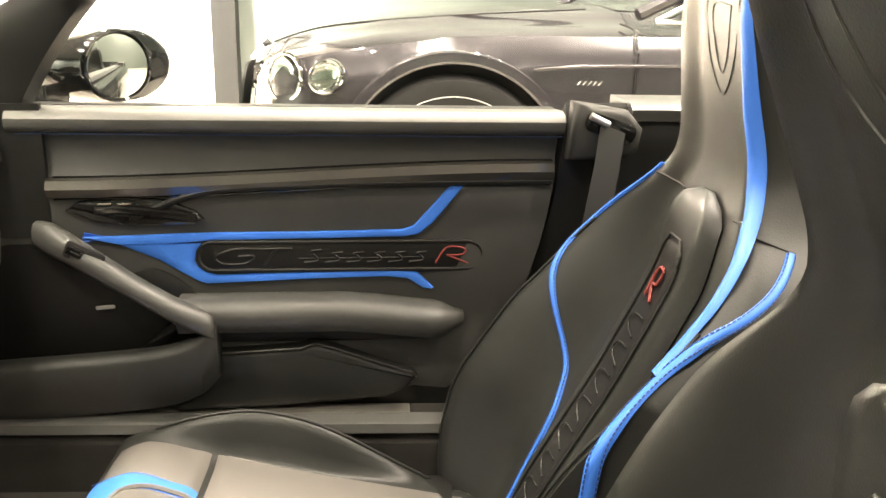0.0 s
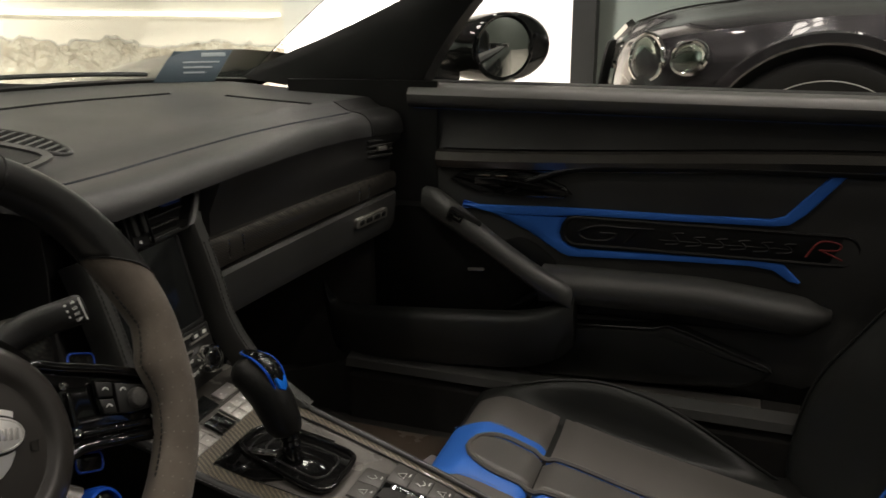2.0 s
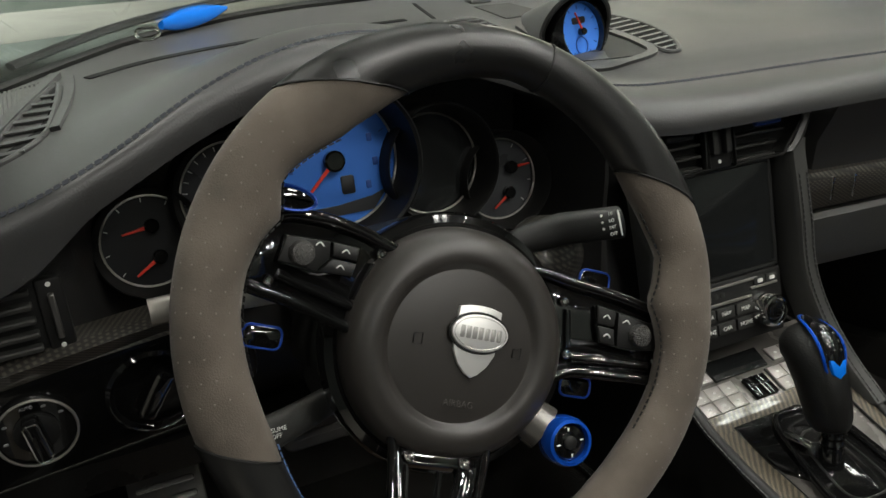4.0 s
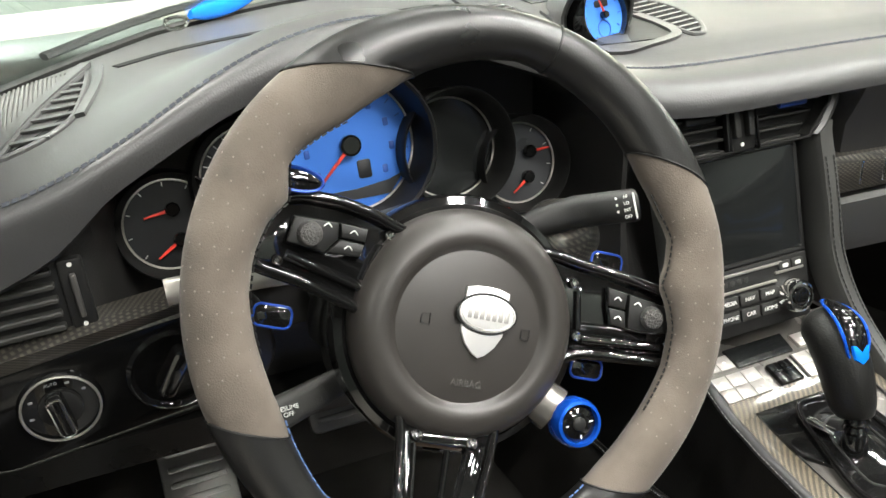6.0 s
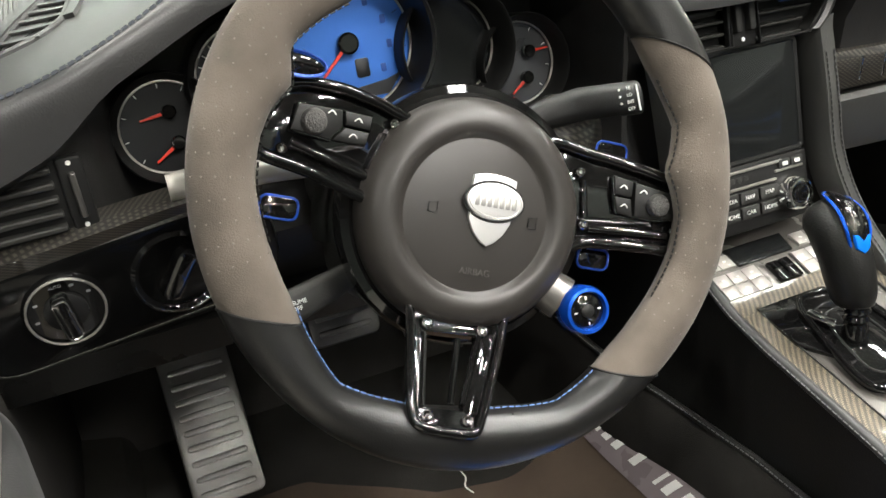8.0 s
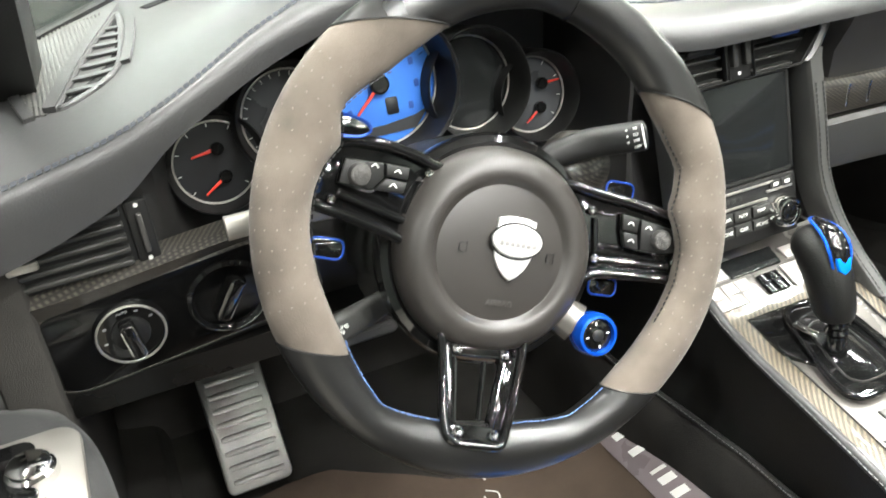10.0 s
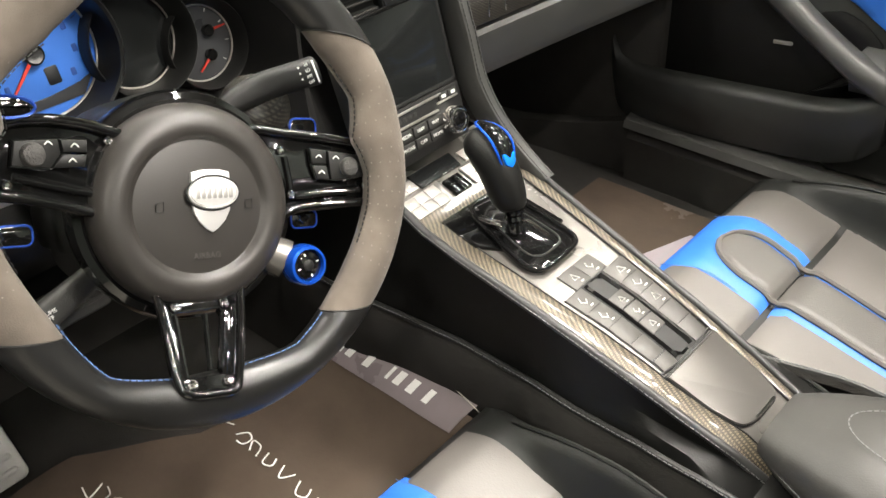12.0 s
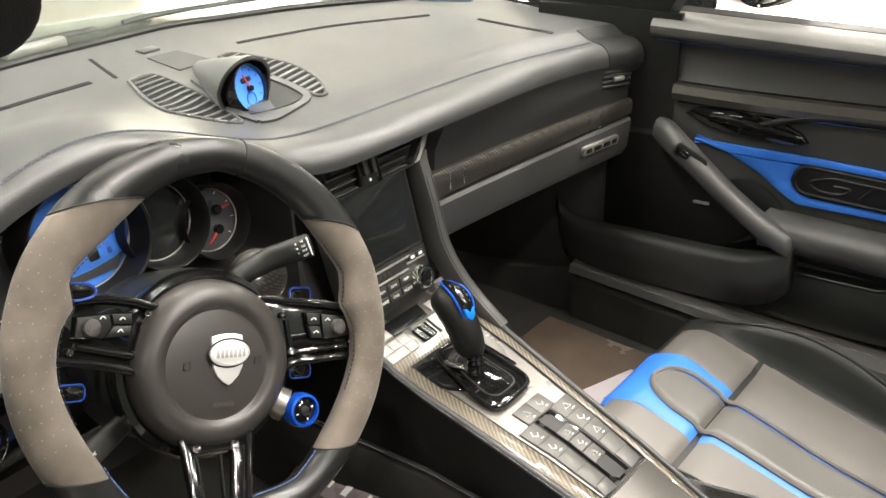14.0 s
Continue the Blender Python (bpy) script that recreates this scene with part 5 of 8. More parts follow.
bm = bmesh.new()
swash(bm, PM, [(-0.13, 0.012), (-0.17, 0.012), (-0.2, 0.0), (-0.19, -0.012), (-0.155, -0.012), (-0.14, 0.0), (-0.165, 0.0)], 0.0024, 26)
swash(bm, PM, [(-0.135, 0.012), (-0.08, 0.013)], 0.0024)
swash(bm, PM, [(-0.105, 0.012), (-0.125, -0.014)], 0.0024)
for k in range(6):
    x = -0.055 + 0.034 * k
    swash(bm, PM, [(x + 0.022, 0.01 - 0.004 * (k > 0)), (x + 0.006, 0.008 - 0.004 * (k > 0)), (x + 0.012, 0.0), (x + 0.016, -0.008), (x - 0.006, -0.011)], 0.0022, 12)
swash(bm, PM, [(-0.07, -0.004), (0.02, -0.004), (0.13, -0.003)], 0.0015)
part("raised_lettering", bm, BLACK_LEATHER, plaque)
bm = bmesh.new()
swash(bm, PM, [(0.152, -0.013), (0.17, 0.013), (0.198, 0.012), (0.197, 0.0017), (0.17, 0.0)], 0.0017, 18)
swash(bm, PM, [(0.172, 0.0), (0.205, -0.014)], 0.0017)
part("raised_initial", bm, RED_STITCH, plaque, "red embroidered initial")

# armrest and pull
arm_prof = [(0.566, 0.0), (0.568, 0.03), (0.562, 0.05), (0.55, 0.06), (0.535, 0.06), (0.515, 0.05), (0.508, 0.02), (0.51, 0.0)]
bm = bmesh.new()
rings = []
for k in range(27):
    x = 0.21 + 0.458 * k / 26
    end = ease(0.668, 0.62, x)
    sl = -0.018 * ease(0.45, 0.67, x)
    rings.append([dp(x, 0.54 + (z - 0.54) * (0.35 + 0.65 * end) + sl, i * (0.35 + 0.65 * end)) for z, i in arm_prof])
loft(bm, rings)
part("armrest", bm, DOOR_GREY, door, "grey leather armrest", 60)
bm = bmesh.new()
rings = []
path = smooth_path([dp(0.0, 0.668, 0.02), dp(0.05, 0.652, 0.045), dp(0.13, 0.606, 0.062), dp(0.21, 0.556, 0.066), dp(0.262, 0.528, 0.06), dp(0.27, 0.512, 0.04)], 26)
for k, p in enumerate(path):
    f = k / 25
    w = float(np.interp(f, [0, 0.12, 0.45, 1], [0.022, 0.03, 0.02, 0.024]))
    d = 0.025
    rings.append([p + Vector(o) for o in ((0, 0.01, w), (0, -0.004, w * 0.95), (0, -0.012, w * 0.5), (0, -0.014, -w * 0.3), (0, -0.006, -w * 0.7), (0, d, -w * 0.6), (0, d, w * 0.8))])
loft(bm, rings)
pull = part("door_pull", bm, DOOR_GREY, door, "grey leather pull handle", 60)
bm = bmesh.new()
prism(bm, rounded(0.06, 0.028, 0.006), frame_at(dp(0.082, 0.648, 0.058), (1, 0.05, -0.5), (0.4, 0, 0.9)), 0.004, 0.0015)
part("window_switch_panel", bm, SATIN_BLACK, pull, "window switch panel")
bm = bmesh.new()
prism(bm, rounded(0.026, 0.014, 0.003), frame_at(dp(0.07, 0.655, 0.061), (1, 0.05, -0.5), (0.4, 0, 0.9)), 0.006, 0.002)
part("window_switch", bm, GLOSS_BLACK, pull)
bm = bmesh.new()
tube(bm, [dp(0.066, 0.657, 0.067), dp(0.078, 0.65, 0.067)], 0.0012, 5)
part("switch_edge", bm, CHROME, pull)
# lower strut from the pull down and forward, and the storage bin
bm = bmesh.new()
rings = []
path = smooth_path([dp(0.272, 0.525, 0.05), dp(0.245, 0.5, 0.055), dp(0.19, 0.478, 0.052), dp(0.1, 0.466, 0.047), dp(-0.03, 0.455, 0.042), dp(-0.12, 0.447, 0.034), dp(-0.175, 0.452, 0.016), dp(-0.195, 0.49, 0.006)], 32)
for k, p in enumerate(path):
    rings.append([p + Vector(o) for o in ((0, 0.02, 0.012), (0, -0.006, 0.014), (0, -0.016, 0.002), (0, -0.016, -0.04), (0, -0.004, -0.085), (0, 0.03, -0.09))])
loft(bm, rings)
part("storage_bin", bm, BIN_LEATHER, door, "black leather storage bin", 60)
bm = bmesh.new()
prism(bm, [(-0.19, 0.445), (-0.195, 0.56), (-0.13, 0.625), (-0.05, 0.65), (0.02, 0.65), (0.1, 0.612), (0.18, 0.562), (0.25, 0.522), (0.22, 0.485), (0.1, 0.462), (-0.05, 0.45)], DM, 0.004, 0.001, 0.0015)
part("bin_lining", bm, surface("black_felt", (0.007, 0.0068, 0.0062), 0.95, spec=0.1, fine=900, bump=0.5), door, "black felt bin lining")
# flat dark plate on the card, for the shade in the pull's hollow
bm = bmesh.new()
prism(bm, rounded_off([(0.128, 0.6), (0.168, 0.61), (0.198, 0.598), (0.228, 0.574), (0.236, 0.556), (0.205, 0.555), (0.163, 0.576)], 3), DM, 0.003, 0.001, 0.0015)
part("pull_recess_shade", bm, SATIN_BLACK, door, "flat dark patch for the shaded recess behind the pull")
bm = bmesh.new()
prism(bm, rounded(0.03, 0.006, 0.002), DM @ Matrix.Translation((0.09, 0.545, 0)) @ Matrix.Rotation(0.08, 4, "Z"), 0.004, 0.001, 0.004)
part("bin_badge", bm, SATIN_METAL, door)
bm = bmesh.new()
prism(bm, [(0.13, 0.468), (0.205, 0.53), (0.225, 0.518), (0.15, 0.458)], DM, 0.012, 0.003)
part("bin_end", bm, GLOSS_BLACK, door)
# inner door handle
HM = DM @ Matrix.Translation((0.165, 0.7, 0))
bm = bmesh.new()
prism(bm, [(-0.122, 0.004), (-0.1, 0.02), (-0.03, 0.027), (0.03, 0.022), (0.075, 0.004), (0.088, -0.01), (0.07, -0.019), (-0.02, -0.02), (-0.075, -0.014)], HM, 0.008, 0.003)
bez = part("handle_bezel", bm, GLOSS_BLACK, door, "glossy black inner handle bezel")
bm = bmesh.new()
rings = [[HM @ Vector((x, y + dy, 0.012 + dz)) for dy, dz in ((0.008, 0), (0.004, 0.006), (-0.004, 0.006), (-0.008, 0))] for x, y in ((-0.075, 0.006), (-0.04, 0.008), (0.0, 0.004), (0.05, -0.002), (0.078, -0.006))]
loft(bm, rings)
part("handle_lever", bm, GLOSS_BLACK, bez, "glossy lever")
for x, y in ((-0.06, 0.016), (-0.03, 0.016), (0.07, 0.0)):
    bm = bmesh.new()
    tube(bm, [HM @ Vector((x - 0.01, y, 0.013)), HM @ Vector((x + 0.01, y + 0.001, 0.013))], 0.0018, 6)
    part("lever_edge", bm, CHROME, bez)
# lower pocket
bm = bmesh.new()
pocket = [(0.22, 0.455), (0.25, 0.47), (0.33, 0.474), (0.4, 0.478), (0.422, 0.486), (0.45, 0.478), (0.52, 0.452), (0.585, 0.43), (0.592, 0.42), (0.575, 0.4), (0.54, 0.385), (0.4, 0.374), (0.2, 0.366), (0.16, 0.4)]
prism(bm, pocket, DM, 0.03, 0.01, 0.0)
part("door_pocket", bm, SEAT_LEATHER, door, "black leather map pocket", 60)
bm = bmesh.new()
tube(bm, [dp(x, z, 0.03) for x, z in pocket[1:9]], 0.002, 6)
part("pocket_edge", bm, SEAT_LEATHER, door)
bm = bmesh.new()
box(bm, (0.24, 0.48, -0.004), (0.62, 0.508, 0.006), 0.003, 1, DM)
part("pocket_gap", bm, SATIN_BLACK, door)

# quarter panel and seat belt behind the door
quarter = thing("rear_side_trim", (0.95, 0.68, 0.4), "black leather rear side trim beside the seat", "side trim")
bm = bmesh.new()
rows = []
for z in (0.3, 0.45, 0.6, 0.72, 0.8, 0.85, 0.875):
    x0 = door_end(z) + 0.008
    rows.append([dp(x0 + (1.4 - x0) * i / 12, z, -0.004 - 0.02 * ease(0.85, 0.88, z)) for i in range(13)])
sheet(bm, rows, 0.03)
part("side_panel", bm, BLACK_LEATHER, quarter, "", 60)
bm = bmesh.new()
loft(bm, [[dp(x, z, i) for z, i in ((0.845, -0.01), (0.85, 0.008), (0.868, 0.01), (0.878, -0.005), (0.878, -0.12), (0.845, -0.12))] for x in [0.93 + 0.5 * k / 8 for k in range(9)]])
part("top_pad", bm, DOOR_GREY, quarter)
bm = bmesh.new()
loop = [(0.83, 0.882), (0.86, 0.878), (0.92, 0.868), (0.945, 0.84), (0.94, 0.805), (0.915, 0.79), (0.825, 0.79)]
prism(bm, loop, DM, 0.03, 0.012)
guide = part("belt_guide", bm, DARK_PLASTIC, quarter, "dark moulded belt guide", 60)
bm = bmesh.new()
prism(bm, rounded(0.085, 0.03, 0.012), DM @ Matrix.Translation((0.89, 0.842, 0)) @ Matrix.Rotation(-0.32, 4, "Z"), 0.004, 0.001, 0.0285)
part("belt_slot", bm, GLOSS_BLACK, guide)
bm = bmesh.new()
tube(bm, [dp(0.855, 0.862, 0.036), dp(0.885, 0.848, 0.036)], 0.006, 8)
part("belt_bar", bm, SATIN_METAL, guide)
bm = bmesh.new()
rows = []
for p, q in (((0.872, 0.85, 0.036), (0.912, 0.835, 0.036)), ((0.862, 0.78, 0.05), (0.902, 0.77, 0.05)), ((0.842, 0.66, 0.06), (0.884, 0.652, 0.06)), ((0.815, 0.52, 0.05), (0.858, 0.512, 0.05)), ((0.79, 0.4, 0.02), (0.835, 0.394, 0.02))):
    rows.append([dp(*p), dp(*[(a + b) / 2 for a, b in zip(p, q)]), dp(*q)])
sheet(bm, rows, 0.0015)
part("belt_webbing", bm, surface("belt_webbing", (0.03, 0.03, 0.028), 0.7, fine=1200, bump=0.4), quarter, "black seat belt webbing")

# passenger door mirror
mirror = thing("door_mirror", (0.03, 0.86, 0.84), "glossy black door mirror with oval glass", "wing mirror")
bm = bmesh.new()
mm = frame_at((0.09, 0.845, 0.908), (0.64, 0.77, 0), (0, 0, 1))
rings = []
for k in range(11):
    f = k / 10
    sc = math.sqrt(max(0.0, 1 - (f * 0.93) ** 2.2))
    rings.append([mm @ Vector((0.092 * sc * math.cos(a) * (1.08 if math.cos(a) > 0 else 0.95) - 0.05 * f, 0.064 * sc * math.sin(a) - 0.012 * f, -0.012 - 0.16 * f)) for a in [2 * math.pi * j / 32 for j in range(32)]])
loft(bm, [[mm @ Vector((0.085 * math.cos(a), 0.058 * math.sin(a), 0.0)) for a in [2 * math.pi * j / 32 for j in range(32)]]] + rings)
part("mirror_housing", bm, BODY_BLACK, mirror, "glossy black shell", 60)
bm = bmesh.new()
lathe_ring = [(-0.018 + 0.06 * math.cos(a) * (1.0 if math.cos(a) > 0 else 0.92), 0.055 * math.sin(a) * (1 if math.sin(a) > 0 else 0.95)) for a in [2 * math.pi * k / 36 for k in range(36)]]
prism(bm, lathe_ring, mm, 0.004, 0.001, -0.001)
part("mirror_glass", bm, surface("mirror_silver", (0.85, 0.87, 0.84), 0.02, metal=1.0, bump=0, rough_var=0.01, var=0.01), mirror, "oval mirror glass")
bm = bmesh.new()
tube(bm, [mm @ Vector(((x + 0.018) * 1.08 - 0.018, y * 1.08, 0.001)) for x, y in lathe_ring], 0.004, 8, True)
part("mirror_rim", bm, BODY_BLACK, mirror)
bm = bmesh.new()
loft(bm, [[p + Vector(o) for o in ((0, 0.02, -0.02), (0, 0.02, 0.02), (0, -0.02, 0.02), (0, -0.02, -0.02))] for p in (Vector((0.0, 0.8, 0.862)), Vector((-0.03, 0.74, 0.862)), Vector((-0.06, 0.68, 0.855)))])
part("mirror_foot", bm, BODY_BLACK, mirror)

# ---------------------------------------------------------------- steering wheel and column
WC = Vector((0.033, -0.325, 0.752))
WHEEL_FLAT = frame_at(WC, (0.037, 0.999, 0.015), (-0.365, 0, 0.931))
WM = WHEEL_FLAT @ Matrix.Rotation(radians(-23), 4, "Z")      # the wheel stands turned to the right

column = thing("steering_column", (-0.1, -0.325, 0.66), "black steering column with wiper stalk", "steering column")
bm = bmesh.new()
rings = []
for h, rx, ry in ((-0.03, 0.055, 0.05), (-0.06, 0.075, 0.062), (-0.12, 0.085, 0.068), (-0.2, 0.085, 0.068), (-0.26, 0.08, 0.06)):
    rings.append([WHEEL_FLAT @ Vector((x, y - 0.02, h)) for x, y in rounded(rx * 2, ry * 2, 0.03, 5)])
loft(bm, rings)
part("column_shroud", bm, DARK_PLASTIC, column, "grained black column shroud", 60)
bm = bmesh.new()
rings = []
for h, g in ((-0.05, 0.9), (-0.06, 0.97), (-0.1, 1.0), (-0.16, 0.98), (-0.2, 0.9)):
    rings.append([WHEEL_FLAT @ Vector((0.1 * g * math.cos(a), -0.024 + 0.094 * g * math.sin(a) ** 1.1, h)) for a in [math.pi * k / 20 for k in range(21)]])
sheet(bm, rings, 0.005, (-0.3, 0, 0.9))
part("column_cover", bm, BLACK_LEATHER, column, "smooth black column cover", 60)
bm = bmesh.new()
path = [WHEEL_FLAT @ Vector(p) for p in ((0.06, 0.026, -0.085), (0.09, 0.032, -0.082), (0.125, 0.034, -0.08), (0.178, 0.029, -0.078))]
rings = []
for p, w, t in zip(path, (0.009, 0.012, 0.0135, 0.014), (0.008, 0.009, 0.009, 0.008)):
    rings.append([p + (WHEEL_FLAT.to_3x3() @ Vector((0, y, z))) for y, z in rounded(2 * w, 2 * t, 0.008, 3)])
loft(bm, rings)
stalk = part("wiper_stalk", bm, SATIN_BLACK, column, "black wiper stalk with printed settings", 50)
for k, tx in enumerate(("HI", "LO", "INT", "OFF")):
    words(tx, WHEEL_FLAT @ Matrix.Translation((0.166, 0.038 - 0.0056 * k, -0.0697)), 0.004, WHITE_PRINT, column)
bm = bmesh.new()
for k in range(3):
    prism(bm, rounded(0.0022, 0.0022, 0.0008, 1, cx=0.157, cy=0.038 - 0.0056 * k), WHEEL_FLAT, 0.0006, 0.0001, -0.0698)
prism(bm, rounded(0.0016, 0.022, 0.0007, 1, cx=0.1735, cy=0.029), WHEEL_FLAT, 0.0006, 0.0001, -0.0698)
part("stalk_marks", bm, WHITE_PRINT, column)
bm = bmesh.new()
rings = []
for p, w in (((-0.06, 0.03, -0.085), 0.006), ((-0.12, 0.037, -0.082), 0.007), ((-0.17, 0.042, -0.08), 0.008), ((-0.2, 0.042, -0.08), 0.008)):
    p = WHEEL_FLAT @ Vector(p)
    rings.append([p + (WHEEL_FLAT.to_3x3() @ Vector((0, y, z))) for y, z in rounded(2.4 * w, 2 * w, 0.006, 3)])
loft(bm, rings)
part("indicator_stalk", bm, SATIN_METAL, column, "grey indicator stalk tip", 50)
bm = bmesh.new()
rings = []
for p, w in (((-0.05, -0.04, -0.09), 0.008), ((-0.1, -0.053, -0.082), 0.01), ((-0.15, -0.064, -0.077), 0.012)):
    p = WHEEL_FLAT @ Vector(p)
    rings.append([p + (WHEEL_FLAT.to_3x3() @ Vector((0, y, z))) for y, z in rounded(2.2 * w, 1.6 * w, 0.006, 3)])
loft(bm, rings)
part("cruise_stalk", bm, DARK_PLASTIC, column, "black cruise control stalk", 50)
words("RESUME\nOFF", WHEEL_FLAT @ Matrix.Translation((-0.136, -0.06, -0.0672)), 0.0046, WHITE_PRINT, column)
bm = bmesh.new()
lathe(bm, frame_at((-0.075, -0.198, 0.725), (0, 1, 0), (-0.5, 0, 0.85)), [(0.03, -0.02), (0.034, 0.0), (0.03, 0.016), (0.018, 0.022), (0, 0.023)], 24)
part("carbon_cap", bm, CARBON_DARK, column, "carbon fibre cap below the stalk", 60)

steering = thing("steering_wheel", WC, "black and taupe sports steering wheel, turned to one side", "steering wheel")
OUT = 0.196
INNER = [(-180, 0.1525), (-170, 0.154), (-160, 0.1525), (-150, 0.1515), (-140, 0.153), (-128, 0.161), (-118, 0.1685), (-105, 0.162), (-90, 0.157), (-75, 0.159), (-62, 0.1655), (-52, 0.161), (-42, 0.156), (-30, 0.1545), (-20, 0.1555), (-10, 0.157), (0, 0.155),
         (6, 0.15), (12, 0.143), (17, 0.1495), (24, 0.156), (33, 0.1515), (44, 0.15), (60, 0.156), (90, 0.164), (115, 0.154), (128, 0.147), (140, 0.1455), (150, 0.151), (157, 0.155), (162, 0.147), (166, 0.1425), (172, 0.149), (180, 0.1525)]


def rim_point(theta, phi, grow=0.0):
    th = (theta + 180) % 360 - 180
    ri = lerp_table(INNER, th)[0] - grow
    ro = OUT + grow + 0.0045 * math.exp(-((th + 90) / 32) ** 2)
    mid, half = (ri + ro) / 2, (ro - ri) / 2
    depth = 0.0165 + 0.002 * abs(math.cos(radians(th))) + grow
    r = mid + half * math.cos(phi)
    z = depth * math.sin(phi)
    return WM @ Vector((r * math.cos(radians(th)), r * math.sin(radians(th)), z))


def rim_section(name, a0, a1, skew0, skew1, mat, label, grow=0.0):
    bm = bmesh.new()
    n = max(8, int(abs(a1 - a0) / 3))
    rings = []
    for k in range(n + 1):
        f = k / n
        ring = []
        for j in range(20):
            phi = 2 * math.pi * j / 20
            th = a0 + (a1 - a0) * f + (skew0 * (1 - f) ** 3 + skew1 * f ** 3) * math.cos(phi)
            ring.append(rim_point(th, phi, grow))
        rings.append(ring)
    loft(bm, rings)
    return part(name, bm, mat, steering, label, 60)


rim_section("rim_top", 42, 131, -9.5, 13, WHEEL_LEATHER, "smooth black leather rim top", 0.0006)
rim_section("rim_grip", 131, 220, 13, -6, SUEDE, "perforated taupe suede grip")
rim_section("rim_bottom", 220, 317, -6, 6, WHEEL_LEATHER, "black leather rim bottom", 0.0006)
rim_section("rim_grip", 317, 402, 6, -9.5, SUEDE, "perforated taupe suede grip")
for a, s in ((42, -9.5), (131, 13), (220, -6), (317, 6)):
    bm = bmesh.new()
    tube(bm, [rim_point(a + s * math.cos(2 * math.pi * j / 24), 2 * math.pi * j / 24, 0.0004) for j in range(24)], 0.0009, 5, True)
    part("rim_seam", bm, SATIN_BLACK, steering)
bm = bmesh.new()
tube(bm, [rim_point(83, 2 * math.pi * j / 24, 0.0008) for j in range(24)], 0.001, 5, True)
part("rim_seam", bm, SATIN_BLACK, steering)
RIM_THREAD = surface("rim_thread", (0.09, 0.16, 0.34), 0.7, bump=0.2, fine=2000)
for a0, a1 in ((222, 262), (278, 312), (-24, 40), (140, 206)):
    st = [rim_point(a0 + (a1 - a0) * k / 60, radians(168), 0.0012) for k in range(61)]
    stitches("rim_stitching", st, steering, RIM_THREAD if a0 > 200 else SATIN_BLACK, 0.0052, 0.0036, 0.0007)
# perforations of the suede grips
bm = bmesh.new()
for base in (150, -30):
    for i in range(14):
        for j in range(7):
            th = (150 + i * 4.4) if base == 150 else (-28 + i * 4.4)
            phi = radians(18 + j * 24 + (12 if i % 2 else 0))
            p = rim_point(th, phi, 0.0)
            q = rim_point(th, phi, 0.001)
            n = (q - p).normalized()
            m = frame_at(p + n * 0.0002, n.cross(Vector((0.3, 0.2, 0.9))), n.cross(n.cross(Vector((0.3, 0.2, 0.9)))))
            prism(bm, ellipse(0.0007, 0.0007, 6), m, 0.0003, 0.0001, -0.0002)
part("grip_perforation", bm, surface("perforation_dots", (0.185, 0.16, 0.135), 0.9, bump=0), steering)["kind"] = "stuff"

# hub and airbag cover
HUB = WM @ Matrix.Translation((0.003, -0.025, -0.04))
bm = bmesh.new()
lathe(bm, HUB, [(0.05, -0.05), (0.09, -0.03), (0.095, -0.006), (0.095, 0.001), (0.0925, 0.0075), (0.087, 0.0095), (0.082, 0.006)], 64)
part("hub_ring", bm, GLOSS_BLACK, steering, "glossy black hub surround")
bm = bmesh.new()
lathe(bm, HUB, [(0.0825, -0.01), (0.0838, 0.008), (0.0828, 0.017), (0.079, 0.025), (0.073, 0.0305), (0.066, 0.033), (0.06, 0.0328), (0.0568, 0.0308), (0.055, 0.0282), (0.0535, 0.0275), (0.051, 0.0281), (0.03, 0.0303), (0.0, 0.0313)], 64)
pad = part("airbag_cover", bm, surface("hub_soft_black", (0.034, 0.031, 0.028), 0.36, fine=1200, bump=0.12, var=0.12), steering, "round black airbag cover")
EMB = HUB @ Matrix.Translation((0.008, 0.005, 0.0306))
bm = bmesh.new()
shield = [(-0.016, 0.0225), (-0.008, 0.0245), (0.0, 0.025), (0.008, 0.0245), (0.016, 0.0225), (0.0166, 0.006), (0.0156, -0.008), (0.0112, -0.0165), (0.005, -0.0228), (0, -0.0255), (-0.005, -0.0228), (-0.0112, -0.0165), (-0.0156, -0.008), (-0.0166, 0.006)]
prism(bm, shield, EMB, 0.0032, 0.0008)
part("shield_emblem", bm, EMBLEM, pad, "chrome shield emblem")
bm = bmesh.new()
prism(bm, ellipse(0.0212, 0.0128, 32, 0.001, 0.006), EMB, 0.0032, 0.0008, 0.003)
part("oval_emblem", bm, EMBLEM, pad, "oval chrome emblem plate")
bm = bmesh.new()
tube(bm, [EMB @ Vector((x, y, 0.0036)) for x, y in ellipse(0.0222, 0.0138, 36, 0.001, 0.006)], 0.0009, 5, True)
part("emblem_groove", bm, SATIN_BLACK, pad)
RELIEF = surface("emblem_shade", (0.45, 0.44, 0.42), 0.4, metal=0.6, bump=0)
for k in range(7):
    bm = bmesh.new()
    prism(bm, rounded(0.0032, 0.0085, 0.0006, 1, cx=-0.0125 + 0.0046 * k, cy=0.006), EMB, 0.0006, 0.0002, 0.0061)
    part("emblem_bar", bm, RELIEF, pad)
bm = bmesh.new()
tube(bm, [EMB @ Vector((0.001 + 0.0195 * math.cos(a), 0.006 + 0.0112 * math.sin(a), 0.0062)) for a in [2 * math.pi * k / 32 for k in range(32)]], 0.0004, 4, True)
part("emblem_relief", bm, RELIEF, pad)
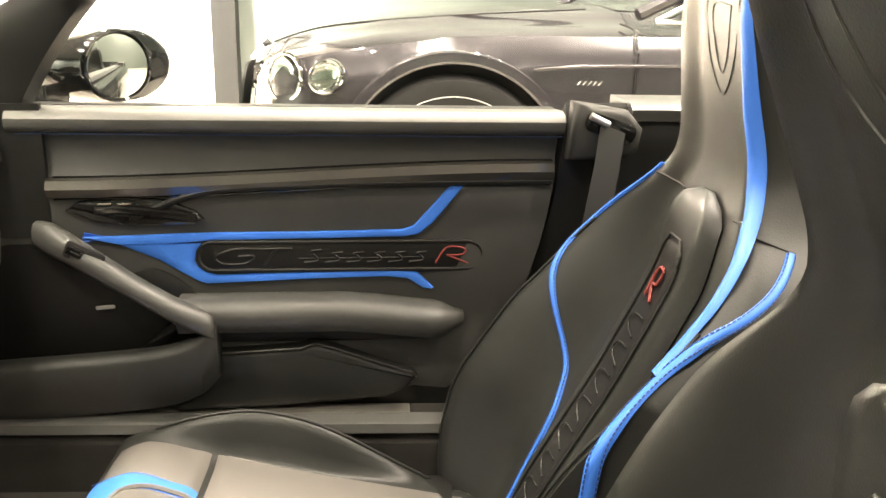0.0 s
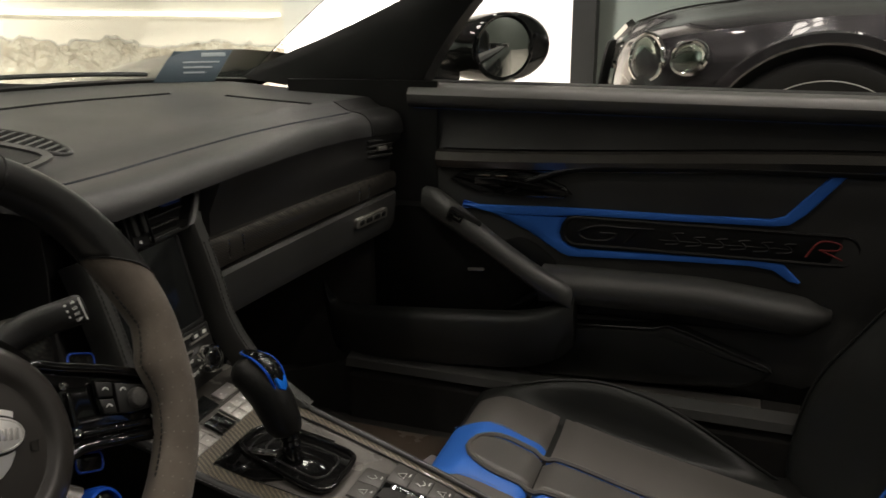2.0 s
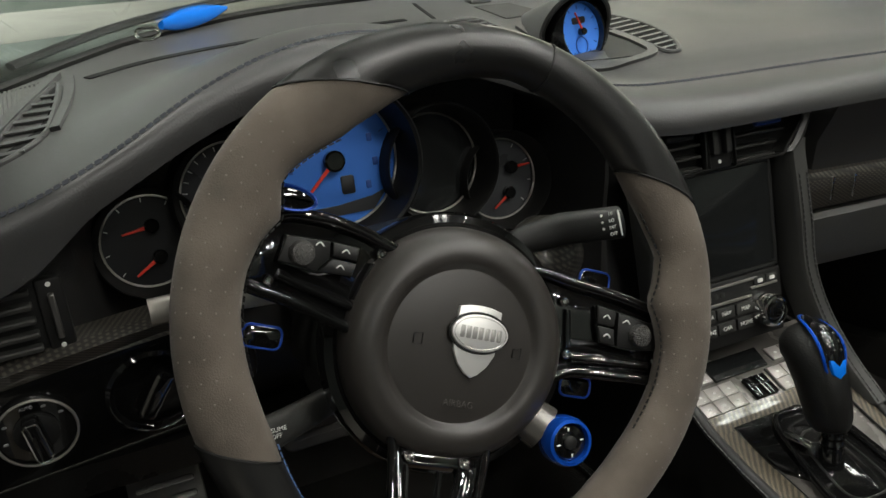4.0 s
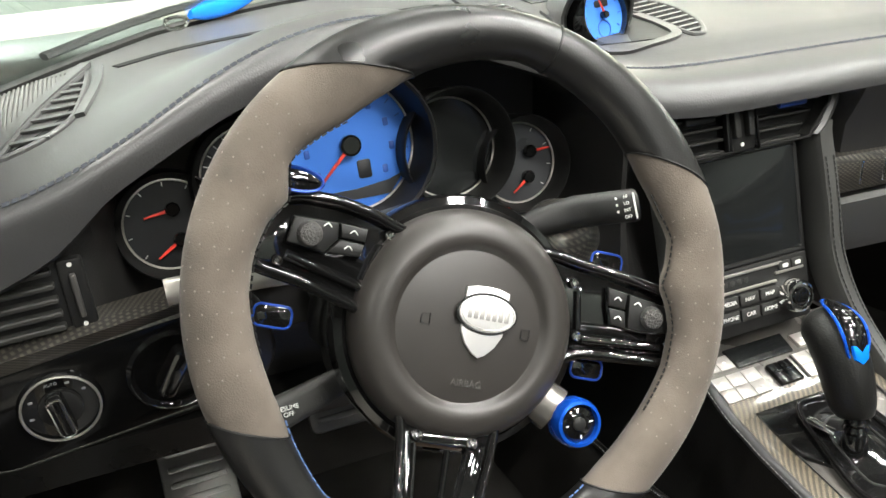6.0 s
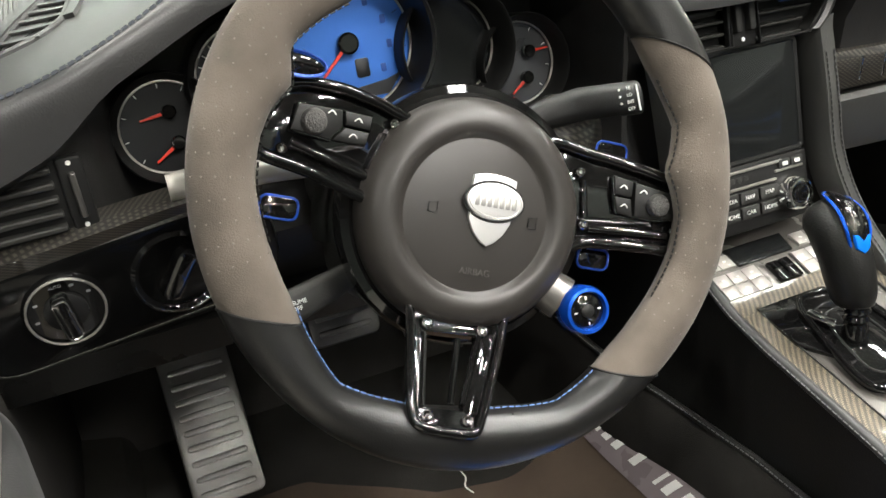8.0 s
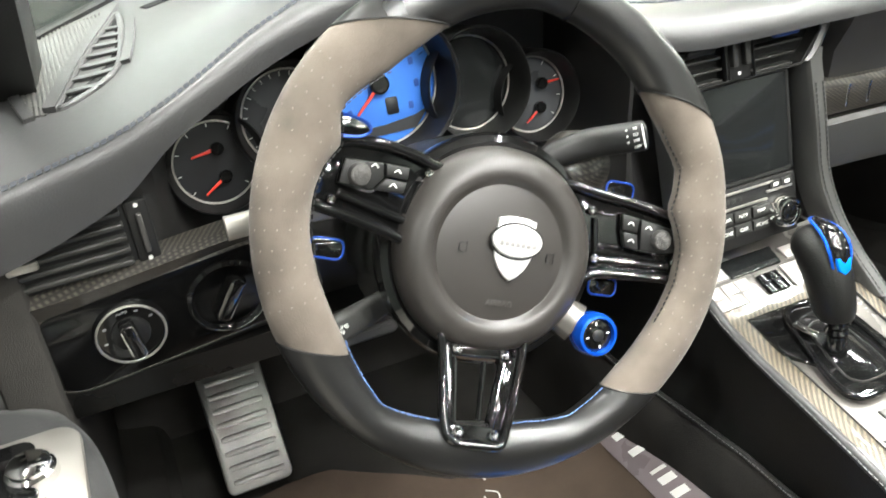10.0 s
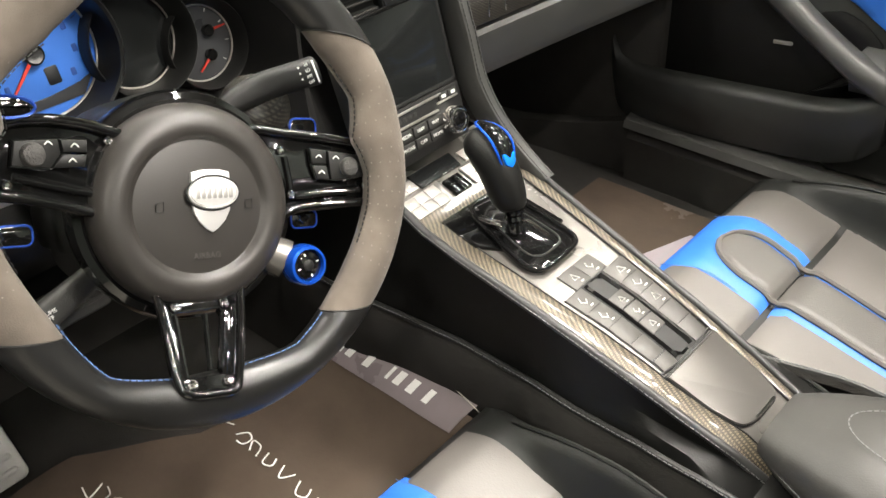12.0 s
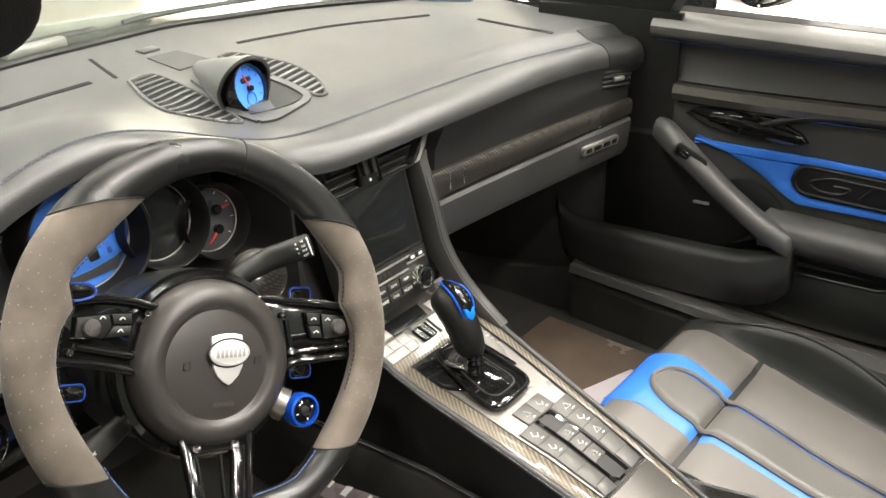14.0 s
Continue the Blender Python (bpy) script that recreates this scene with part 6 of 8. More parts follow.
words("AIRBAG", HUB @ Matrix.Translation((0.004, -0.0395, 0.0302)), 0.0066, surface("moulded_letter", (0.065, 0.061, 0.055), 0.5, bump=0), pad)
for sx in (-1, 1):
    bm = bmesh.new()
    tube(bm, [HUB @ Vector((0.004 + sx * 0.0375 + a, 0.001 + b, 0.0304)) for a, b in ((-0.003, -0.003), (0.003, -0.004), (0.003, 0.004), (-0.003, 0.003), (-0.003, -0.003))], 0.0005, 4)
    part("horn_mark", bm, SATIN_BLACK, pad)
# side spokes with their keypads, rising a little towards the rim
WR = WM.to_3x3()


def wheel_frame(at, ax, ay):
    return frame_at(WM @ Vector(at), WR @ Vector(ax), WR @ Vector(ay))


RIGHT = dict(frame=wheel_frame((0, 0, -0.03), (1, 0, 0.12), (0, 1, 0)),
             out=[(0.045, 0.036), (0.063, 0.038), (0.0814, 0.0345), (0.12, 0.031), (0.1564, 0.0245), (0.1775, 0.0095), (0.1795, -0.01), (0.1715, -0.0275), (0.1469, -0.0275), (0.0946, -0.0305), (0.083, -0.036), (0.068, -0.046)],
             strut=[(0.084, 0.014), (0.0885, 0.014), (0.0935, -0.013), (0.0885, -0.014)],
             pads=[[(0.1078, 0.021), (0.1236, 0.0189), (0.1233, 0.0072), (0.11, 0.0078)], [(0.1103, 0.0062), (0.1235, 0.0058), (0.1262, -0.0068), (0.114, -0.0058)], [(0.125, 0.0187), (0.1541, 0.0147), (0.1623, -0.0044), (0.1392, -0.0073), (0.1277, -0.0065)]],
             roller=(0.1447, 0.0045), screws=[(0.082, 0.0195), (0.0904, -0.0186), (0.162, -0.0125)], bar=[(0.0945, -0.0205), (0.125, -0.0185), (0.1575, -0.0165)], paddles=[(0.112, 0.04), (0.11, -0.042)])
LEFT = dict(frame=wheel_frame((0, 0, -0.03), (1, 0, -0.12), (0, 1, 0)),
            out=[(-0.035, 0.03), (-0.0562, 0.033), (-0.0751, 0.039), (-0.1023, 0.0432), (-0.1293, 0.0422), (-0.142, 0.0375), (-0.152, 0.0155), (-0.156, -0.003), (-0.152, -0.0095), (-0.1175, -0.0145), (-0.0725, -0.0268), (-0.056, -0.036)],
            strut=[(-0.0655, 0.02), (-0.07, 0.02), (-0.079, -0.006), (-0.0735, -0.0075)],
            pads=[[(-0.0805, 0.0283), (-0.1, 0.0287), (-0.0985, 0.0195), (-0.081, 0.019)], [(-0.081, 0.0175), (-0.0985, 0.018), (-0.106, 0.0078), (-0.083, 0.0085)], [(-0.1017, 0.0287), (-0.132, 0.0273), (-0.1345, 0.0098), (-0.1083, 0.0078), (-0.1, 0.0178)]],
            roller=(-0.1204, 0.0175), screws=[(-0.0631, 0.0275), (-0.0722, -0.0101), (-0.1374, -0.0035)], bar=[(-0.0765, -0.0115), (-0.105, -0.005), (-0.132, 0.0015)], paddles=[(-0.13, -0.041)])


def spoke_side(d):
    f = d["frame"]
    out = rounded_off(d["out"], 4)
    bm = bmesh.new()
    prism(bm, out, f, 0.01, 0.002, -0.0135)
    sp = part("spoke", bm, GLOSS_BLACK, steering, "glossy black spoke with keypad", 50)
    bm = bmesh.new()
    tube(bm, [f @ Vector((x, y, -0.001)) for x, y in out[2:-2]], 0.0044, 12)
    part("spoke_edge", bm, GLOSS_BLACK, sp, "", 60)
    bm = bmesh.new()
    prism(bm, d["strut"], f, 0.005, 0.0015, -0.0045)
    part("spoke_strut", bm, GLOSS_BLACK, sp)
    WS = f @ Matrix.Translation((0, 0, -0.0035))
    for poly in d["pads"]:
        bm = bmesh.new()
        prism(bm, poly, WS, 0.006, 0.0012, 0.001)
        part("keypad_key", bm, SATIN_BLACK, sp)
    bm = bmesh.new()
    ring = d["pads"][0][:2] + d["pads"][2][1:] + [d["pads"][1][3], d["pads"][0][3]]
    tube(bm, [WS @ Vector((x, y, 0.004)) for x, y in ring], 0.0016, 6, True)
    part("keypad_frame", bm, GLOSS_BLACK, sp)
    rx, ry = d["roller"]
    bm = bmesh.new()
    lathe(bm, WS @ Matrix.Translation((rx, ry, 0.006)), [(0.0088, 0), (0.0088, 0.003), (0.0075, 0.006), (0.004, 0.0078), (0, 0.008)], 24)
    part("thumb_roller", bm, KNURLED, sp)
    for kx, ky in [tuple(sum(v) / 4 for v in zip(*p)) for p in d["pads"][:2]] + [((d["pads"][2][0][0] * 0.62 + rx * 0.38), ry + 0.008)]:
        bm = bmesh.new()
        tube(bm, smooth_path([WS @ Vector((kx - 0.0028, ky - 0.0008, 0.0073)), WS @ Vector((kx, ky + 0.0016, 0.0073)), WS @ Vector((kx + 0.0028, ky - 0.0008, 0.0073))], 7), 0.0005, 4)
        part("key_symbol", bm, WHITE_PRINT, sp)
    for x, y in d["screws"]:
        bm = bmesh.new()
        lathe(bm, WS @ Matrix.Translation((x, y, 0.003)), [(0.0036, 0), (0.0036, 0.002), (0.0027, 0.0028), (0.0014, 0.0016), (0, 0.0016)], 14)
        part("spoke_screw", bm, DARK_CHROME, sp)
    bm = bmesh.new()
    tube(bm, [WS @ Vector((x, y, 0.0015)) for x, y in d["bar"]], 0.0038, 10)
    part("spoke_bar", bm, GLOSS_BLACK, sp)
    for px_, py_ in d["paddles"]:
        bm = bmesh.new()
        tube(bm, [WM @ Vector((x, y, -0.034)) for x, y in rounded(0.026, 0.015, 0.005, 4, cx=px_, cy=py_)], 0.001, 6, True)
        edge_p = part("paddle_edge", bm, DEEP_BLUE, sp, "blue paddle edge")
        bm = bmesh.new()
        prism(bm, rounded(0.0255, 0.0145, 0.005, 4, cx=px_, cy=py_), WM, 0.003, 0.001, -0.0365)
        part("shift_paddle", bm, GLOSS_BLACK, sp, "glossy black shift paddle")
    return sp


DARK_CHROME = surface("dark_chrome", (0.35, 0.35, 0.34), 0.15, metal=1.0, bump=0)
DEEP_BLUE = surface("dark_blue_edging", (0.01, 0.05, 0.3), 0.3, metal=0.4, bump=0.0)
KNURLED = surface("knurled_grey", (0.06, 0.058, 0.055), 0.5, fine=700, bump=0.9, dist=0.002)
spoke_side(LEFT)
spoke_side(RIGHT)
bm = bmesh.new()
prism(bm, ellipse(0.018, 0.0075, 20, -0.136, 0.05), WM, 0.014, 0.005, -0.012)
rest = part("thumb_rest", bm, GLOSS_BLACK, steering, "glossy black thumb rest edged in blue")
bm = bmesh.new()
tube(bm, [WM @ Vector((x, y, 0.0)) for x, y in ellipse(0.018, 0.0075, 24, -0.136, 0.05)], 0.0012, 5, True)
part("rest_edge", bm, DEEP_BLUE, rest)
# lower double spoke, reaching forward over the rim
FOOT = wheel_frame((0, -0.09, -0.02), (1, 0, 0), (0, 1, -0.46))
bm = bmesh.new()
for poly in ([(-0.037, 0.003), (-0.012, 0.0), (-0.022, -0.022), (-0.0225, -0.074), (-0.03, -0.084), (-0.0333, -0.066), (-0.0336, -0.0091)],
             [(0.04, 0.0), (0.008, 0.0), (0.017, -0.026), (0.0055, -0.07), (0.006, -0.078), (0.0185, -0.087), (0.0346, -0.0235)],
             [(-0.031, -0.073), (0.016, -0.074), (0.0189, -0.0875), (0.0123, -0.093), (-0.0218, -0.0906), (-0.0305, -0.0846)],
             [(-0.037, 0.003), (0.04, 0.0), (0.03, -0.021), (-0.026, -0.021)]):
    prism(bm, poly, FOOT, 0.009, 0.002, -0.008)
low = part("lower_spoke", bm, GLOSS_BLACK, steering, "glossy black double lower spoke")
bm = bmesh.new()
edge = rounded_off([(-0.036, 0.006), (-0.0325, -0.015), (-0.0325, -0.045), (-0.0322, -0.066), (-0.0295, -0.0835), (-0.0215, -0.0885), (0.0115, -0.0905), (0.0172, -0.0865), (0.0335, -0.025), (0.039, 0.004)], 4)
tube(bm, [FOOT @ Vector((x, y, 0.001)) for x, y in edge[2:-2]], 0.0036, 10)
part("spoke_edge", bm, GLOSS_BLACK, low, "", 60)
for a, b in (((0.002, -0.024), (-0.0033, -0.07)), ((0.0166, -0.024), (0.0055, -0.07)), ((-0.0228, -0.022), (-0.0235, -0.073))):
    bm = bmesh.new()
    tube(bm, [FOOT @ Vector((*a, 0.0)), FOOT @ Vector((*b, 0.0))], 0.0023, 8)
    part("spoke_rib", bm, GLOSS_BLACK, low)
for x, y in ((-0.0208, -0.0159), (0.0198, -0.0171), (-0.0204, -0.0795), (0.009, -0.081)):
    bm = bmesh.new()
    lathe(bm, FOOT @ Matrix.Translation((x, y, 0.0008)), [(0.0042, 0), (0.0042, 0.002), (0.003, 0.0028), (0.0014, 0.0015), (0, 0.0015)], 14)
    part("spoke_screw", bm, DARK_CHROME, low)
# drive mode dial
MD = WM @ Matrix.Translation((0.096, -0.08, -0.01)) @ Matrix.Scale(0.9, 4)
bm = bmesh.new()
tube(bm, [WM @ Vector(p) for p in ((0.04, -0.05, -0.045), (0.068, -0.066, -0.035), (0.086, -0.0755, -0.028))], [0.013, 0.016, 0.0175], 20)
part("dial_arm", bm, SILVER_GREY, steering, "grey dial arm", 60)
bm = bmesh.new()
lathe(bm, MD, [(0.0, -0.016), (0.018, -0.014), (0.02, -0.01), (0.0202, 0.004), (0.0185, 0.0085), (0.016, 0.009), (0.015, 0.006), (0.015, 0.002), (0.0, 0.002)], 40)
dial = part("mode_dial", bm, BLUE_METAL, steering, "blue drive mode dial")
bm = bmesh.new()
lathe(bm, MD, [(0.0148, 0.0022), (0.0148, 0.005), (0.0125, 0.0066), (0.0, 0.007)], 28)
part("dial_face", bm, GLOSS_BLACK, dial)
bm = bmesh.new()
lathe(bm, MD, [(0.0055, 0.0062), (0.0055, 0.008), (0.004, 0.0088), (0, 0.0088)], 18)
part("dial_button", bm, SATIN_BLACK, dial)
for a in (20, 110, 200, 290):
    bm = bmesh.new()
    prism(bm, rounded(0.003, 0.0012, 0.0004, 1, cx=0.0105), MD @ Matrix.Rotation(radians(a), 4, "Z"), 0.0004, 0.0001, 0.0067)
    part("dial_mark", bm, WHITE_PRINT, dial)

# ---------------------------------------------------------------- centre console
console = thing("centre_console", (0.2, 0.02, 0.25), "centre console with grey plate, carbon frame and black sides", "centre console")
CONS = [  # x, left y, right y, z
    (-0.10, -0.045, 0.15, 0.556), (-0.06, -0.047, 0.148, 0.548), (-0.01, -0.051, 0.138, 0.53), (0.04, -0.053, 0.126, 0.52), (0.1, -0.055, 0.112, 0.512), (0.16, -0.056, 0.099, 0.503), (0.22, -0.054, 0.09, 0.489),
    (0.28, -0.047, 0.088, 0.468), (0.33, -0.038, 0.089, 0.445), (0.38, -0.024, 0.092, 0.418), (0.42, -0.016, 0.094, 0.395), (0.46, -0.016, 0.094, 0.385)]
INLAY = [(-0.1, -0.032, 0.12), (0.0, -0.0275, 0.112), (0.06, -0.028, 0.105), (0.16, -0.0305, 0.0845), (0.22, -0.027, 0.0775), (0.295, -0.0195, 0.0745), (0.34, -0.01, 0.077), (0.375, 0.004, 0.0785), (0.46, 0.01, 0.08)]


def cons(x, f, up=0.0):
    """A place on the console's top: f 0 at its left edge to 1 at the right."""
    l, r, z = lerp_table(CONS, x)
    return Vector((x, l + (r - l) * f, z + up))


def cons_y(x, y, up=0.0):
    return Vector((x, y, lerp_table(CONS, x)[2] + up))


xs = [-0.1 + 0.56 * k / 36 for k in range(37)]
bm = bmesh.new()
sheet(bm, [[cons(x, i / 10, -0.0006) for i in range(11)] for x in xs], 0.008)
part("top_plate", bm, SILVER_GREY, console, "silver grey console plate")
for side in (0, 1):
    bm = bmesh.new()
    rows = []
    for x in [0.0 + 0.43 * k / 30 for k in range(31)]:
        l, r, z = lerp_table(CONS, x)
        a, b = (l + 0.0035, lerp_table(INLAY, x)[0]) if side == 0 else (lerp_table(INLAY, x)[1], r - 0.003)
        rows.append([cons_y(x, a + (b - a) * i / 4, 0.001 + (0.0012 if 0 < i < 4 else 0)) for i in range(5)])
    sheet(bm, rows, 0.006)
    part("carbon_frame", bm, CARBON, console, "woven carbon fibre frame")
bm = bmesh.new()
sheet(bm, [[cons(x, i / 8, 0.001) for i in range(9)] for x in (-0.022, -0.012, -0.004, 0.004)], 0.006)
part("carbon_frame", bm, CARBON, console, "woven carbon fibre frame")
bm = bmesh.new()
sheet(bm, [[cons(x, i / 8, 0.001) for i in range(9)] for x in (0.392, 0.405, 0.42, 0.435)], 0.006)
part("carbon_frame", bm, CARBON, console, "woven carbon fibre frame")
for f in (0.0, 1.0):
    s = -1 if f == 0 else 1
    bm = bmesh.new()
    tube(bm, [cons(x, f, -0.001) + Vector((0, -0.001 if s < 0 else 0.004, 0)) for x in xs], 0.0056 if s < 0 else 0.0048, 10)
    part("edge_moulding", bm, DASH_LEATHER, console, "grey leather edge moulding")
    bm = bmesh.new()
    tube(bm, [cons_y(x, lerp_table(INLAY, x)[int(f)], 0.0012) for x in [0.0 + 0.42 * k / 30 for k in range(31)]], 0.0012, 5)
    part("plate_gap", bm, SATIN_BLACK, console)
    stitches("edge_stitching", [cons(x, f, 0.003) + Vector((0, s * 0.007, -0.001)) for x in xs[2:]], console, GREY_STITCH, 0.006, 0.0042)
# side walls down to the floor: leather above a stitched ledge, carpet below it
LEDGE = [(-0.5, 0.06), (-0.12, 0.046), (-0.07, 0.037), (-0.02, 0.026), (0.06, 0.013), (0.16, 0.009), (0.3, 0.021), (0.42, 0.05), (0.7, 0.06)]   # x, how far it stands out


def ledge(x, f, s, out=0.0, z=0.41):
    y = cons(min(max(x, -0.1), 0.46), f).y
    return Vector((x, y + s * (lerp_table(LEDGE, x)[0] + out), z))


for f, s in ((0.0, -1), (1.0, 1)):
    bm = bmesh.new()
    rows = []
    for x in [-0.5 + 1.2 * k / 48 for k in range(49)]:
        p = cons(min(max(x, -0.1), 0.46), f)
        p.x = x
        drop = min(0.05, (p.z - 0.42) * 0.5)
        rows.append([p + Vector((0, s * 0.004, -0.004)), p + Vector((0, s * 0.005, -0.008 - drop)), ledge(x, f, s, -0.006, min(0.425, p.z - 0.012)), ledge(x, f, s, -0.002, min(0.413, p.z - 0.016)), ledge(x, f, s, 0.003, 0.375)])
    sheet(bm, rows, 0.006, (0, s, 0.2))
    part("side_wall", bm, BLACK_LEATHER, console, "black leather console side", 40)
    bm = bmesh.new()
    sheet(bm, [[ledge(x, f, s, o, z) for o, z in ((0.0, 0.412), (0.006, 0.409), (0.011, 0.4), (0.018, 0.36), (0.024, 0.3), (0.026, 0.24))] for x in [-0.5 + 1.2 * k / 48 for k in range(49)]], 0.008, (0, s, 0.2))
    part("side_carpet", bm, CARPET, console, "dark carpeted tunnel side", 60)
    bm = bmesh.new()
    tube(bm, [ledge(x, f, s, 0.004, 0.411) for x in [-0.3 + 0.95 * k / 40 for k in range(41)]], 0.0042, 8)
    part("ledge_welt", bm, SEAT_LEATHER, console)
    stitches("ledge_stitching", [ledge(x, f, s, 0.0075, 0.4135) for x in [-0.25 + 0.85 * k / 40 for k in range(41)]], console, GREY_STITCH)
# grey climate keys, paler because their bright reflection is put into the colour
HVAC_GLARE = surface("grey_keys_with_glare", (0.48, 0.46, 0.43), 0.32, metal=0.45, bump=0.05, fine=1200, var=0.06)
def field_key(x0, x1, ya, yb, mat, parent, mark=0, up=0.0011):
    """A flat key between x0 and x1, its sides at y ya[0]..yb[0] in front and ya[1]..yb[1] behind."""
    xm, ym = (x0 + x1) / 2, (ya[0] + yb[0] + ya[1] + yb[1]) / 4
    m = frame_at(cons_y(xm, ym), cons_y(x1, 0) - cons_y(x0, 0), (0, 1, 0))
    k = (cons_y(x1, 0) - cons_y(x0, 0)).length / (x1 - x0)
    a, b = (x0 - xm) * k, (x1 - xm) * k
    bm = bmesh.new()
    prism(bm, [(a, ya[0] - ym), (b, ya[1] - ym), (b, yb[1] - ym), (a, yb[0] - ym)], m, up + 0.003, 0.0005, -0.003)
    key = part("console_key", bm, mat, parent)
    if mark:
        w, h = (b - a), (yb[0] - ya[0])
        bm = bmesh.new()
        if mark == 1:
            tube(bm, [m @ Vector((w * x, h * y, up + 0.0003)) for x, y in ((0.13, -0.16), (-0.22, -0.01), (0.15, 0.15))], 0.0005, 4, True)
        elif mark == 2:
            tube(bm, [m @ Vector((w * x, h * y, up + 0.0003)) for x, y in ((-0.22, -0.06), (0.0, -0.16), (0.18, 0.03), (0.0, 0.15))], 0.0006, 4)
        else:
            prism(bm, rounded(w * 0.16, h * 0.22, 0.0008, 1), m, 0.0004, 0.0001, up)
        part("key_symbol", bm, WHITE_PRINT, key)
        bm = bmesh.new()
        prism(bm, rounded(w * 0.06, h * 0.16, 0.0004, 1, cx=w * 0.34, cy=h * 0.12), m, 0.0004, 0.0001, up)
        part("key_light", bm, WHITE_PRINT, key)
    return key


# climate keys, small display and rocker switches
for y0, n in ((-0.0455, 3), (0.056, 3)):
    bm = bmesh.new()
    sheet(bm, [[cons_y(x, y, 0.0002) for y in (y0 - 0.001, y0 + 0.027, y0 + 0.055)] for x in (-0.0515, -0.036, -0.0215)], 0.003)
    part("key_bed", bm, SATIN_BLACK, console)
    for r in range(2):
        for c in range(n):
            a, b = y0 + 0.018 * c + 0.0004, y0 + 0.018 * c + 0.0176
            field_key(-0.0505 + 0.0145 * r, -0.0365 + 0.0145 * r, (a, a), (b, b), HVAC_GLARE, console, 3, 0.0025)
for c in range(2):
    a = -0.044 + 0.018 * c
    field_key(-0.073, -0.056, (a, a), (a + 0.0172, a + 0.0172), HVAC_GLARE, console, 3, 0.002)
    a = 0.074 + 0.018 * c
    field_key(-0.073, -0.056, (a, a), (a + 0.0172, a + 0.0172), HVAC_GLARE, console, 3, 0.002)
field_key(-0.079, -0.0545, (-0.007, -0.006), (0.067, 0.0625), SCREEN, console, 0, 0.002)
for y in (0.0205, 0.0345):
    rk = field_key(-0.047, -0.0235, (y, y + 0.001), (y + 0.0125, y + 0.0135), GLOSS_BLACK, console, 0, 0.004)
    bm = bmesh.new()
    tube(bm, [cons_y(-0.035, y + 0.002, 0.0045), cons_y(-0.035, y + 0.011, 0.0045)], 0.0012, 5)
    part("key_edge", bm, CHROME, rk)

# shifter gate: glossy surround, raised bezel, lever
def cons_frame(x, y):
    z0, z1 = lerp_table(CONS, x - 0.06)[2], lerp_table(CONS, x + 0.06)[2]
    return frame_at(cons_y(x, y), (0.12, 0, z1 - z0), (0, 1, 0))


GM = cons_frame(0.06, 0.022)
bm = bmesh.new()
prism(bm, [(-0.066, -0.05), (-0.066, 0.03), (-0.05, 0.06), (0.03, 0.06), (0.03, -0.02), (-0.01, -0.052)], GM, 0.005, 0.002, -0.0015)
gate_p = part("shift_gate", bm, GLOSS_BLACK, console, "glossy black shifter surround")
bezel = rounded_off([(-0.06, -0.014), (-0.055, 0.038), (-0.015, 0.046), (0.055, 0.044), (0.068, 0.034), (0.07, -0.024), (0.06, -0.037), (0.04, -0.038)], 4)
bm = bmesh.new()
prism(bm, bezel, GM, 0.007, 0.002, 0.0)
tube(bm, [GM @ Vector((x, y, 0.0068)) for x, y in bezel], 0.0035, 10, True)
part("gate_bezel", bm, GLOSS_BLACK, gate_p, "raised glossy black bezel", 60)
inner = [(-0.03, -0.008), (-0.03, 0.03), (0.045, 0.03), (0.055, 0.02), (0.055, -0.012), (0.042, -0.024)]
bm = bmesh.new()
tube(bm, [GM @ Vector((x, y, 0.0072)) for x, y in rounded_off(inner, 3)], 0.0013, 6, True)
part("gate_rim", bm, SATIN_BLACK, gate_p)
bm = bmesh.new()
tube(bm, [GM @ Vector((-0.034, -0.016, 0.009)), GM @ Vector((-0.02, -0.016, 0.013)), GM @ Vector((-0.01, -0.01, 0.012))], 0.0045, 10)
part("gate_catch", bm, CHROME, gate_p)

selector = thing("gear_selector", GM @ Vector((0.012, 0.002, 0.0)), "black leather gear selector with blue edged top", "gear selector")
LEV = smooth_path([(0.065, 0.018, 0.557), (0.062, 0.017, 0.566), (0.057, 0.016, 0.581), (0.046, 0.016, 0.603), (0.03, 0.017, 0.62), (0.006, 0.02, 0.629)], 20)
bm = bmesh.new()
lathe(bm, frame_at((0.0705, 0.018, 0.517), (0.97, 0, 0.08), (0, 1, 0)), [(0.012, -0.004), (0.011, 0.02), (0.0095, 0.024), (0.0115, 0.028), (0.0095, 0.032), (0.012, 0.036), (0.009, 0.042), (0.009, 0.05)], 20)
part("lever_shaft", bm, GLOSS_BLACK, selector, "glossy ribbed lever shaft")
bm = bmesh.new()
rings = []
for k, p in enumerate(LEV):
    f = k / 19
    w = float(np.interp(f, [0, 0.2, 0.5, 0.75, 0.92, 1], [0.0145, 0.0195, 0.022, 0.0235, 0.022, 0.01]))
    d = float(np.interp(f, [0, 0.25, 0.5, 0.75, 0.92, 1], [0.0165, 0.021, 0.023, 0.0235, 0.019, 0.007]))
    t = (LEV[min(k + 1, 19)] - LEV[max(k - 1, 0)]).normalized()
    s = Vector((0.08, 0.98, 0)).normalized()
    q = t.cross(s).normalized()
    rings.append([p + s * (w * math.cos(a)) + q * (d * math.sin(a)) for a in [2 * math.pi * j / 20 for j in range(20)]])
loft(bm, rings)
part("lever_grip", bm, BLACK_LEATHER, selector, "black leather grip", 60)
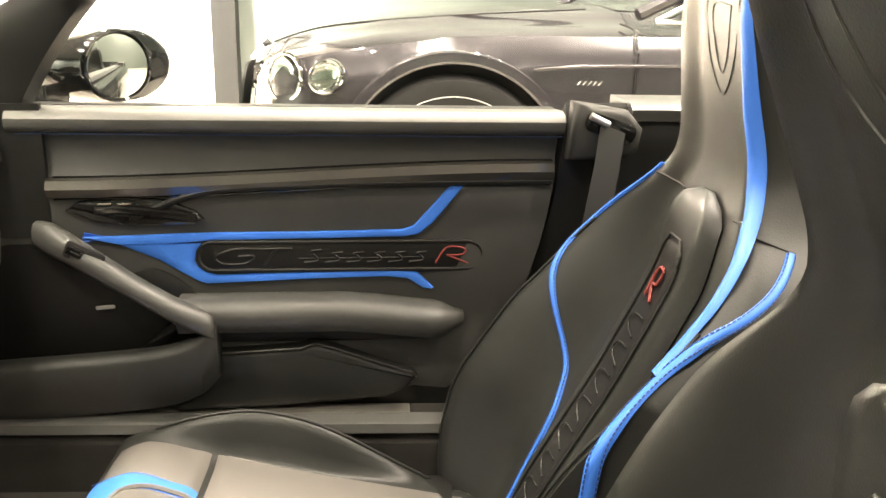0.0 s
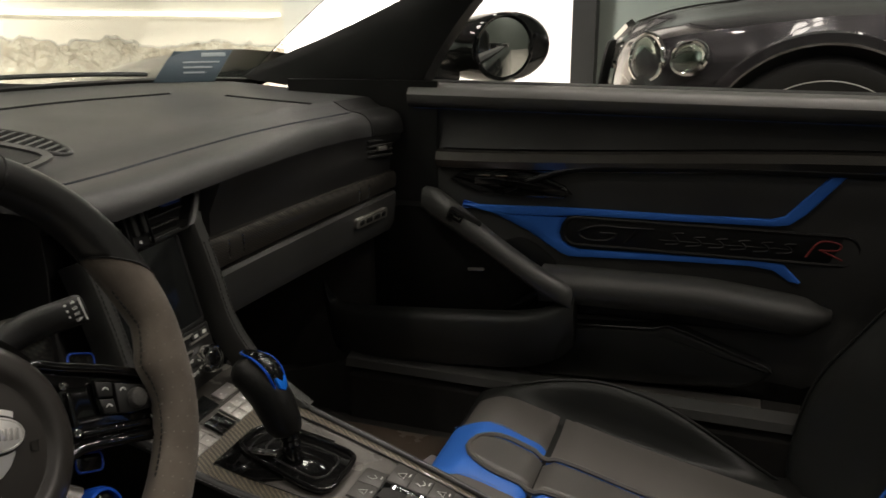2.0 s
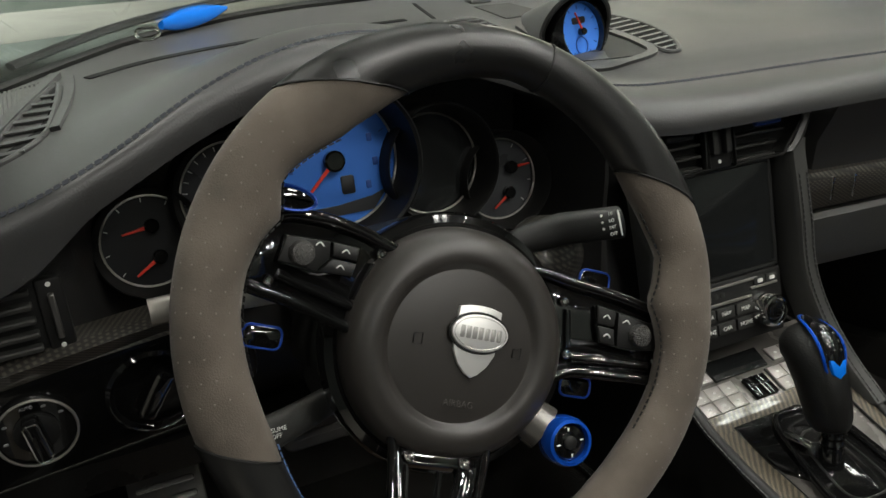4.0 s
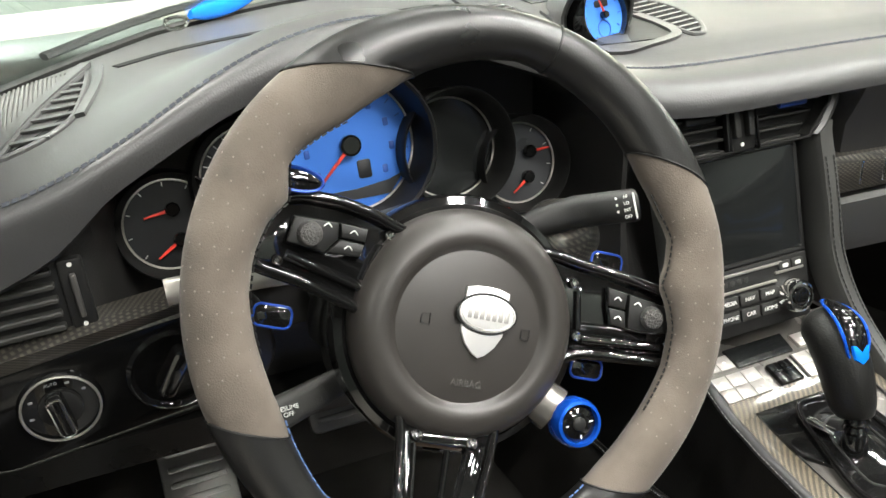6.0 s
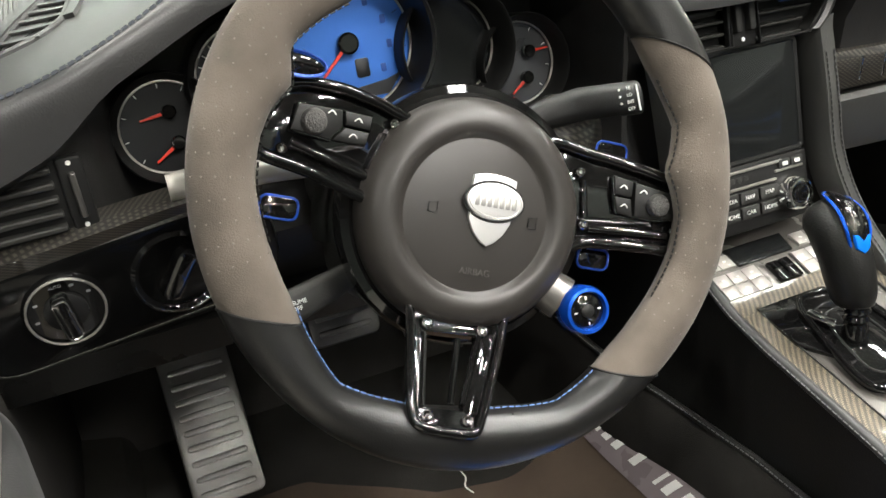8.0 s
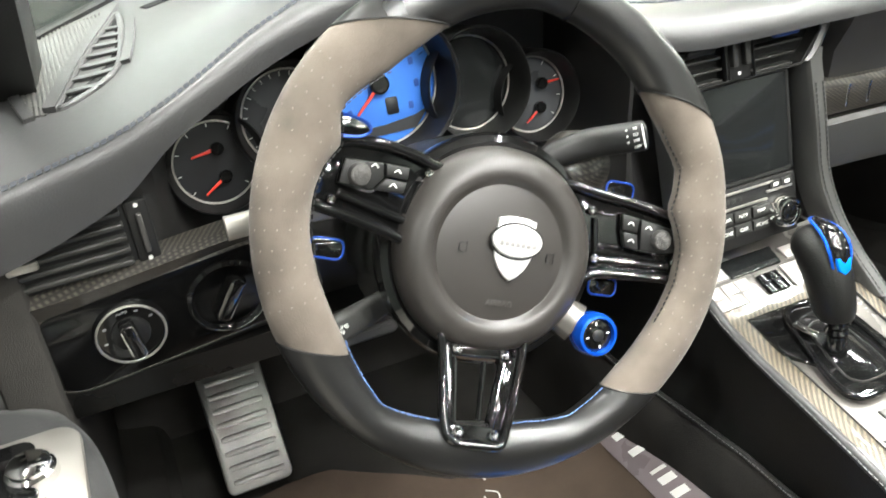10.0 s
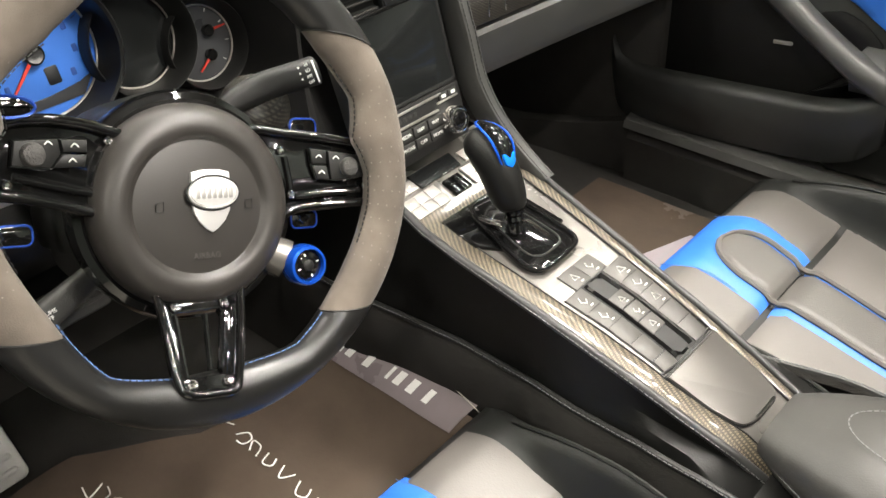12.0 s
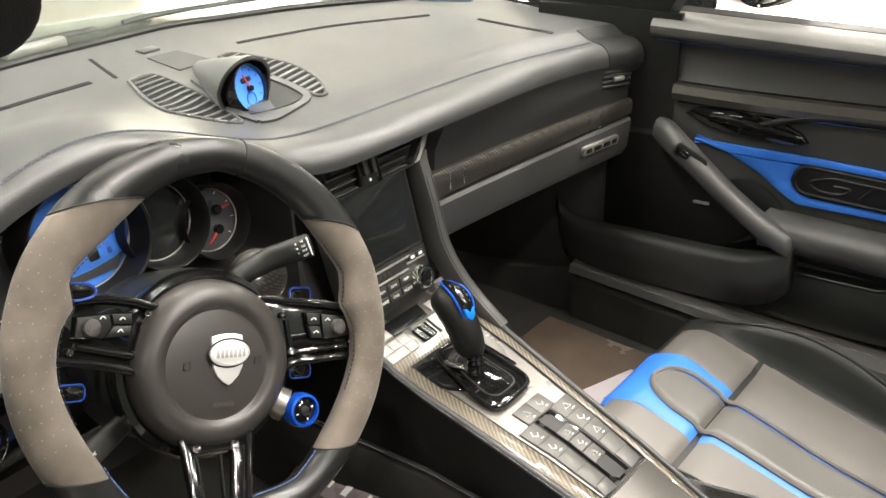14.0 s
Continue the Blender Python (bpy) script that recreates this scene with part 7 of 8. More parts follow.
TOPM = frame_at((0.0455, 0.0205, 0.6345), (0.79, -0.15, -0.6), (0.1, 0.96, -0.22))
bm = bmesh.new()
rings = []
for k in range(9):
    f = k / 8 * 2 - 1
    w = 0.0135 * math.sqrt(max(0.04, 1 - (abs(f) ** 2.4) * 0.97))
    rings.append([TOPM @ Vector((0.033 * f, w * math.cos(a), 0.0005 - 0.016 * f * f + 0.0075 * math.sin(a))) for a in [math.pi * j / 8 for j in range(9)]])
sheet(bm, rings, 0.004)
part("lever_cap", bm, GLOSS_BLACK, selector, "glossy black top cap", 60)
loop = []
for k in range(32):
    a = 2 * math.pi * k / 32
    f = math.cos(a)
    loop.append(TOPM @ Vector((0.034 * f, 0.0148 * math.sin(a), 0.0022 - 0.0165 * f * f)))
bm = bmesh.new()
tube(bm, loop, 0.0015, 6, True)
part("blue_edge", bm, BLUE_METAL, selector, "bright blue edging")
bm = bmesh.new()
prism(bm, [(0.014, -0.0095), (0.026, -0.0075), (0.031, 0.0), (0.026, 0.0075), (0.014, 0.0095)], TOPM @ Matrix.Translation((0, 0, -0.004)) @ Matrix.Rotation(radians(24), 4, "Y"), 0.005, 0.0015, 0.008)
part("blue_button", bm, BLUE_LACQUER, selector, "blue release button")
bm = bmesh.new()
for k in range(4):
    for s in (-1, 1):
        lathe(bm, TOPM @ Matrix.Translation((-0.014 + 0.008 * k, s * 0.004, 0.0072 - 0.016 * ((-0.014 + 0.008 * k) / 0.033) ** 2)), [(0.0014, 0), (0.0012, 0.0008), (0, 0.001)], 8)
part("position_marks", bm, CHROME, selector)

# switch field and lid behind the lever
def slant(v0, v1, x):
    return v0 + (v1 - v0) * (x - 0.17) / 0.12


bm = bmesh.new()
sheet(bm, [[cons_y(x, slant(-0.0235, -0.0145, x) + (slant(0.0835, 0.0705, x) - slant(-0.0235, -0.0145, x)) * i / 8, 0.0002) for i in range(9)] for x in [0.17 + 0.121 * k / 14 for k in range(15)]], 0.002)
part("key_bed", bm, SATIN_BLACK, console)
bm = bmesh.new()
sheet(bm, [[cons_y(x, -0.0015 + 0.057 * i / 6, 0.0002) for i in range(7)] for x in (0.143, 0.15, 0.16, 0.17)], 0.002)
part("key_bed", bm, SATIN_BLACK, console)
for k in range(2):
    y = -0.001 + 0.0282 * k
    field_key(0.1438, 0.1695, (y, y), (y + 0.0276, y + 0.0276), KEY_GREY, console, 1 + k)
for k in range(4):
    x0, x1 = 0.1708 + 0.0262 * k, 0.1708 + 0.0262 * k + 0.0257
    field_key(x0, x1, (slant(-0.0225, -0.0135, x0), slant(-0.0225, -0.0135, x1)), (slant(0.0055, 0.0085, x0), slant(0.0055, 0.0085, x1)), KEY_GREY, console, 2 if k < 2 else 0)
for k in range(5):
    x0, x1 = 0.1708 + 0.024 * k, 0.1708 + 0.024 * k + 0.0235
    field_key(x0, x1, (slant(0.0455, 0.0475, x0), slant(0.0455, 0.0475, x1)), (slant(0.0828, 0.0698, x0), slant(0.0828, 0.0698, x1)), KEY_GREY, console, (1, 2, 1, 0, 0)[k])
x0 = 0.276
field_key(x0, 0.291, (slant(-0.014, -0.0135, x0), -0.0135), (0.0095, 0.0095), KEY_GREY, console)
# sunk black tray with its own small switches
bm = bmesh.new()
sheet(bm, [[cons_y(x, slant(0.009, 0.0115, x) + 0.0325 * i / 6, (0.0016, 0.0005, -0.011, -0.012, -0.011, 0.0005, 0.0016)[i] if 0.176 < x < 0.284 else 0.0012) for i in range(7)] for x in [0.172 + 0.116 * k / 18 for k in range(19)]], 0.003)
tray = part("switch_tray", bm, GLOSS_BLACK, console, "glossy black switch tray")
for k in range(3):
    x0 = 0.2 + 0.0195 * k
    field_key(x0, x0 + 0.018, (slant(0.0135, 0.016, x0),) * 2, (slant(0.0375, 0.04, x0),) * 2, KEY_GREY, tray, 1 + k % 2, 0.002)
LID = frame_at(cons_y(0.339, 0.013), cons_y(0.382, 0) - cons_y(0.296, 0), (0, 1, 0))
lid_shape = rounded_off([(-0.05, -0.032), (-0.047, -0.0314), (0.0, -0.0225), (0.028, -0.0125), (0.037, -0.005), (0.0425, 0.012), (0.043, 0.05), (0.038, 0.059), (0.03, 0.063), (-0.047, 0.0606), (-0.05, 0.0605), (-0.05, 0.0575), (-0.05, -0.029)], 3)
bm = bmesh.new()
prism(bm, lid_shape, LID, 0.0065, 0.0022, -0.002)
lid = part("console_lid", bm, surface("lid_grey", (0.1, 0.094, 0.086), 0.36, metal=0.35, bump=0.04, fine=1200, var=0.04, rough_var=0.03), console, "silver grey ashtray lid", 40)
bm = bmesh.new()
tube(bm, [LID @ Vector(p) for p in ((0.0395, 0.012, 0.0046), (0.0402, 0.03, 0.0046), (0.04, 0.05, 0.0046))], 0.0014, 8)
part("lid_lip", bm, CHROME, console)
bm = bmesh.new()
tube(bm, [LID @ Vector((x, y, 0.001)) for x, y in lid_shape], 0.0016, 6, True)
part("lid_gap", bm, SATIN_BLACK, console)
bm = bmesh.new()
tube(bm, [cons_y(0.2895 + 0.004 * math.sin(math.pi * k / 10), -0.02 + 0.094 * k / 10, 0.0008) for k in range(11)], 0.0016, 6)
part("lid_seam", bm, SATIN_BLACK, console)

# armrest box
arm = thing("console_armrest", (0.6, 0.02, 0.3), "near-black leather centre armrest with oval stitching", "armrest")
bm = bmesh.new()
rings = []
for k in range(25):
    f = k / 24
    x = 0.402 + 0.46 * f
    w = 0.082 * min(1.0, (0.25 + 3.6 * f) ** 0.5) * (1 - 0.05 * f)
    h = 0.043 * min(1.0, (0.12 + 4.2 * f) ** 0.5)
    zc = 0.452 + 0.012 * f
    cy = 0.008 + 0.01 * f
    rings.append([(x, cy + w * (abs(math.cos(a)) ** 0.6) * (1 if math.cos(a) > 0 else -1), zc + h * (abs(math.sin(a)) ** 0.7) * (1 if math.sin(a) > 0 else -1)) for a in [2 * math.pi * j / 28 for j in range(28)]])
loft(bm, rings)
part("arm_pad", bm, ARM_LEATHER, arm, "dark leather pad", 60)
oval = [(0.62 + 0.16 * math.cos(t), 0.014 + 0.05 * math.sin(t)) for t in [2 * math.pi * k / 60 for k in range(61)]]
stitches("oval_stitching", [(x, y, 0.4985 + 0.012 * (x - 0.402) / 0.46 - 0.35 * (y - 0.014) ** 2 - 0.006 * ease(0.52, 0.45, x)) for x, y in oval], arm, GREY_STITCH)
stitches("side_stitching", [(0.41 + 0.4 * k / 30, 0.008 - 0.082 * min(1.0, (0.28 + 3.1 * k / 30) ** 0.5) - 0.0005, 0.447) for k in range(31)], arm, GREY_STITCH)
bm = bmesh.new()
rings = []
for k in range(9):
    x = 0.42 + 0.5 * k / 8
    rings.append([(x, -0.062, 0.24), (x, -0.066, 0.425), (x, 0.084, 0.425), (x, 0.088, 0.24)])
loft(bm, rings)
part("arm_base", bm, BLACK_LEATHER, arm)
# ---------------------------------------------------------------- seats


def build_seat(name, cy, x0, back_shift, upright, label, out):
    """A sports seat facing the windscreen. cy: its middle line; x0: the cushion's front; back_shift moves the backrest,
    upright turns it forward; out: +1 where its outer side is towards +y."""
    seat = thing(name, (x0 + 0.28, cy, 0.245), label, "car seat", "front seats")

    SIDE = [(0.0, 0.0), (0.07, 0.0), (0.13, 0.01), (0.22, 0.044), (0.3, 0.062), (0.38, 0.072), (0.5, 0.07), (0.6, 0.055), (0.76, 0.016), (0.9, -0.018), (1.0, -0.03)]

    def cush(u, v):
        """Cushion top. u: -1 to 1 across, v: 0 at the front to 1 at the back."""
        a = abs(u)
        y = cy + (0.262 * u if a < 0.66 else math.copysign(0.173 + 0.14 * (a - 0.66), u))
        x = x0 + 0.56 * v
        roll = 0.012 * math.exp(-((v - 0.12) / 0.1) ** 2) - 0.1 * max(0, 0.1 - v) ** 1.5 * 20 * 0.35
        base = 0.372 - 0.085 * v + roll
        groove = -0.009 * math.exp(-((v - 0.27) / 0.018) ** 2)
        bol = soft_table(SIDE, v, 0.04)[0] * ease(0.66, 0.86, a) - 0.075 * ease(0.9, 1.0, a) ** 2 * ease(0.02, 0.3, v)
        dip = -0.012 * (1 - a * a) * ease(0.3, 0.6, v)
        return Vector((x, y, base + groove * (1 - ease(0.6, 0.75, a)) + bol + dip))

    # body of the cushion
    bm = bmesh.new()
    rows = []
    for k in range(41):
        v = k / 40
        top = [cush(-1 + 2 * i / 40, v) for i in range(41)]
        z = 0.27
        rows.append([Vector((top[0].x, top[0].y, z))] + top + [Vector((top[-1].x, top[-1].y, z))])
    first = [Vector((p.x - 0.006, p.y, min(p.z, 0.3))) for p in rows[0]]
    sheet(bm, [[Vector((p.x + 0.01, p.y, 0.268)) for p in rows[0]], first] + rows, 0.006)
    cushion = part("cushion", bm, SEAT_LEATHER, seat, "black leather seat cushion with bolsters", 70)

    def pad(nm, outline, mat, up, parent, lbl="", fn=cush, thick=0.008, n=22):
        """A panel that follows a seat surface; outline: rows of (v, u left, u right)."""
        bm = bmesh.new()
        rows = []
        vs = [r[0] for r in outline]
        for k in range(n + 1):
            v = vs[0] + (vs[-1] - vs[0]) * k / n
            l, r = lerp_table(outline, v)
            m = 10
            edge = 0.55 if k in (0, n) else 1.0
            rows.append([fn(l + (r - l) * i / m, v) + (Vector((0, 0, 1)) if fn is cush else Vector((-0.92, 0, 0.38))) * up * (edge if 0 < i < m else 0.15) for i in range(m + 1)])
        sheet(bm, rows, thick, (0, 0, 1) if fn is cush else (-0.92, 0, 0.38))
        return part(nm, bm, mat, parent, lbl, 70)

    pad("seat_panel", [(0.02, -0.66, 0.66), (0.262, -0.69, 0.69)], SEAT_GREY, 0.006, cushion, "grey leather front roll")
    pad("seat_panel", [(0.278, -0.69, 0.69), (0.95, -0.6, 0.6)], SEAT_GREY, 0.005, cushion, "grey leather seat panel")
    pad("blue_insert", [(0.0, -0.33, 0.33), (0.12, -0.33, 0.33), (0.262, -0.315, 0.315)], BLUE_LEATHER, 0.009, cushion, "blue leather insert")
    pad("blue_insert", [(0.274, -0.245, 0.245), (0.6, -0.22, 0.22), (0.95, -0.205, 0.205)], BLUE_LEATHER, 0.0082, cushion, "blue leather insert")
    tongue = [(0.085, -0.02, 0.02)]
    for k in range(1, 9):
        a = math.sqrt(1 - (1 - k / 8) ** 2)
        tongue.append((0.085 + 0.1 * k / 8, -0.175 * a, 0.175 * a))
    pad("tongue_panel", tongue + [(0.2665, -0.168, 0.168)], SEAT_GREY_SHADED, 0.0115, cushion, "grey leather tongue panel", n=30)
    pad("tongue_panel", [(0.2695, -0.168, 0.168), (0.6, -0.15, 0.15), (0.95, -0.14, 0.14)], SEAT_GREY_SHADED, 0.0105, cushion, "grey leather tongue panel")
    rim = [cush(u, v) + Vector((0, 0, 0.0105)) for v, u, _ in tongue[::-1]] + [cush(u, v) + Vector((0, 0, 0.0105)) for v, _, u in tongue]
    left = [cush(lerp_table([(0.185, 0.175), (0.262, 0.168), (0.6, 0.15), (0.95, 0.14)], v)[0] * s, v) + Vector((0, 0, 0.0105)) for s in (1,) for v in [0.185 + 0.76 * k / 40 for k in range(41)]]
    right = [cush(-lerp_table([(0.185, 0.175), (0.262, 0.168), (0.6, 0.15), (0.95, 0.14)], v)[0], v) + Vector((0, 0, 0.0105)) for v in [0.185 + 0.76 * k / 40 for k in range(41)]]
    for line in (rim, left, right):
        bm = bmesh.new()
        tube(bm, line, 0.0042, 6)
        part("piping", bm, SEAT_GREY, cushion, "grey leather piping")
    for line in ([(-0.3, 0.0), (-0.3, 0.12), (-0.27, 0.262)], [(0.3, 0.0), (0.3, 0.12), (0.27, 0.262)]):
        pts = smooth_path([cush(u * 0.95, v) + Vector((0, 0, 0.009)) for u, v in line], 20)
        stitches("stitching", pts, cushion, BLUE_STITCH)
    for s in (-1, 1):
        bm = bmesh.new()
        tube(bm, [cush(s * 0.875, v) + Vector((0, 0, 0.002)) for v in [0.1 + 0.88 * k / 30 for k in range(31)]], 0.0026, 6)
        part("piping", bm, SEAT_LEATHER, cushion)
    # seat base and rails
    bm = bmesh.new()
    box(bm, (x0 + 0.06, cy - 0.22, 0.25), (x0 + 0.52, cy + 0.22, 0.29), 0.01)
    part("seat_base", bm, SATIN_BLACK, seat)
    for s in (-1, 1):
        bm = bmesh.new()
        box(bm, (x0 + 0.02, cy + s * 0.18 - 0.015, 0.243), (x0 + 0.6, cy + s * 0.18 + 0.015, 0.262), 0.004)
        part("seat_rail", bm, SATIN_METAL, seat)
    # backrest: profile of the front surface, in metres above the hinge
    PROF = [(-0.08, 0.648, 0.235), (0.0, 0.672, 0.3), (0.12, 0.716, 0.4), (0.3, 0.804, 0.56), (0.45, 0.864, 0.69), (0.53, 0.893, 0.765), (0.58, 0.912, 0.815), (0.63, 0.918, 0.855), (0.7, 0.91, 0.915), (0.77, 0.9, 0.985), (0.83, 0.893, 1.042), (0.9, 0.905, 1.105), (0.94, 0.93, 1.125)]
    HALF = [(-0.08, 0.25), (0.0, 0.27), (0.12, 0.285), (0.3, 0.283), (0.4, 0.281), (0.46, 0.272), (0.51, 0.25), (0.55, 0.205), (0.59, 0.155), (0.64, 0.138), (0.74, 0.132), (0.82, 0.127), (0.88, 0.115), (0.94, 0.07)]
    BOL = [(-0.08, 0.06), (0.0, 0.09), (0.12, 0.112), (0.28, 0.1), (0.42, 0.06), (0.5, 0.035), (0.56, 0.018), (0.65, 0.014), (0.94, 0.008)]
    hinge = Vector((0.705, 0, 0.3))
    turn = Matrix.Rotation(radians(-upright), 3, "Y")

    def back(u, s, rear=0.0):
        x, z = soft_table(PROF, s)
        x1, z1 = soft_table(PROF, min(0.94, s + 0.02))
        x2, z2 = soft_table(PROF, max(-0.08, s - 0.02))
        t = Vector((x1 - x2, 0, z1 - z2)).normalized()
        n = Vector((-t.z, 0, t.x))                      # towards the front
        a = abs(u)
        h = soft_table(HALF, s)[0]
        b = soft_table(BOL, s)[0]
        fwd = b * ease(0.5, 0.86, a) - (b + 0.05) * ease(0.88, 1.0, a) ** 2 - 0.01 * (1 - ease(0.3, 0.6, a)) * ease(0.55, 0.45, s)
        p = Vector((x, 0, z)) + n * (fwd if not rear else -rear * (1 - 0.35 * a * a))
        p = turn @ (p - hinge) + hinge
        return Vector((p.x + back_shift, cy + h * u * (1.0 if not rear else 0.985), p.z))

    bm = bmesh.new()
    rings = []
    for k in range(73):
        s = -0.07 + 1.01 * k / 72
        front = [back(-1 + 2 * i / 36, s) for i in range(37)]
        rear = [back(1 - 2 * i / 18, s, 0.1 - 0.05 * ease(0.5, 0.94, s)) for i in range(19)]
        rings.append(front + rear)
    loft(bm, rings)
    rest = part("backrest", bm, SEAT_LEATHER, seat, "black leather backrest with integrated headrest", 70)

    def bpad(nm, outline, mat, up, lbl="", n=26, thick=0.006):
        return pad(nm, outline, mat, up, rest, lbl, back, thick, n)

    tongue2 = [(0.06, -0.24, 0.24), (0.3, -0.26, 0.26), (0.44, -0.28, 0.28), (0.5, -0.32, 0.32), (0.535, -0.34, 0.34)]
    for k in range(1, 8):
        a = math.cos(math.pi / 2 * k / 8)
        tongue2.append((0.535 + 0.045 * math.sin(math.pi / 2 * k / 8), -0.36 * a, 0.36 * a))
    bpad("centre_panel", tongue2, SEAT_LEATHER, 0.02, "black leather centre panel", 34, 0.016)
    strip = [(0.04, -0.13, 0.13), (0.3, -0.135, 0.135), (0.47, -0.14, 0.14), (0.5, -0.12, 0.12), (0.515, -0.05, 0.05)]
    bpad("embossed_panel", strip, SATIN_BLACK, 0.0225, "embossed dark leather strip", 30)
    bm = bmesh.new()
    tube(bm, [back(-lerp_table(strip, v)[1], v) + Vector((-0.92, 0, 0.38)) * 0.0225 for v in [0.05 + 0.46 * k / 30 for k in range(31)]] + [back(lerp_table(strip, v)[1], v) + Vector((-0.92, 0, 0.38)) * 0.0225 for v in [0.51 - 0.46 * k / 30 for k in range(31)]], 0.002, 6)
    part("strip_edge", bm, SEAT_LEATHER, rest)
    for k in range(7):                           # raised lettering that runs up the strip
        s = 0.1 + 0.045 * k
        bm = bmesh.new()
        pts = [(-0.06, s), (0.06, s + 0.01), (0.04, s + 0.026), (-0.07, s + 0.03)]
        tube(bm, smooth_path([back(u, v) + Vector((-0.92, 0, 0.38)) * 0.025 for u, v in pts], 10), 0.0011, 6)
        part("raised_letter", bm, SEAT_LEATHER, rest)
    bm = bmesh.new()
    tube(bm, smooth_path([back(u, v) + Vector((-0.92, 0, 0.38)) * 0.0255 for u, v in ((0.045, 0.425), (0.04, 0.462), (-0.03, 0.466), (-0.025, 0.446), (0.03, 0.442), (-0.045, 0.422))], 18), 0.0022, 6)
    part("raised_initial", bm, RED_STITCH, rest, "red embroidered initial")
    # blue stripes: bolster edges and headrest bands
    for s in ((-1, 1) if out > 0 else (-1,)):
        inner_low = [(0.02, 0.35, 0.0065), (0.1, 0.35, 0.0065), (0.16, 0.37, 0.0065), (0.21, 0.44, 0.0065), (0.25, 0.55, 0.0065)]
        ridge = [(0.29, 0.66, 0.0065), (0.34, 0.76, 0.0065), (0.38, 0.85, 0.0065), (0.42, 0.885, 0.0065), (0.47, 0.89, 0.006), (0.52, 0.875, 0.006), (0.56, 0.88, 0.0055), (0.58, 0.9, 0.004)]
        near_ridge = [(0.16, 0.945, 0.009), (0.22, 0.94, 0.009), (0.27, 0.93, 0.009), (0.31, 0.905, 0.009), (0.35, 0.87, 0.009), (0.39, 0.855, 0.0085), (0.42, 0.87, 0.0082), (0.46, 0.915, 0.0075), (0.49, 0.94, 0.0065), (0.52, 0.953, 0.006), (0.56, 0.968, 0.0045)]
        head = [(0.398, 0.835, 0.005), (0.44, 0.8, 0.006), (0.51, 0.85, 0.0065), (0.55, 0.89, 0.007), (0.6, 0.915, 0.0075), (0.65, 0.915, 0.008), (0.7, 0.9, 0.0085), (0.74, 0.875, 0.0085), (0.83, 0.83, 0.0085), (0.9, 0.8, 0.0085)]
        for pts, wide in (((inner_low + ridge, 150),) if s > 0 else ((near_ridge, 90), (head, 110))):
            bm = bmesh.new()
            rows, lifts = [], []
            for k in range(wide + 1):
                v = pts[0][0] + (pts[-1][0] - pts[0][0]) * k / wide
                u, w = soft_table(pts, v)
                across = (back(s * (u + 0.01), v) - back(s * (u - 0.01), v)) / 0.02
                along = back(s * u, v + 0.01) - back(s * u, v - 0.01)
                out_n = across.cross(along).normalized()
                out_n *= 1 if out_n.dot(Vector((-0.9, 0.5 * s, 0.35))) > 0 else -1
                lifts.append(out_n)
                line = {0.0: back(s * u, v)}
                for d in (-1, 1):                # walk across the leather until the half width is used up
                    q, p0, gone = u, back(s * u, v), 0.0
                    marks = [0.8 * w, w]
                    while marks and 0.0 < q < 0.995:
                        q += d * 0.006
                        p1 = back(s * q, v)
                        step = (p1 - p0).length
                        while marks and gone + step >= marks[0]:
                            line[d * marks[0] / w] = p0.lerp(p1, (marks[0] - gone) / step)
                            marks.pop(0)
                        gone, p0 = gone + step, p1
                    for m in marks:
                        line[d * m / w] = p0
                rows.append([p + out_n * (0.0005 if abs(o) > 0.9 else 0.0035 if abs(o) > 0.1 else 0.0045) for o, p in sorted(line.items())])
            sheet(bm, rows, 0.004)
            part("blue_band", bm, BLUE_LEATHER, rest, "blue leather stripe", 70)
            for o in (1, 3):
                stitches("band_stitching", [r[o] + n * 0.0006 for r, n in zip(rows, lifts)], rest, NAVY_STITCH, 0.006, 0.004, 0.0008)
        bm = bmesh.new()
        tube(bm, [back(s * (0.86 + 0.1 * ease(0.5, 0.6, v)), v) + Vector((-0.9, 0, 0.35)) * 0.002 for v in [0.02 + 0.44 * k / 30 for k in range(31)]], 0.002, 6)
        part("seam_welt", bm, SEAT_LEATHER, rest)
        bm = bmesh.new()
        tube(bm, [back(s * (0.45 + 0.52 * k / 16), 0.565 - 0.012 * (k / 16 - 0.5) ** 2) + Vector((-0.9, 0, 0.35)) * 0.001 for k in range(17)], 0.0016, 6)
        part("shoulder_seam", bm, SATIN_BLACK, rest)
    # crest pressed into the headrest
    cw = 1.0 if out > 0 else 1.45
    bm = bmesh.new()
    for pts in (((-0.4, 0.83), (-0.35, 0.85), (0.35, 0.85), (0.4, 0.83), (0.3, 0.76), (0.0, 0.715), (-0.3, 0.76), (-0.4, 0.83)), ((-0.22, 0.82), (0.22, 0.82), (0.15, 0.77), (0.0, 0.74), (-0.15, 0.77), (-0.22, 0.82))):
        tube(bm, smooth_path([back(u * cw, v) + Vector((-0.92, 0, 0.38)) * 0.0006 for u, v in pts], 30), 0.0009 * cw, 6)
    part("pressed_crest", bm, SEAT_LEATHER, rest)
    return seat


build_seat("car_seat", 0.335, 0.128, 0.035, 0.0, "black and grey leather sports seat with blue stripes", 1)
build_seat("car_seat", -0.31, 0.112, 0.078, 17.0, "sports seat in black and grey leather behind the steering wheel", -1)

# low trim beside the passenger seat, under the door opening
bm = bmesh.new()
sheet(bm, [[(x, y, z) for x in (0.5, 0.7, 0.9, 1.1)] for y, z in ((0.672, 0.12), (0.668, 0.3), (0.662, 0.42), (0.666, 0.5))], 0.01, (0, -1, 0))
tagged(part("side_trim", bm, BLACK_LEATHER), "black trim along the door sill", "trim", kind="structure")

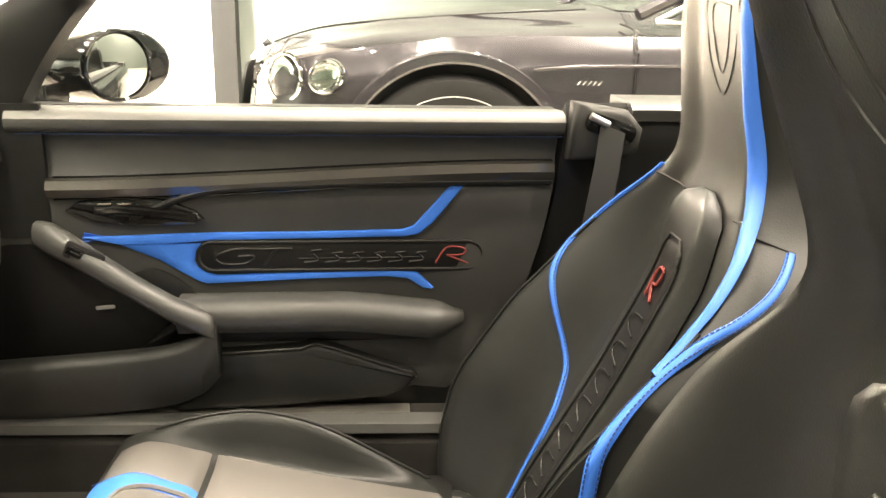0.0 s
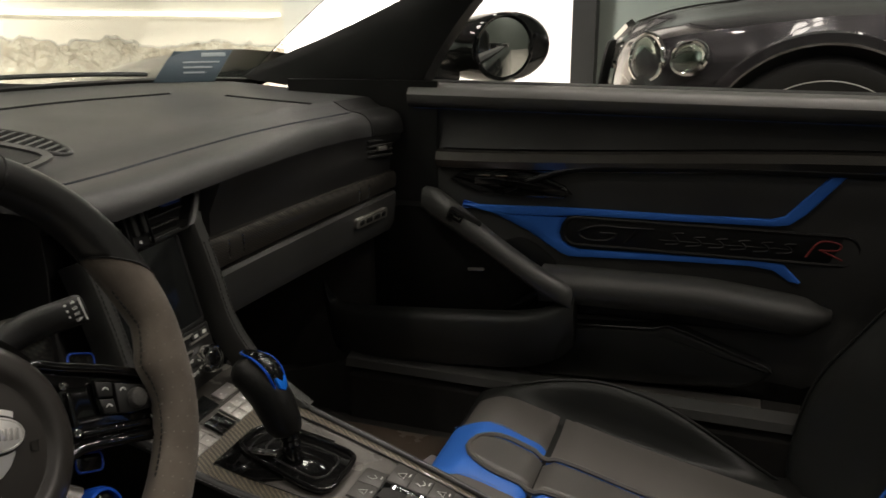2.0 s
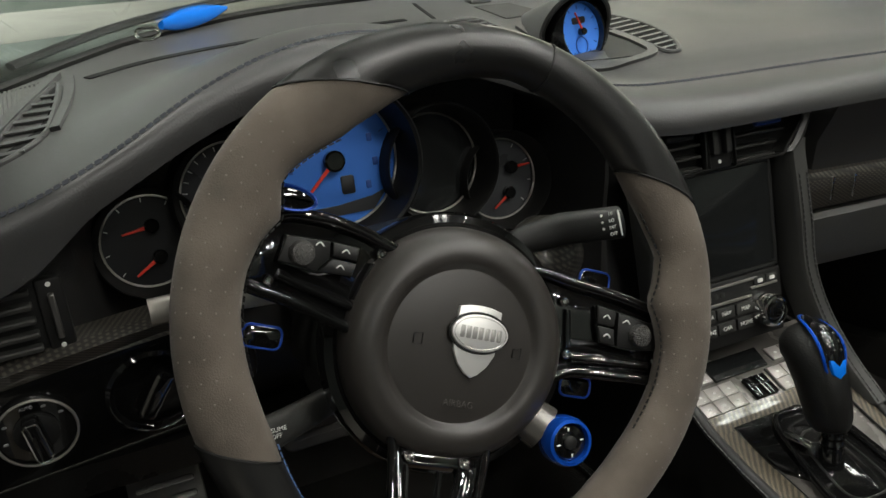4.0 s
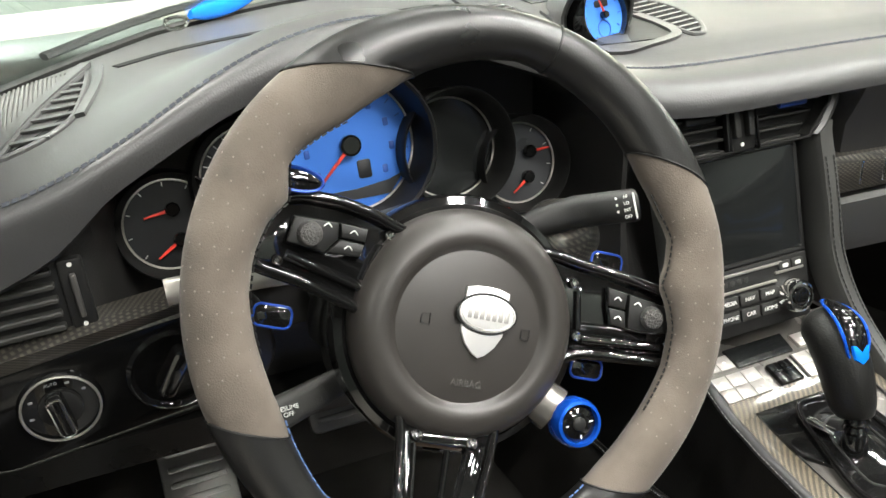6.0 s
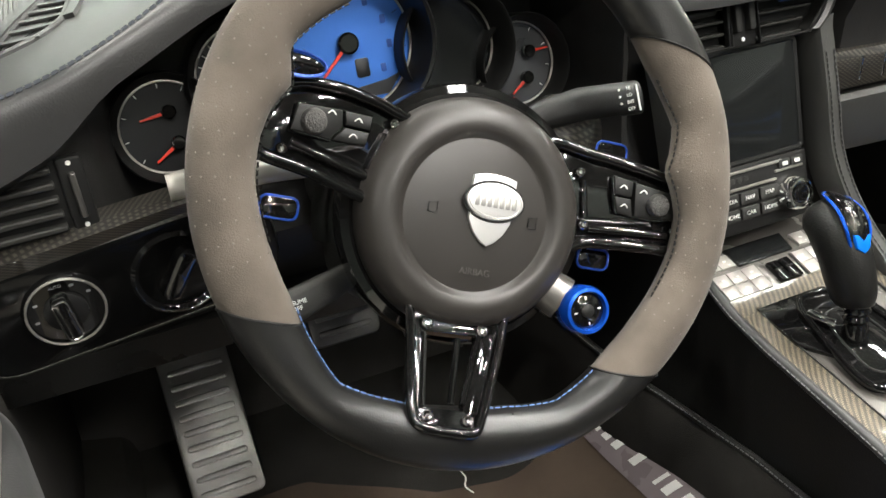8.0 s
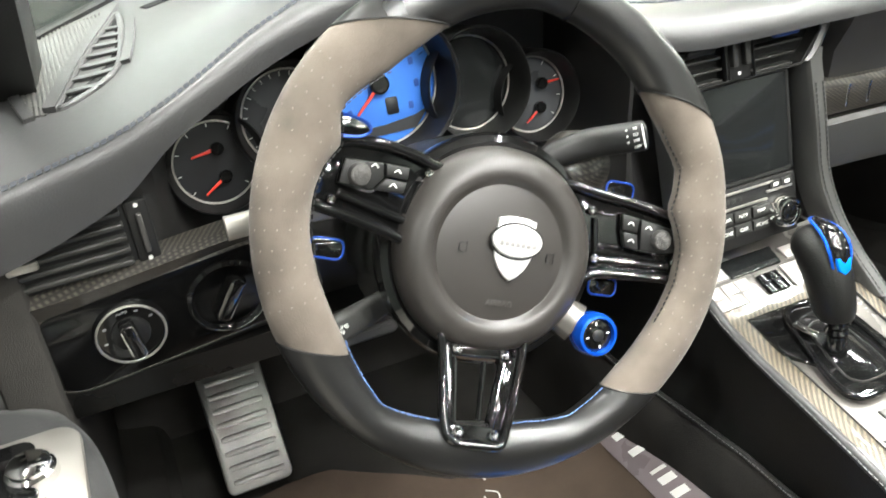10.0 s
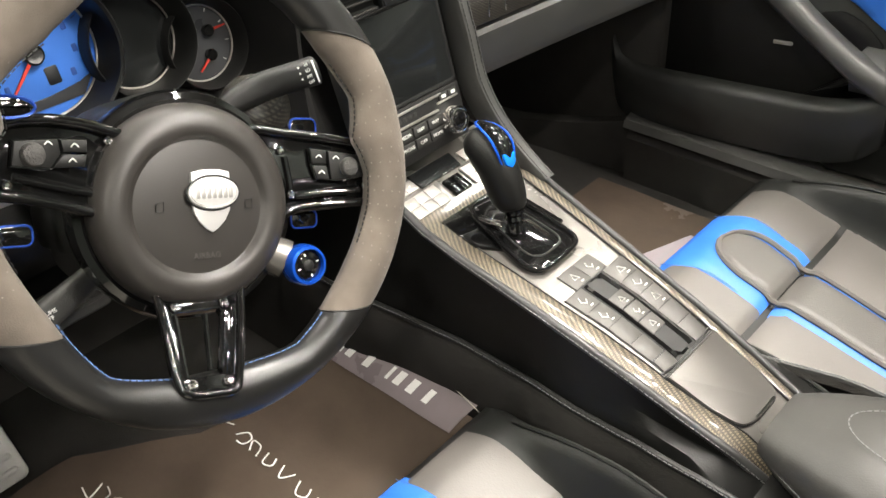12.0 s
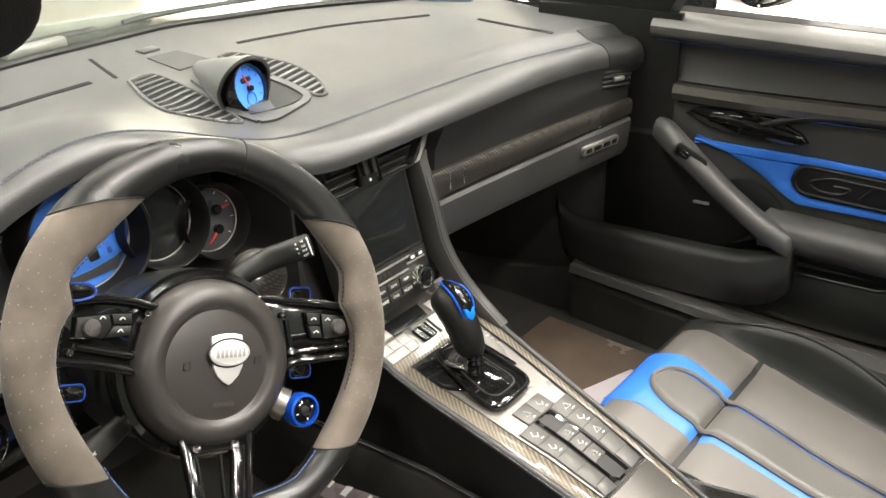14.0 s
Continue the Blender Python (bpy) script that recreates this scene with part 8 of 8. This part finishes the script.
# rear bench shelf behind the seats
bm = bmesh.new()
rows = [[(x, -0.66 + 1.3 * i / 10, z) for i in range(11)] for x, z in ((0.95, 0.4), (1.15, 0.45), (1.25, 0.6), (1.3, 0.8), (1.32, 0.86))]
sheet(bm, rows, 0.02)
tagged(part("rear_bulkhead", bm, BLACK_LEATHER), "black leather lined rear bulkhead", "bulkhead", kind="structure")

# ---------------------------------------------------------------- floor mats and pedals


def wavy(x, y, z):
    return Vector((x, y, z + 0.004 * noise.noise(Vector((x * 14, y * 14, 1.7)))))


mat_d = thing("driver_mat", (-0.1, -0.34, 0.247), "brown transparent protective film over the driver floor mat", "floor mat")


def film(x, y, up=0.0):
    """The loose film: flat on the mat, with soft folds, and drawn up against the console."""
    z = 0.262 + 0.07 * ease(-0.21, -0.08, y) + 0.012 * max(0.0, y + 0.15) * 10
    z += 0.0045 * noise.noise(Vector((x * 9, y * 9, 1.7))) + 0.006 * max(0.0, noise.noise(Vector((x * 5 + y * 9, y * 4 - x * 6, 4.2)))) ** 2
    return Vector((x, y, z + up))


bm = bmesh.new()
rows = []
for i in range(61):
    y = -0.56 + 0.46 * i / 60
    x0 = float(np.interp(y, [-0.56, -0.49, -0.43, -0.35, -0.3, -0.22, -0.15, -0.1], [-0.29, -0.295, -0.29, -0.24, -0.2, -0.18, -0.18, -0.17]))
    rows.append([film(x0 + (0.16 - x0) * k / 50, y) for k in range(51)])
sheet(bm, rows, 0.002, (0, 0, 1))
part("mat_film", bm, MAT_FILM, mat_d, "", 70)
# edge of the clear film; its glint is put into a pale colour
bm = bmesh.new()
tube(bm, [film(x, y, z) for x, y, z in smooth_path([(-0.2, -0.098, 0.022), (-0.13, -0.093, 0.016), (-0.075, -0.085, 0.012), (0.0, -0.085, 0.006), (0.06, -0.086, 0.006), (0.12, -0.095, 0.0)], 40)], 0.0007, 5)
part("film_edge", bm, surface("film_edge_glint", (0.5, 0.46, 0.4), 0.3, bump=0), mat_d, "thin edge of the film, its glint painted pale")


def band_point(f, g):
    """On the printed band: f along it, g across it."""
    return film(-0.15 + 0.205 * f + 0.012 * g, -0.129 + 0.004 * f + 0.038 * g, 0.0022)


bm = bmesh.new()
sheet(bm, [[band_point(-0.06 + 1.2 * k / 24, -0.02 + 1.04 * j / 6) for j in range(7)] for k in range(25)], 0.0008, (0, 0, 1))
part("print_band", bm, surface("mauve_print_band", (0.2, 0.17, 0.175), 0.3, fine=80, bump=0.15, var=0.25), mat_d, "mauve printed band")
for f, w in ((0.02, 0.011), (0.11, 0.011), (0.2, 0.011), (0.36, 0.011), (0.55, 0.005), (0.63, 0.011), (0.74, 0.011), (0.87, 0.009)):
    bm = bmesh.new()
    sheet(bm, [[band_point(f + (a - 0.5) * w / 0.205, 0.28 + 0.42 * b) + Vector((0, 0, 0.0014)) for a in (0, 0.5, 1)] for b in (0, 0.5, 1)], 0.0006, (0, 0, 1))
    part("printed_bar", bm, WHITE_PRINT, mat_d, "white printed bar")
for keys in (((-0.235, -0.446), (-0.218, -0.449), (-0.202, -0.449)), ((-0.222, -0.426), (-0.216, -0.44), (-0.212, -0.455)), ((-0.213, -0.424), (-0.2, -0.428), (-0.197, -0.44), (-0.184, -0.448), (-0.18, -0.44), (-0.19, -0.43), (-0.183, -0.422)),
             ((-0.167, -0.411), (-0.171, -0.444), (-0.189, -0.474), (-0.181, -0.476), (-0.152, -0.439), (-0.129, -0.423), (-0.094, -0.418)),
             ((-0.225, -0.262), (-0.205, -0.259), (-0.19, -0.266), (-0.176, -0.262)), ((-0.16, -0.27), (-0.15, -0.258), (-0.138, -0.262), (-0.14, -0.274), (-0.152, -0.276)),
             ((-0.125, -0.275), (-0.134, -0.262), (-0.118, -0.262), (-0.11, -0.276)), ((-0.101, -0.262), (-0.095, -0.277), (-0.082, -0.273), (-0.086, -0.262)), ((-0.07, -0.262), (-0.06, -0.278), (-0.048, -0.262)),
             ((-0.036, -0.264), (-0.026, -0.28), (-0.012, -0.276), (-0.016, -0.264)), ((0.0, -0.266), (0.008, -0.286), (0.024, -0.284), (0.02, -0.268), (0.004, -0.266))):
    bm = bmesh.new()
    tube(bm, [film(x, y, 0.0024) for x, y, _ in smooth_path([(x, y, 0) for x, y in keys], 24)], 0.0016 if len(keys) == 7 and keys[0][0] == -0.167 else 0.0011, 5, flat=0.4)
    part("script_stroke", bm, WHITE_PRINT, mat_d, "white script stroke")
for x, y in ((-0.117, -0.397), (-0.09, -0.398), (-0.126, -0.43)):
    bm = bmesh.new()
    sheet(bm, [[film(x + 0.003 * a + 0.003 * b, y + 0.007 * b - 0.002 * a, 0.0026) for a in (-1, 0, 1)] for b in (-1, 0, 1)], 0.0006, (0, 0, 1))
    part("printed_bar", bm, WHITE_PRINT, mat_d, "white printed bar")
mat_p = thing("passenger_mat", (-0.02, 0.38, 0.247), "brown protective film over the passenger floor mat", "floor mat")
bm = bmesh.new()
sheet(bm, [[wavy(-0.16 + 0.36 * k / 14, 0.18 + 0.36 * i / 14, 0.258) for i in range(15)] for k in range(15)], 0.002)
part("mat_film", bm, MAT_FILM, mat_p, "", 70)
bm = bmesh.new()
m = frame_at((0.06, 0.37, 0.262), (0.35, 1, 0), (-1, 0.35, 0))
prism(bm, rounded(0.2, 0.06, 0.003), m, 0.002, 0.0005)
part("print_band", bm, surface("pale_mat_edge", (0.45, 0.4, 0.42), 0.4, bump=0.05), mat_p, "pale mat edge")


def ribbed(name, a, b, width, parent, mat, n, label=""):
    """A metal plate from a (top) to b (bottom) with cross ribs."""
    a, b = Vector(a), Vector(b)
    t = (b - a).normalized()
    m = frame_at((a + b) / 2, (0, 1, 0), a - b)
    L = (b - a).length
    bm = bmesh.new()
    prism(bm, rounded(width, L, 0.01), m, 0.008, 0.003, -0.004)
    p = part(name, bm, mat, parent, label)
    for k in range(n):
        y = L / 2 - L * (k + 0.7) / (n + 0.5)
        bm = bmesh.new()
        prism(bm, rounded(width * 0.78, 0.007, 0.003, 2, cy=y), m, 0.003, 0.001, 0.0038)
        part("rib", bm, mat, p)
    return p


PEDAL_METAL = surface("dull_pedal_metal", (0.1, 0.097, 0.093), 0.45, metal=0.7, bump=0.1, fine=900)
FOOT_METAL = surface("brushed_foot_rest", (0.3, 0.29, 0.275), 0.38, metal=0.8, bump=0.1, fine=900)
pedals = thing("pedal_box", (-0.35, -0.36, 0.25), "metal foot rest and pedals under the dashboard", "pedals")
ribbed("foot_rest", (-0.44, -0.535, 0.43), (-0.3, -0.505, 0.27), 0.085, pedals, FOOT_METAL, 11, "ribbed metal foot rest")
ribbed("brake_pedal", (-0.36, -0.345, 0.475), (-0.325, -0.345, 0.42), 0.085, pedals, PEDAL_METAL, 3, "perforated metal brake pedal")
ribbed("accelerator_pedal", (-0.52, -0.2, 0.44), (-0.46, -0.195, 0.3), 0.06, pedals, PEDAL_METAL, 7, "metal accelerator pedal")
bm = bmesh.new()
tube(bm, [(-0.36, -0.345, 0.45), (-0.42, -0.345, 0.55), (-0.5, -0.345, 0.62)], 0.01, 8)
part("pedal_arm", bm, SATIN_BLACK, pedals)

# ---------------------------------------------------------------- open driver's door
ddoor = thing("driver_door", (-0.15, -0.85, 0.35), "open black leather driver door with carbon trim", "car door")
HINGE = Vector((-0.17, -0.735, 0))
OM = frame_at(HINGE, (math.cos(radians(28)), -math.sin(radians(28)), 0), (0, 0, 1))   # x along the opened door; z away from the cabin side
bm = bmesh.new()
rows = [[OM @ Vector((-0.02 + 0.95 * i / 16, z, o)) for i in range(17)] for z, o in ((0.34, 0.02), (0.4, -0.01), (0.5, 0.0), (0.6, 0.0), (0.7, 0.0), (0.8, 0.012), (0.86, 0.01))]
sheet(bm, rows, 0.02)
part("door_card", bm, BLACK_LEATHER, ddoor, "", 60)

# armrest pod of the open door, with the mirror adjuster
pod = [(-0.125, -0.8), (-0.12, -0.735), (-0.095, -0.685), (-0.06, -0.664), (0.0, -0.652), (0.06, -0.65), (0.13, -0.668), (0.2, -0.72), (0.26, -0.8), (0.26, -0.92), (-0.05, -0.9)]
bm = bmesh.new()
prism(bm, [(p.x, p.y) for p in smooth_path([(x, y, 0) for x, y in pod + pod[:1]], 44)[:-1]], Matrix.Identity(4), 0.2, 0.022, 0.435)
rest_p = part("arm_rest", bm, DASH_LEATHER, ddoor, "grey leather armrest pod", 60)
bm = bmesh.new()
prism(bm, rounded(0.12, 0.1, 0.02, 5, cx=0.01, cy=-0.715), Matrix.Identity(4), 0.006, 0.003, 0.633)
plate_d = part("switch_plate", bm, SATIN_METAL, rest_p, "satin metal switch plate")
bm = bmesh.new()
prism(bm, rounded(0.075, 0.05, 0.012, 4, cx=-0.005, cy=-0.722), Matrix.Identity(4), 0.002, 0.001, 0.6385)
part("switch_recess", bm, GLOSS_BLACK, plate_d)
bm = bmesh.new()
lathe(bm, Matrix.Translation((0.0, -0.7, 0.638)), [(0.019, 0.0), (0.018, 0.008), (0.0155, 0.01), (0.0155, 0.013), (0.013, 0.015), (0.0, 0.0155)], 28)
part("mirror_knob", bm, CHROME, plate_d, "chrome mirror adjusting knob")
for k in range(2):
    bm = bmesh.new()
    box(bm, (0.032 + 0.024 * k, -0.735, 0.637), (0.052 + 0.024 * k, -0.69, 0.645), 0.003)
    part("window_switch", bm, GLOSS_BLACK, plate_d)
# ---------------------------------------------------------------- neighbouring car
BRIGHT_ALLOY = surface("bright_alloy", (0.8, 0.79, 0.77), 0.35, metal=0.1, bump=0.02)
coupe = thing("parked_car", (2.3, 3.2, FLOOR_Z), "dark grey metallic grand tourer with round headlamps", "car")
NX, AR, AZ = 0.752, 0.385, 0.435          # front wheel arch: middle, radius, height


def car_low(x):
    z = 0.24
    for c in (NX, NX + 2.85):
        d = abs(x - c)
        if d < AR:
            z = max(z, AZ + math.sqrt(AR * AR - d * d))
    return z


SECTION = [  # x, near side y, shoulder z, wing top z, bonnet z at the middle
    (0.0, 2.72, 0.6, 0.7, 0.78), (0.03, 2.55, 0.66, 0.76, 0.83), (0.08, 2.43, 0.7, 0.8, 0.862), (0.16, 2.35, 0.735, 0.835, 0.89), (0.3, 2.29, 0.765, 0.875, 0.925), (0.5, 2.26, 0.8, 0.905, 0.96),
    (0.75, 2.25, 0.845, 0.928, 0.985), (1.0, 2.255, 0.85, 0.938, 1.0), (1.3, 2.265, 0.85, 0.942, 1.012), (1.6, 2.27, 0.85, 0.945, 1.02), (2.6, 2.27, 0.86, 0.95, 1.02), (3.6, 2.24, 0.88, 0.97, 1.02), (4.3, 2.3, 0.86, 0.94, 0.99), (4.75, 2.5, 0.7, 0.8, 0.85)]
stations = sorted(set([r[0] for r in SECTION] + [NX + AR * math.sin(radians(a)) for a in range(-90, 91, 9)] + [NX + 2.85 + AR * math.sin(radians(a)) for a in range(-90, 91, 15)] + [1.15, 1.45, 2.0, 2.3, 3.0]))
bm = bmesh.new()
rows = []
for x in stations:
    ys, zs, zw, zb = lerp_table(SECTION, x)
    lo = car_low(x)
    near = [(ys + 0.03, min(lo, zs - 0.03)), (ys, max(min(0.5, zs - 0.02), min(lo + 0.004, zs - 0.02))), (ys + 0.004, max(zs - 0.06, min(lo + 0.01, zs - 0.01))), (ys + 0.02, zs), (ys + 0.06, (zs + zw) / 2 + 0.015), (ys + 0.12, zw - 0.008), (ys + 0.19, zw),
            (ys + 0.3, zw + (zb - zw) * 0.35), (ys + 0.34, zw + (zb - zw) * 0.62), (ys + 0.6, zb - 0.008), (3.2, zb)]
    far = [(6.4 - y, z) for y, z in near[-2::-1]]
    rows.append([(x, y, z) for y, z in near + far])
sheet(bm, rows, 0.01, (0, -0.3, 1))
shell = part("body_shell", bm, NEIGHBOUR_PAINT, coupe, "dark grey metallic body shell", 30)
for s, yy in ((1, 2.25), (-1, 4.15)):
    for c in (NX, NX + 2.85):
        bm = bmesh.new()
        arc = [Vector((c + (AR + 0.004) * math.cos(radians(a)), yy, AZ + (AR + 0.004) * math.sin(radians(a)))) for a in range(-5, 186, 5)]
        rings = [[p + Vector((dx * math.cos(radians(a)), s * dy, dx * math.sin(radians(a)))) for dx, dy in ((-0.008, 0.03), (-0.008, -0.006), (0.0, -0.012), (0.03, -0.008), (0.036, 0.01))] for p, a in zip(arc, range(-5, 186, 5))]
        loft(bm, rings)
        part("arch_lip", bm, NEIGHBOUR_PAINT, shell)
        bm = bmesh.new()
        m = frame_at((c, yy + s * 0.12, AZ), (1, 0, 0), (0, 0, s))
        lathe(bm, m, [(0.38, -0.05), (0.38, 0.22), (0.0, 0.22)] if s < 0 else [(0.38, 0.05), (0.38, -0.22), (0.0, -0.22)], 40)
        part("arch_liner", bm, SATIN_BLACK, shell)
        m = frame_at((c, yy + s * 0.115, FLOOR_Z + 0.365), (1, 0, 0), (0, 0, 1))
        bm = bmesh.new()
        lathe(bm, m, [(0.296, -0.11), (0.315, -0.12), (0.345, -0.115), (0.362, -0.09), (0.365, 0.0), (0.362, 0.09), (0.345, 0.115), (0.315, 0.12), (0.296, 0.11)], 56)
        wheel = part("wheel", bm, RUBBER, coupe, "low profile wheel")
        bm = bmesh.new()
        lathe(bm, m, [(0.296, -0.1), (0.302, 0.0), (0.302, 0.1), (0.29, 0.112), (0.279, 0.1), (0.268, 0.06), (0.06, 0.05), (0.05, 0.065), (0, 0.066)] if s > 0 else [(0.296, 0.1), (0.302, 0.0), (0.302, -0.1), (0.29, -0.112), (0.279, -0.1), (0.268, -0.06), (0.06, -0.05), (0, -0.05)], 48)
        part("rim", bm, BRIGHT_ALLOY, wheel, "bright alloy rim")
        for k in range(10):
            bm = bmesh.new()
            a = 2 * math.pi * k / 10
            mm2 = m @ Matrix.Rotation(a, 4, "Z")
            box(bm, (0.04, -0.016, 0.055 * s - 0.012), (0.284, 0.016, 0.1 * s if s > 0 else -0.07), 0.005, 1, mm2) if s > 0 else box(bm, (0.04, -0.016, -0.1), (0.284, 0.016, -0.055), 0.005, 1, mm2)
            part("rim_spoke", bm, BRIGHT_ALLOY, wheel)
# headlamps on the near corner
for cx_, cy_, cz_, rx_, rz_, nrm in ((0.165, 2.385, 0.748, 0.078, 0.082, (-0.62, -0.76, 0.16)), (0.315, 2.292, 0.762, 0.062, 0.05, (-0.35, -0.92, 0.16))):
    n = Vector(nrm).normalized()
    ax = Vector((0, 0, 1)).cross(n).normalized()
    m = frame_at(Vector((cx_, cy_, cz_)) - n * 0.012, ax, n.cross(ax)) @ Matrix.Rotation(radians(28), 4, "Z")
    bm = bmesh.new()
    tube(bm, [m @ Vector((rx_ * math.cos(a), rz_ * math.sin(a), 0.012)) for a in [2 * math.pi * k / 36 for k in range(36)]], 0.009, 8, True)
    lampo = part("headlamp", bm, CHROME, coupe, "round chrome ringed headlamp")
    bm = bmesh.new()
    rings = [[m @ Vector((rx_ * r * math.cos(a), rz_ * r * math.sin(a), h)) for a in [2 * math.pi * k / 30 for k in range(30)]] for r, h in ((0.97, 0.01), (0.8, -0.012), (0.5, -0.03), (0.2, -0.034), (0.02, -0.034))]
    loft(bm, rings)
    part("reflector", bm, CHROME, lampo)
    bm = bmesh.new()
    lathe(bm, m, [(0.03, -0.03), (0.03, -0.008), (0.026, 0.0), (0.0, 0.004)], 20)
    part("projector_lens", bm, SCREEN, lampo)
    bm = bmesh.new()
    for k in range(16):
        a = 2 * math.pi * k / 16
        lathe(bm, m @ Matrix.Translation((rx_ * 0.72 * math.cos(a), rz_ * 0.72 * math.sin(a), -0.012)), [(0.008, 0), (0.006, 0.006), (0, 0.007)], 8)
    part("lamp_facet", bm, CHROME, lampo)
    bm = bmesh.new()
    rings = [[m @ Vector((rx_ * r * math.cos(a), rz_ * r * math.sin(a), h)) for a in [2 * math.pi * k / 30 for k in range(30)]] for r, h in ((0.985, 0.012), (0.8, 0.024), (0.5, 0.032), (0.2, 0.035), (0.02, 0.0355))]
    loft(bm, rings)
    g = part("lamp_glass", bm, GLASS, lampo)
    g.visible_shadow = False
# grille
bm = bmesh.new()
m = frame_at((-0.005, 3.2, 0.6), (0, 1, 0), (0.12, 0, 1))
tube(bm, [m @ Vector((x, y, 0.0)) for x, y in rounded(0.86, 0.34, 0.1, 6)], 0.022, 8, True)
grille = part("grille_surround", bm, CHROME, coupe, "chrome grille surround")
bm = bmesh.new()
prism(bm, rounded(0.84, 0.32, 0.1, 6), m, 0.01, 0.002, -0.06)
part("grille_backing", bm, SATIN_BLACK, grille)
for k in range(-10, 11):
    for sgn in (1, -1):
        bm = bmesh.new()
        a, b = Vector((0.042 * k - 0.07 * sgn, -0.15, -0.02)), Vector((0.042 * k + 0.07 * sgn, 0.15, -0.02))
        a.x, b.x = max(-0.4, min(0.4, a.x)), max(-0.4, min(0.4, b.x))
        tube(bm, [m @ a, m @ b], 0.004, 5)
        part("mesh_bar", bm, CHROME, grille)
# bright chrome piece added at the bonnet's near front corner
bm = bmesh.new()
loft(bm, [[(0.02 + 0.06 * f + dx, 2.62 - 0.12 * f, 0.79 + 0.055 * f + dz) for dx, dz in ((0, 0), (-0.01, 0.012), (0.012, 0.03), (0.03, 0.012))] for f in (0, 0.33, 0.66, 1)])
part("bonnet_corner_piece", bm, CHROME, coupe, "bright chrome piece at the bonnet corner")
# shut lines and side feature
for pts, r in ((((1.375, 2.262, 0.86), (1.372, 2.26, 0.7), (1.36, 2.262, 0.45)), 0.004), (((1.34, 2.40, 0.952), (1.375, 2.33, 0.93), (1.376, 2.275, 0.87)), 0.004), (((0.08, 2.75, 0.85), (0.3, 2.68, 0.915), (0.75, 2.6, 0.965), (1.25, 2.57, 0.998)), 0.004),
               (((1.02, 2.25, 0.8), (1.2, 2.252, 0.815), (1.6, 2.262, 0.82), (2.6, 2.262, 0.82)), 0.006)):
    bm = bmesh.new()
    tube(bm, smooth_path(pts, 24), r, 6)
    part("shut_line", bm, SATIN_BLACK if r < 0.005 else NEIGHBOUR_PAINT, coupe)
for k in range(5):
    bm = bmesh.new()
    tube(bm, [(1.17 + 0.018 * k, 2.252, 0.752), (1.182 + 0.018 * k, 2.251, 0.766), (1.184 + 0.018 * k, 2.252, 0.754)], 0.0016, 5)
    part("flank_letter", bm, CHROME, shell, "small chrome letter")
# cabin: pillars, windscreen, side glass, roof
bm = bmesh.new()
rows = []
for f in [k / 8 for k in range(9)]:
    rows.append([(1.32 + 0.95 * g + 0.12 * (abs(2 * f - 1)) ** 2, 2.45 + 1.5 * f + (0.12 * g if f < 0.5 else -0.12 * g) * abs(2 * f - 1), 0.995 + 0.38 * g ** 0.9) for g in [j / 6 for j in range(7)]])
sheet(bm, rows, 0.006, (-1, -0.3, 1))
ws = part("windscreen", bm, GLASS, coupe, "sloping windscreen glass")
ws.visible_shadow = False
bm = bmesh.new()
rows = [[(x, 2.62 + 1.16 * k / 10, z - 0.03 * (2 * k / 10 - 1) ** 2) for k in range(11)] for x, z in ((2.3, 1.375), (2.6, 1.41), (3.0, 1.4), (3.6, 1.28), (4.2, 1.05))]
sheet(bm, rows, 0.02, (0, 0, 1))
part("roof", bm, NEIGHBOUR_PAINT, coupe)
for s, yb, yt in ((1, 2.4, 2.58), (-1, 4.0, 3.82)):
    bm = bmesh.new()
    tube(bm, [(1.4, yb, 0.985), (1.85, (yb + yt) / 2, 1.2), (2.32, yt, 1.37)], 0.025, 8)
    part("roof_pillar", bm, NEIGHBOUR_PAINT, coupe)
    bm = bmesh.new()
    tube(bm, [(1.46, yb - 0.02 * s, 0.962), (2.2, yb - 0.03 * s, 0.972), (3.6, yb, 0.99)], 0.008, 6)
    part("window_trim", bm, CHROME, coupe, "chrome waist trim")
    bm = bmesh.new()
    tube(bm, [(1.46, yb - 0.02 * s, 0.965), (1.9, (yb + yt) / 2 - 0.02 * s, 1.18), (2.34, yt - 0.01 * s, 1.35)], 0.006, 6)
    part("window_trim", bm, CHROME, coupe, "chrome waist trim")
    bm = bmesh.new()
    sheet(bm, [[(1.5 + 0.85 * g + (2.0 - 0.85 * g) * f, yb + (yt - yb) * g, 0.97 + 0.38 * g * (1 - 0.5 * f * f)) for f in (0, 0.25, 0.5, 0.75, 1)] for g in (0, 0.5, 1)], 0.005)
    part("side_glass", bm, SCREEN, coupe, "dark side glass")
bm = bmesh.new()
box(bm, (1.9, 2.6, 0.6), (3.4, 3.8, 1.02), 0.08, 3)
part("cabin_trim", bm, surface("cream_cabin_trim", (0.4, 0.33, 0.22), 0.6), coupe, "cream cabin trim")
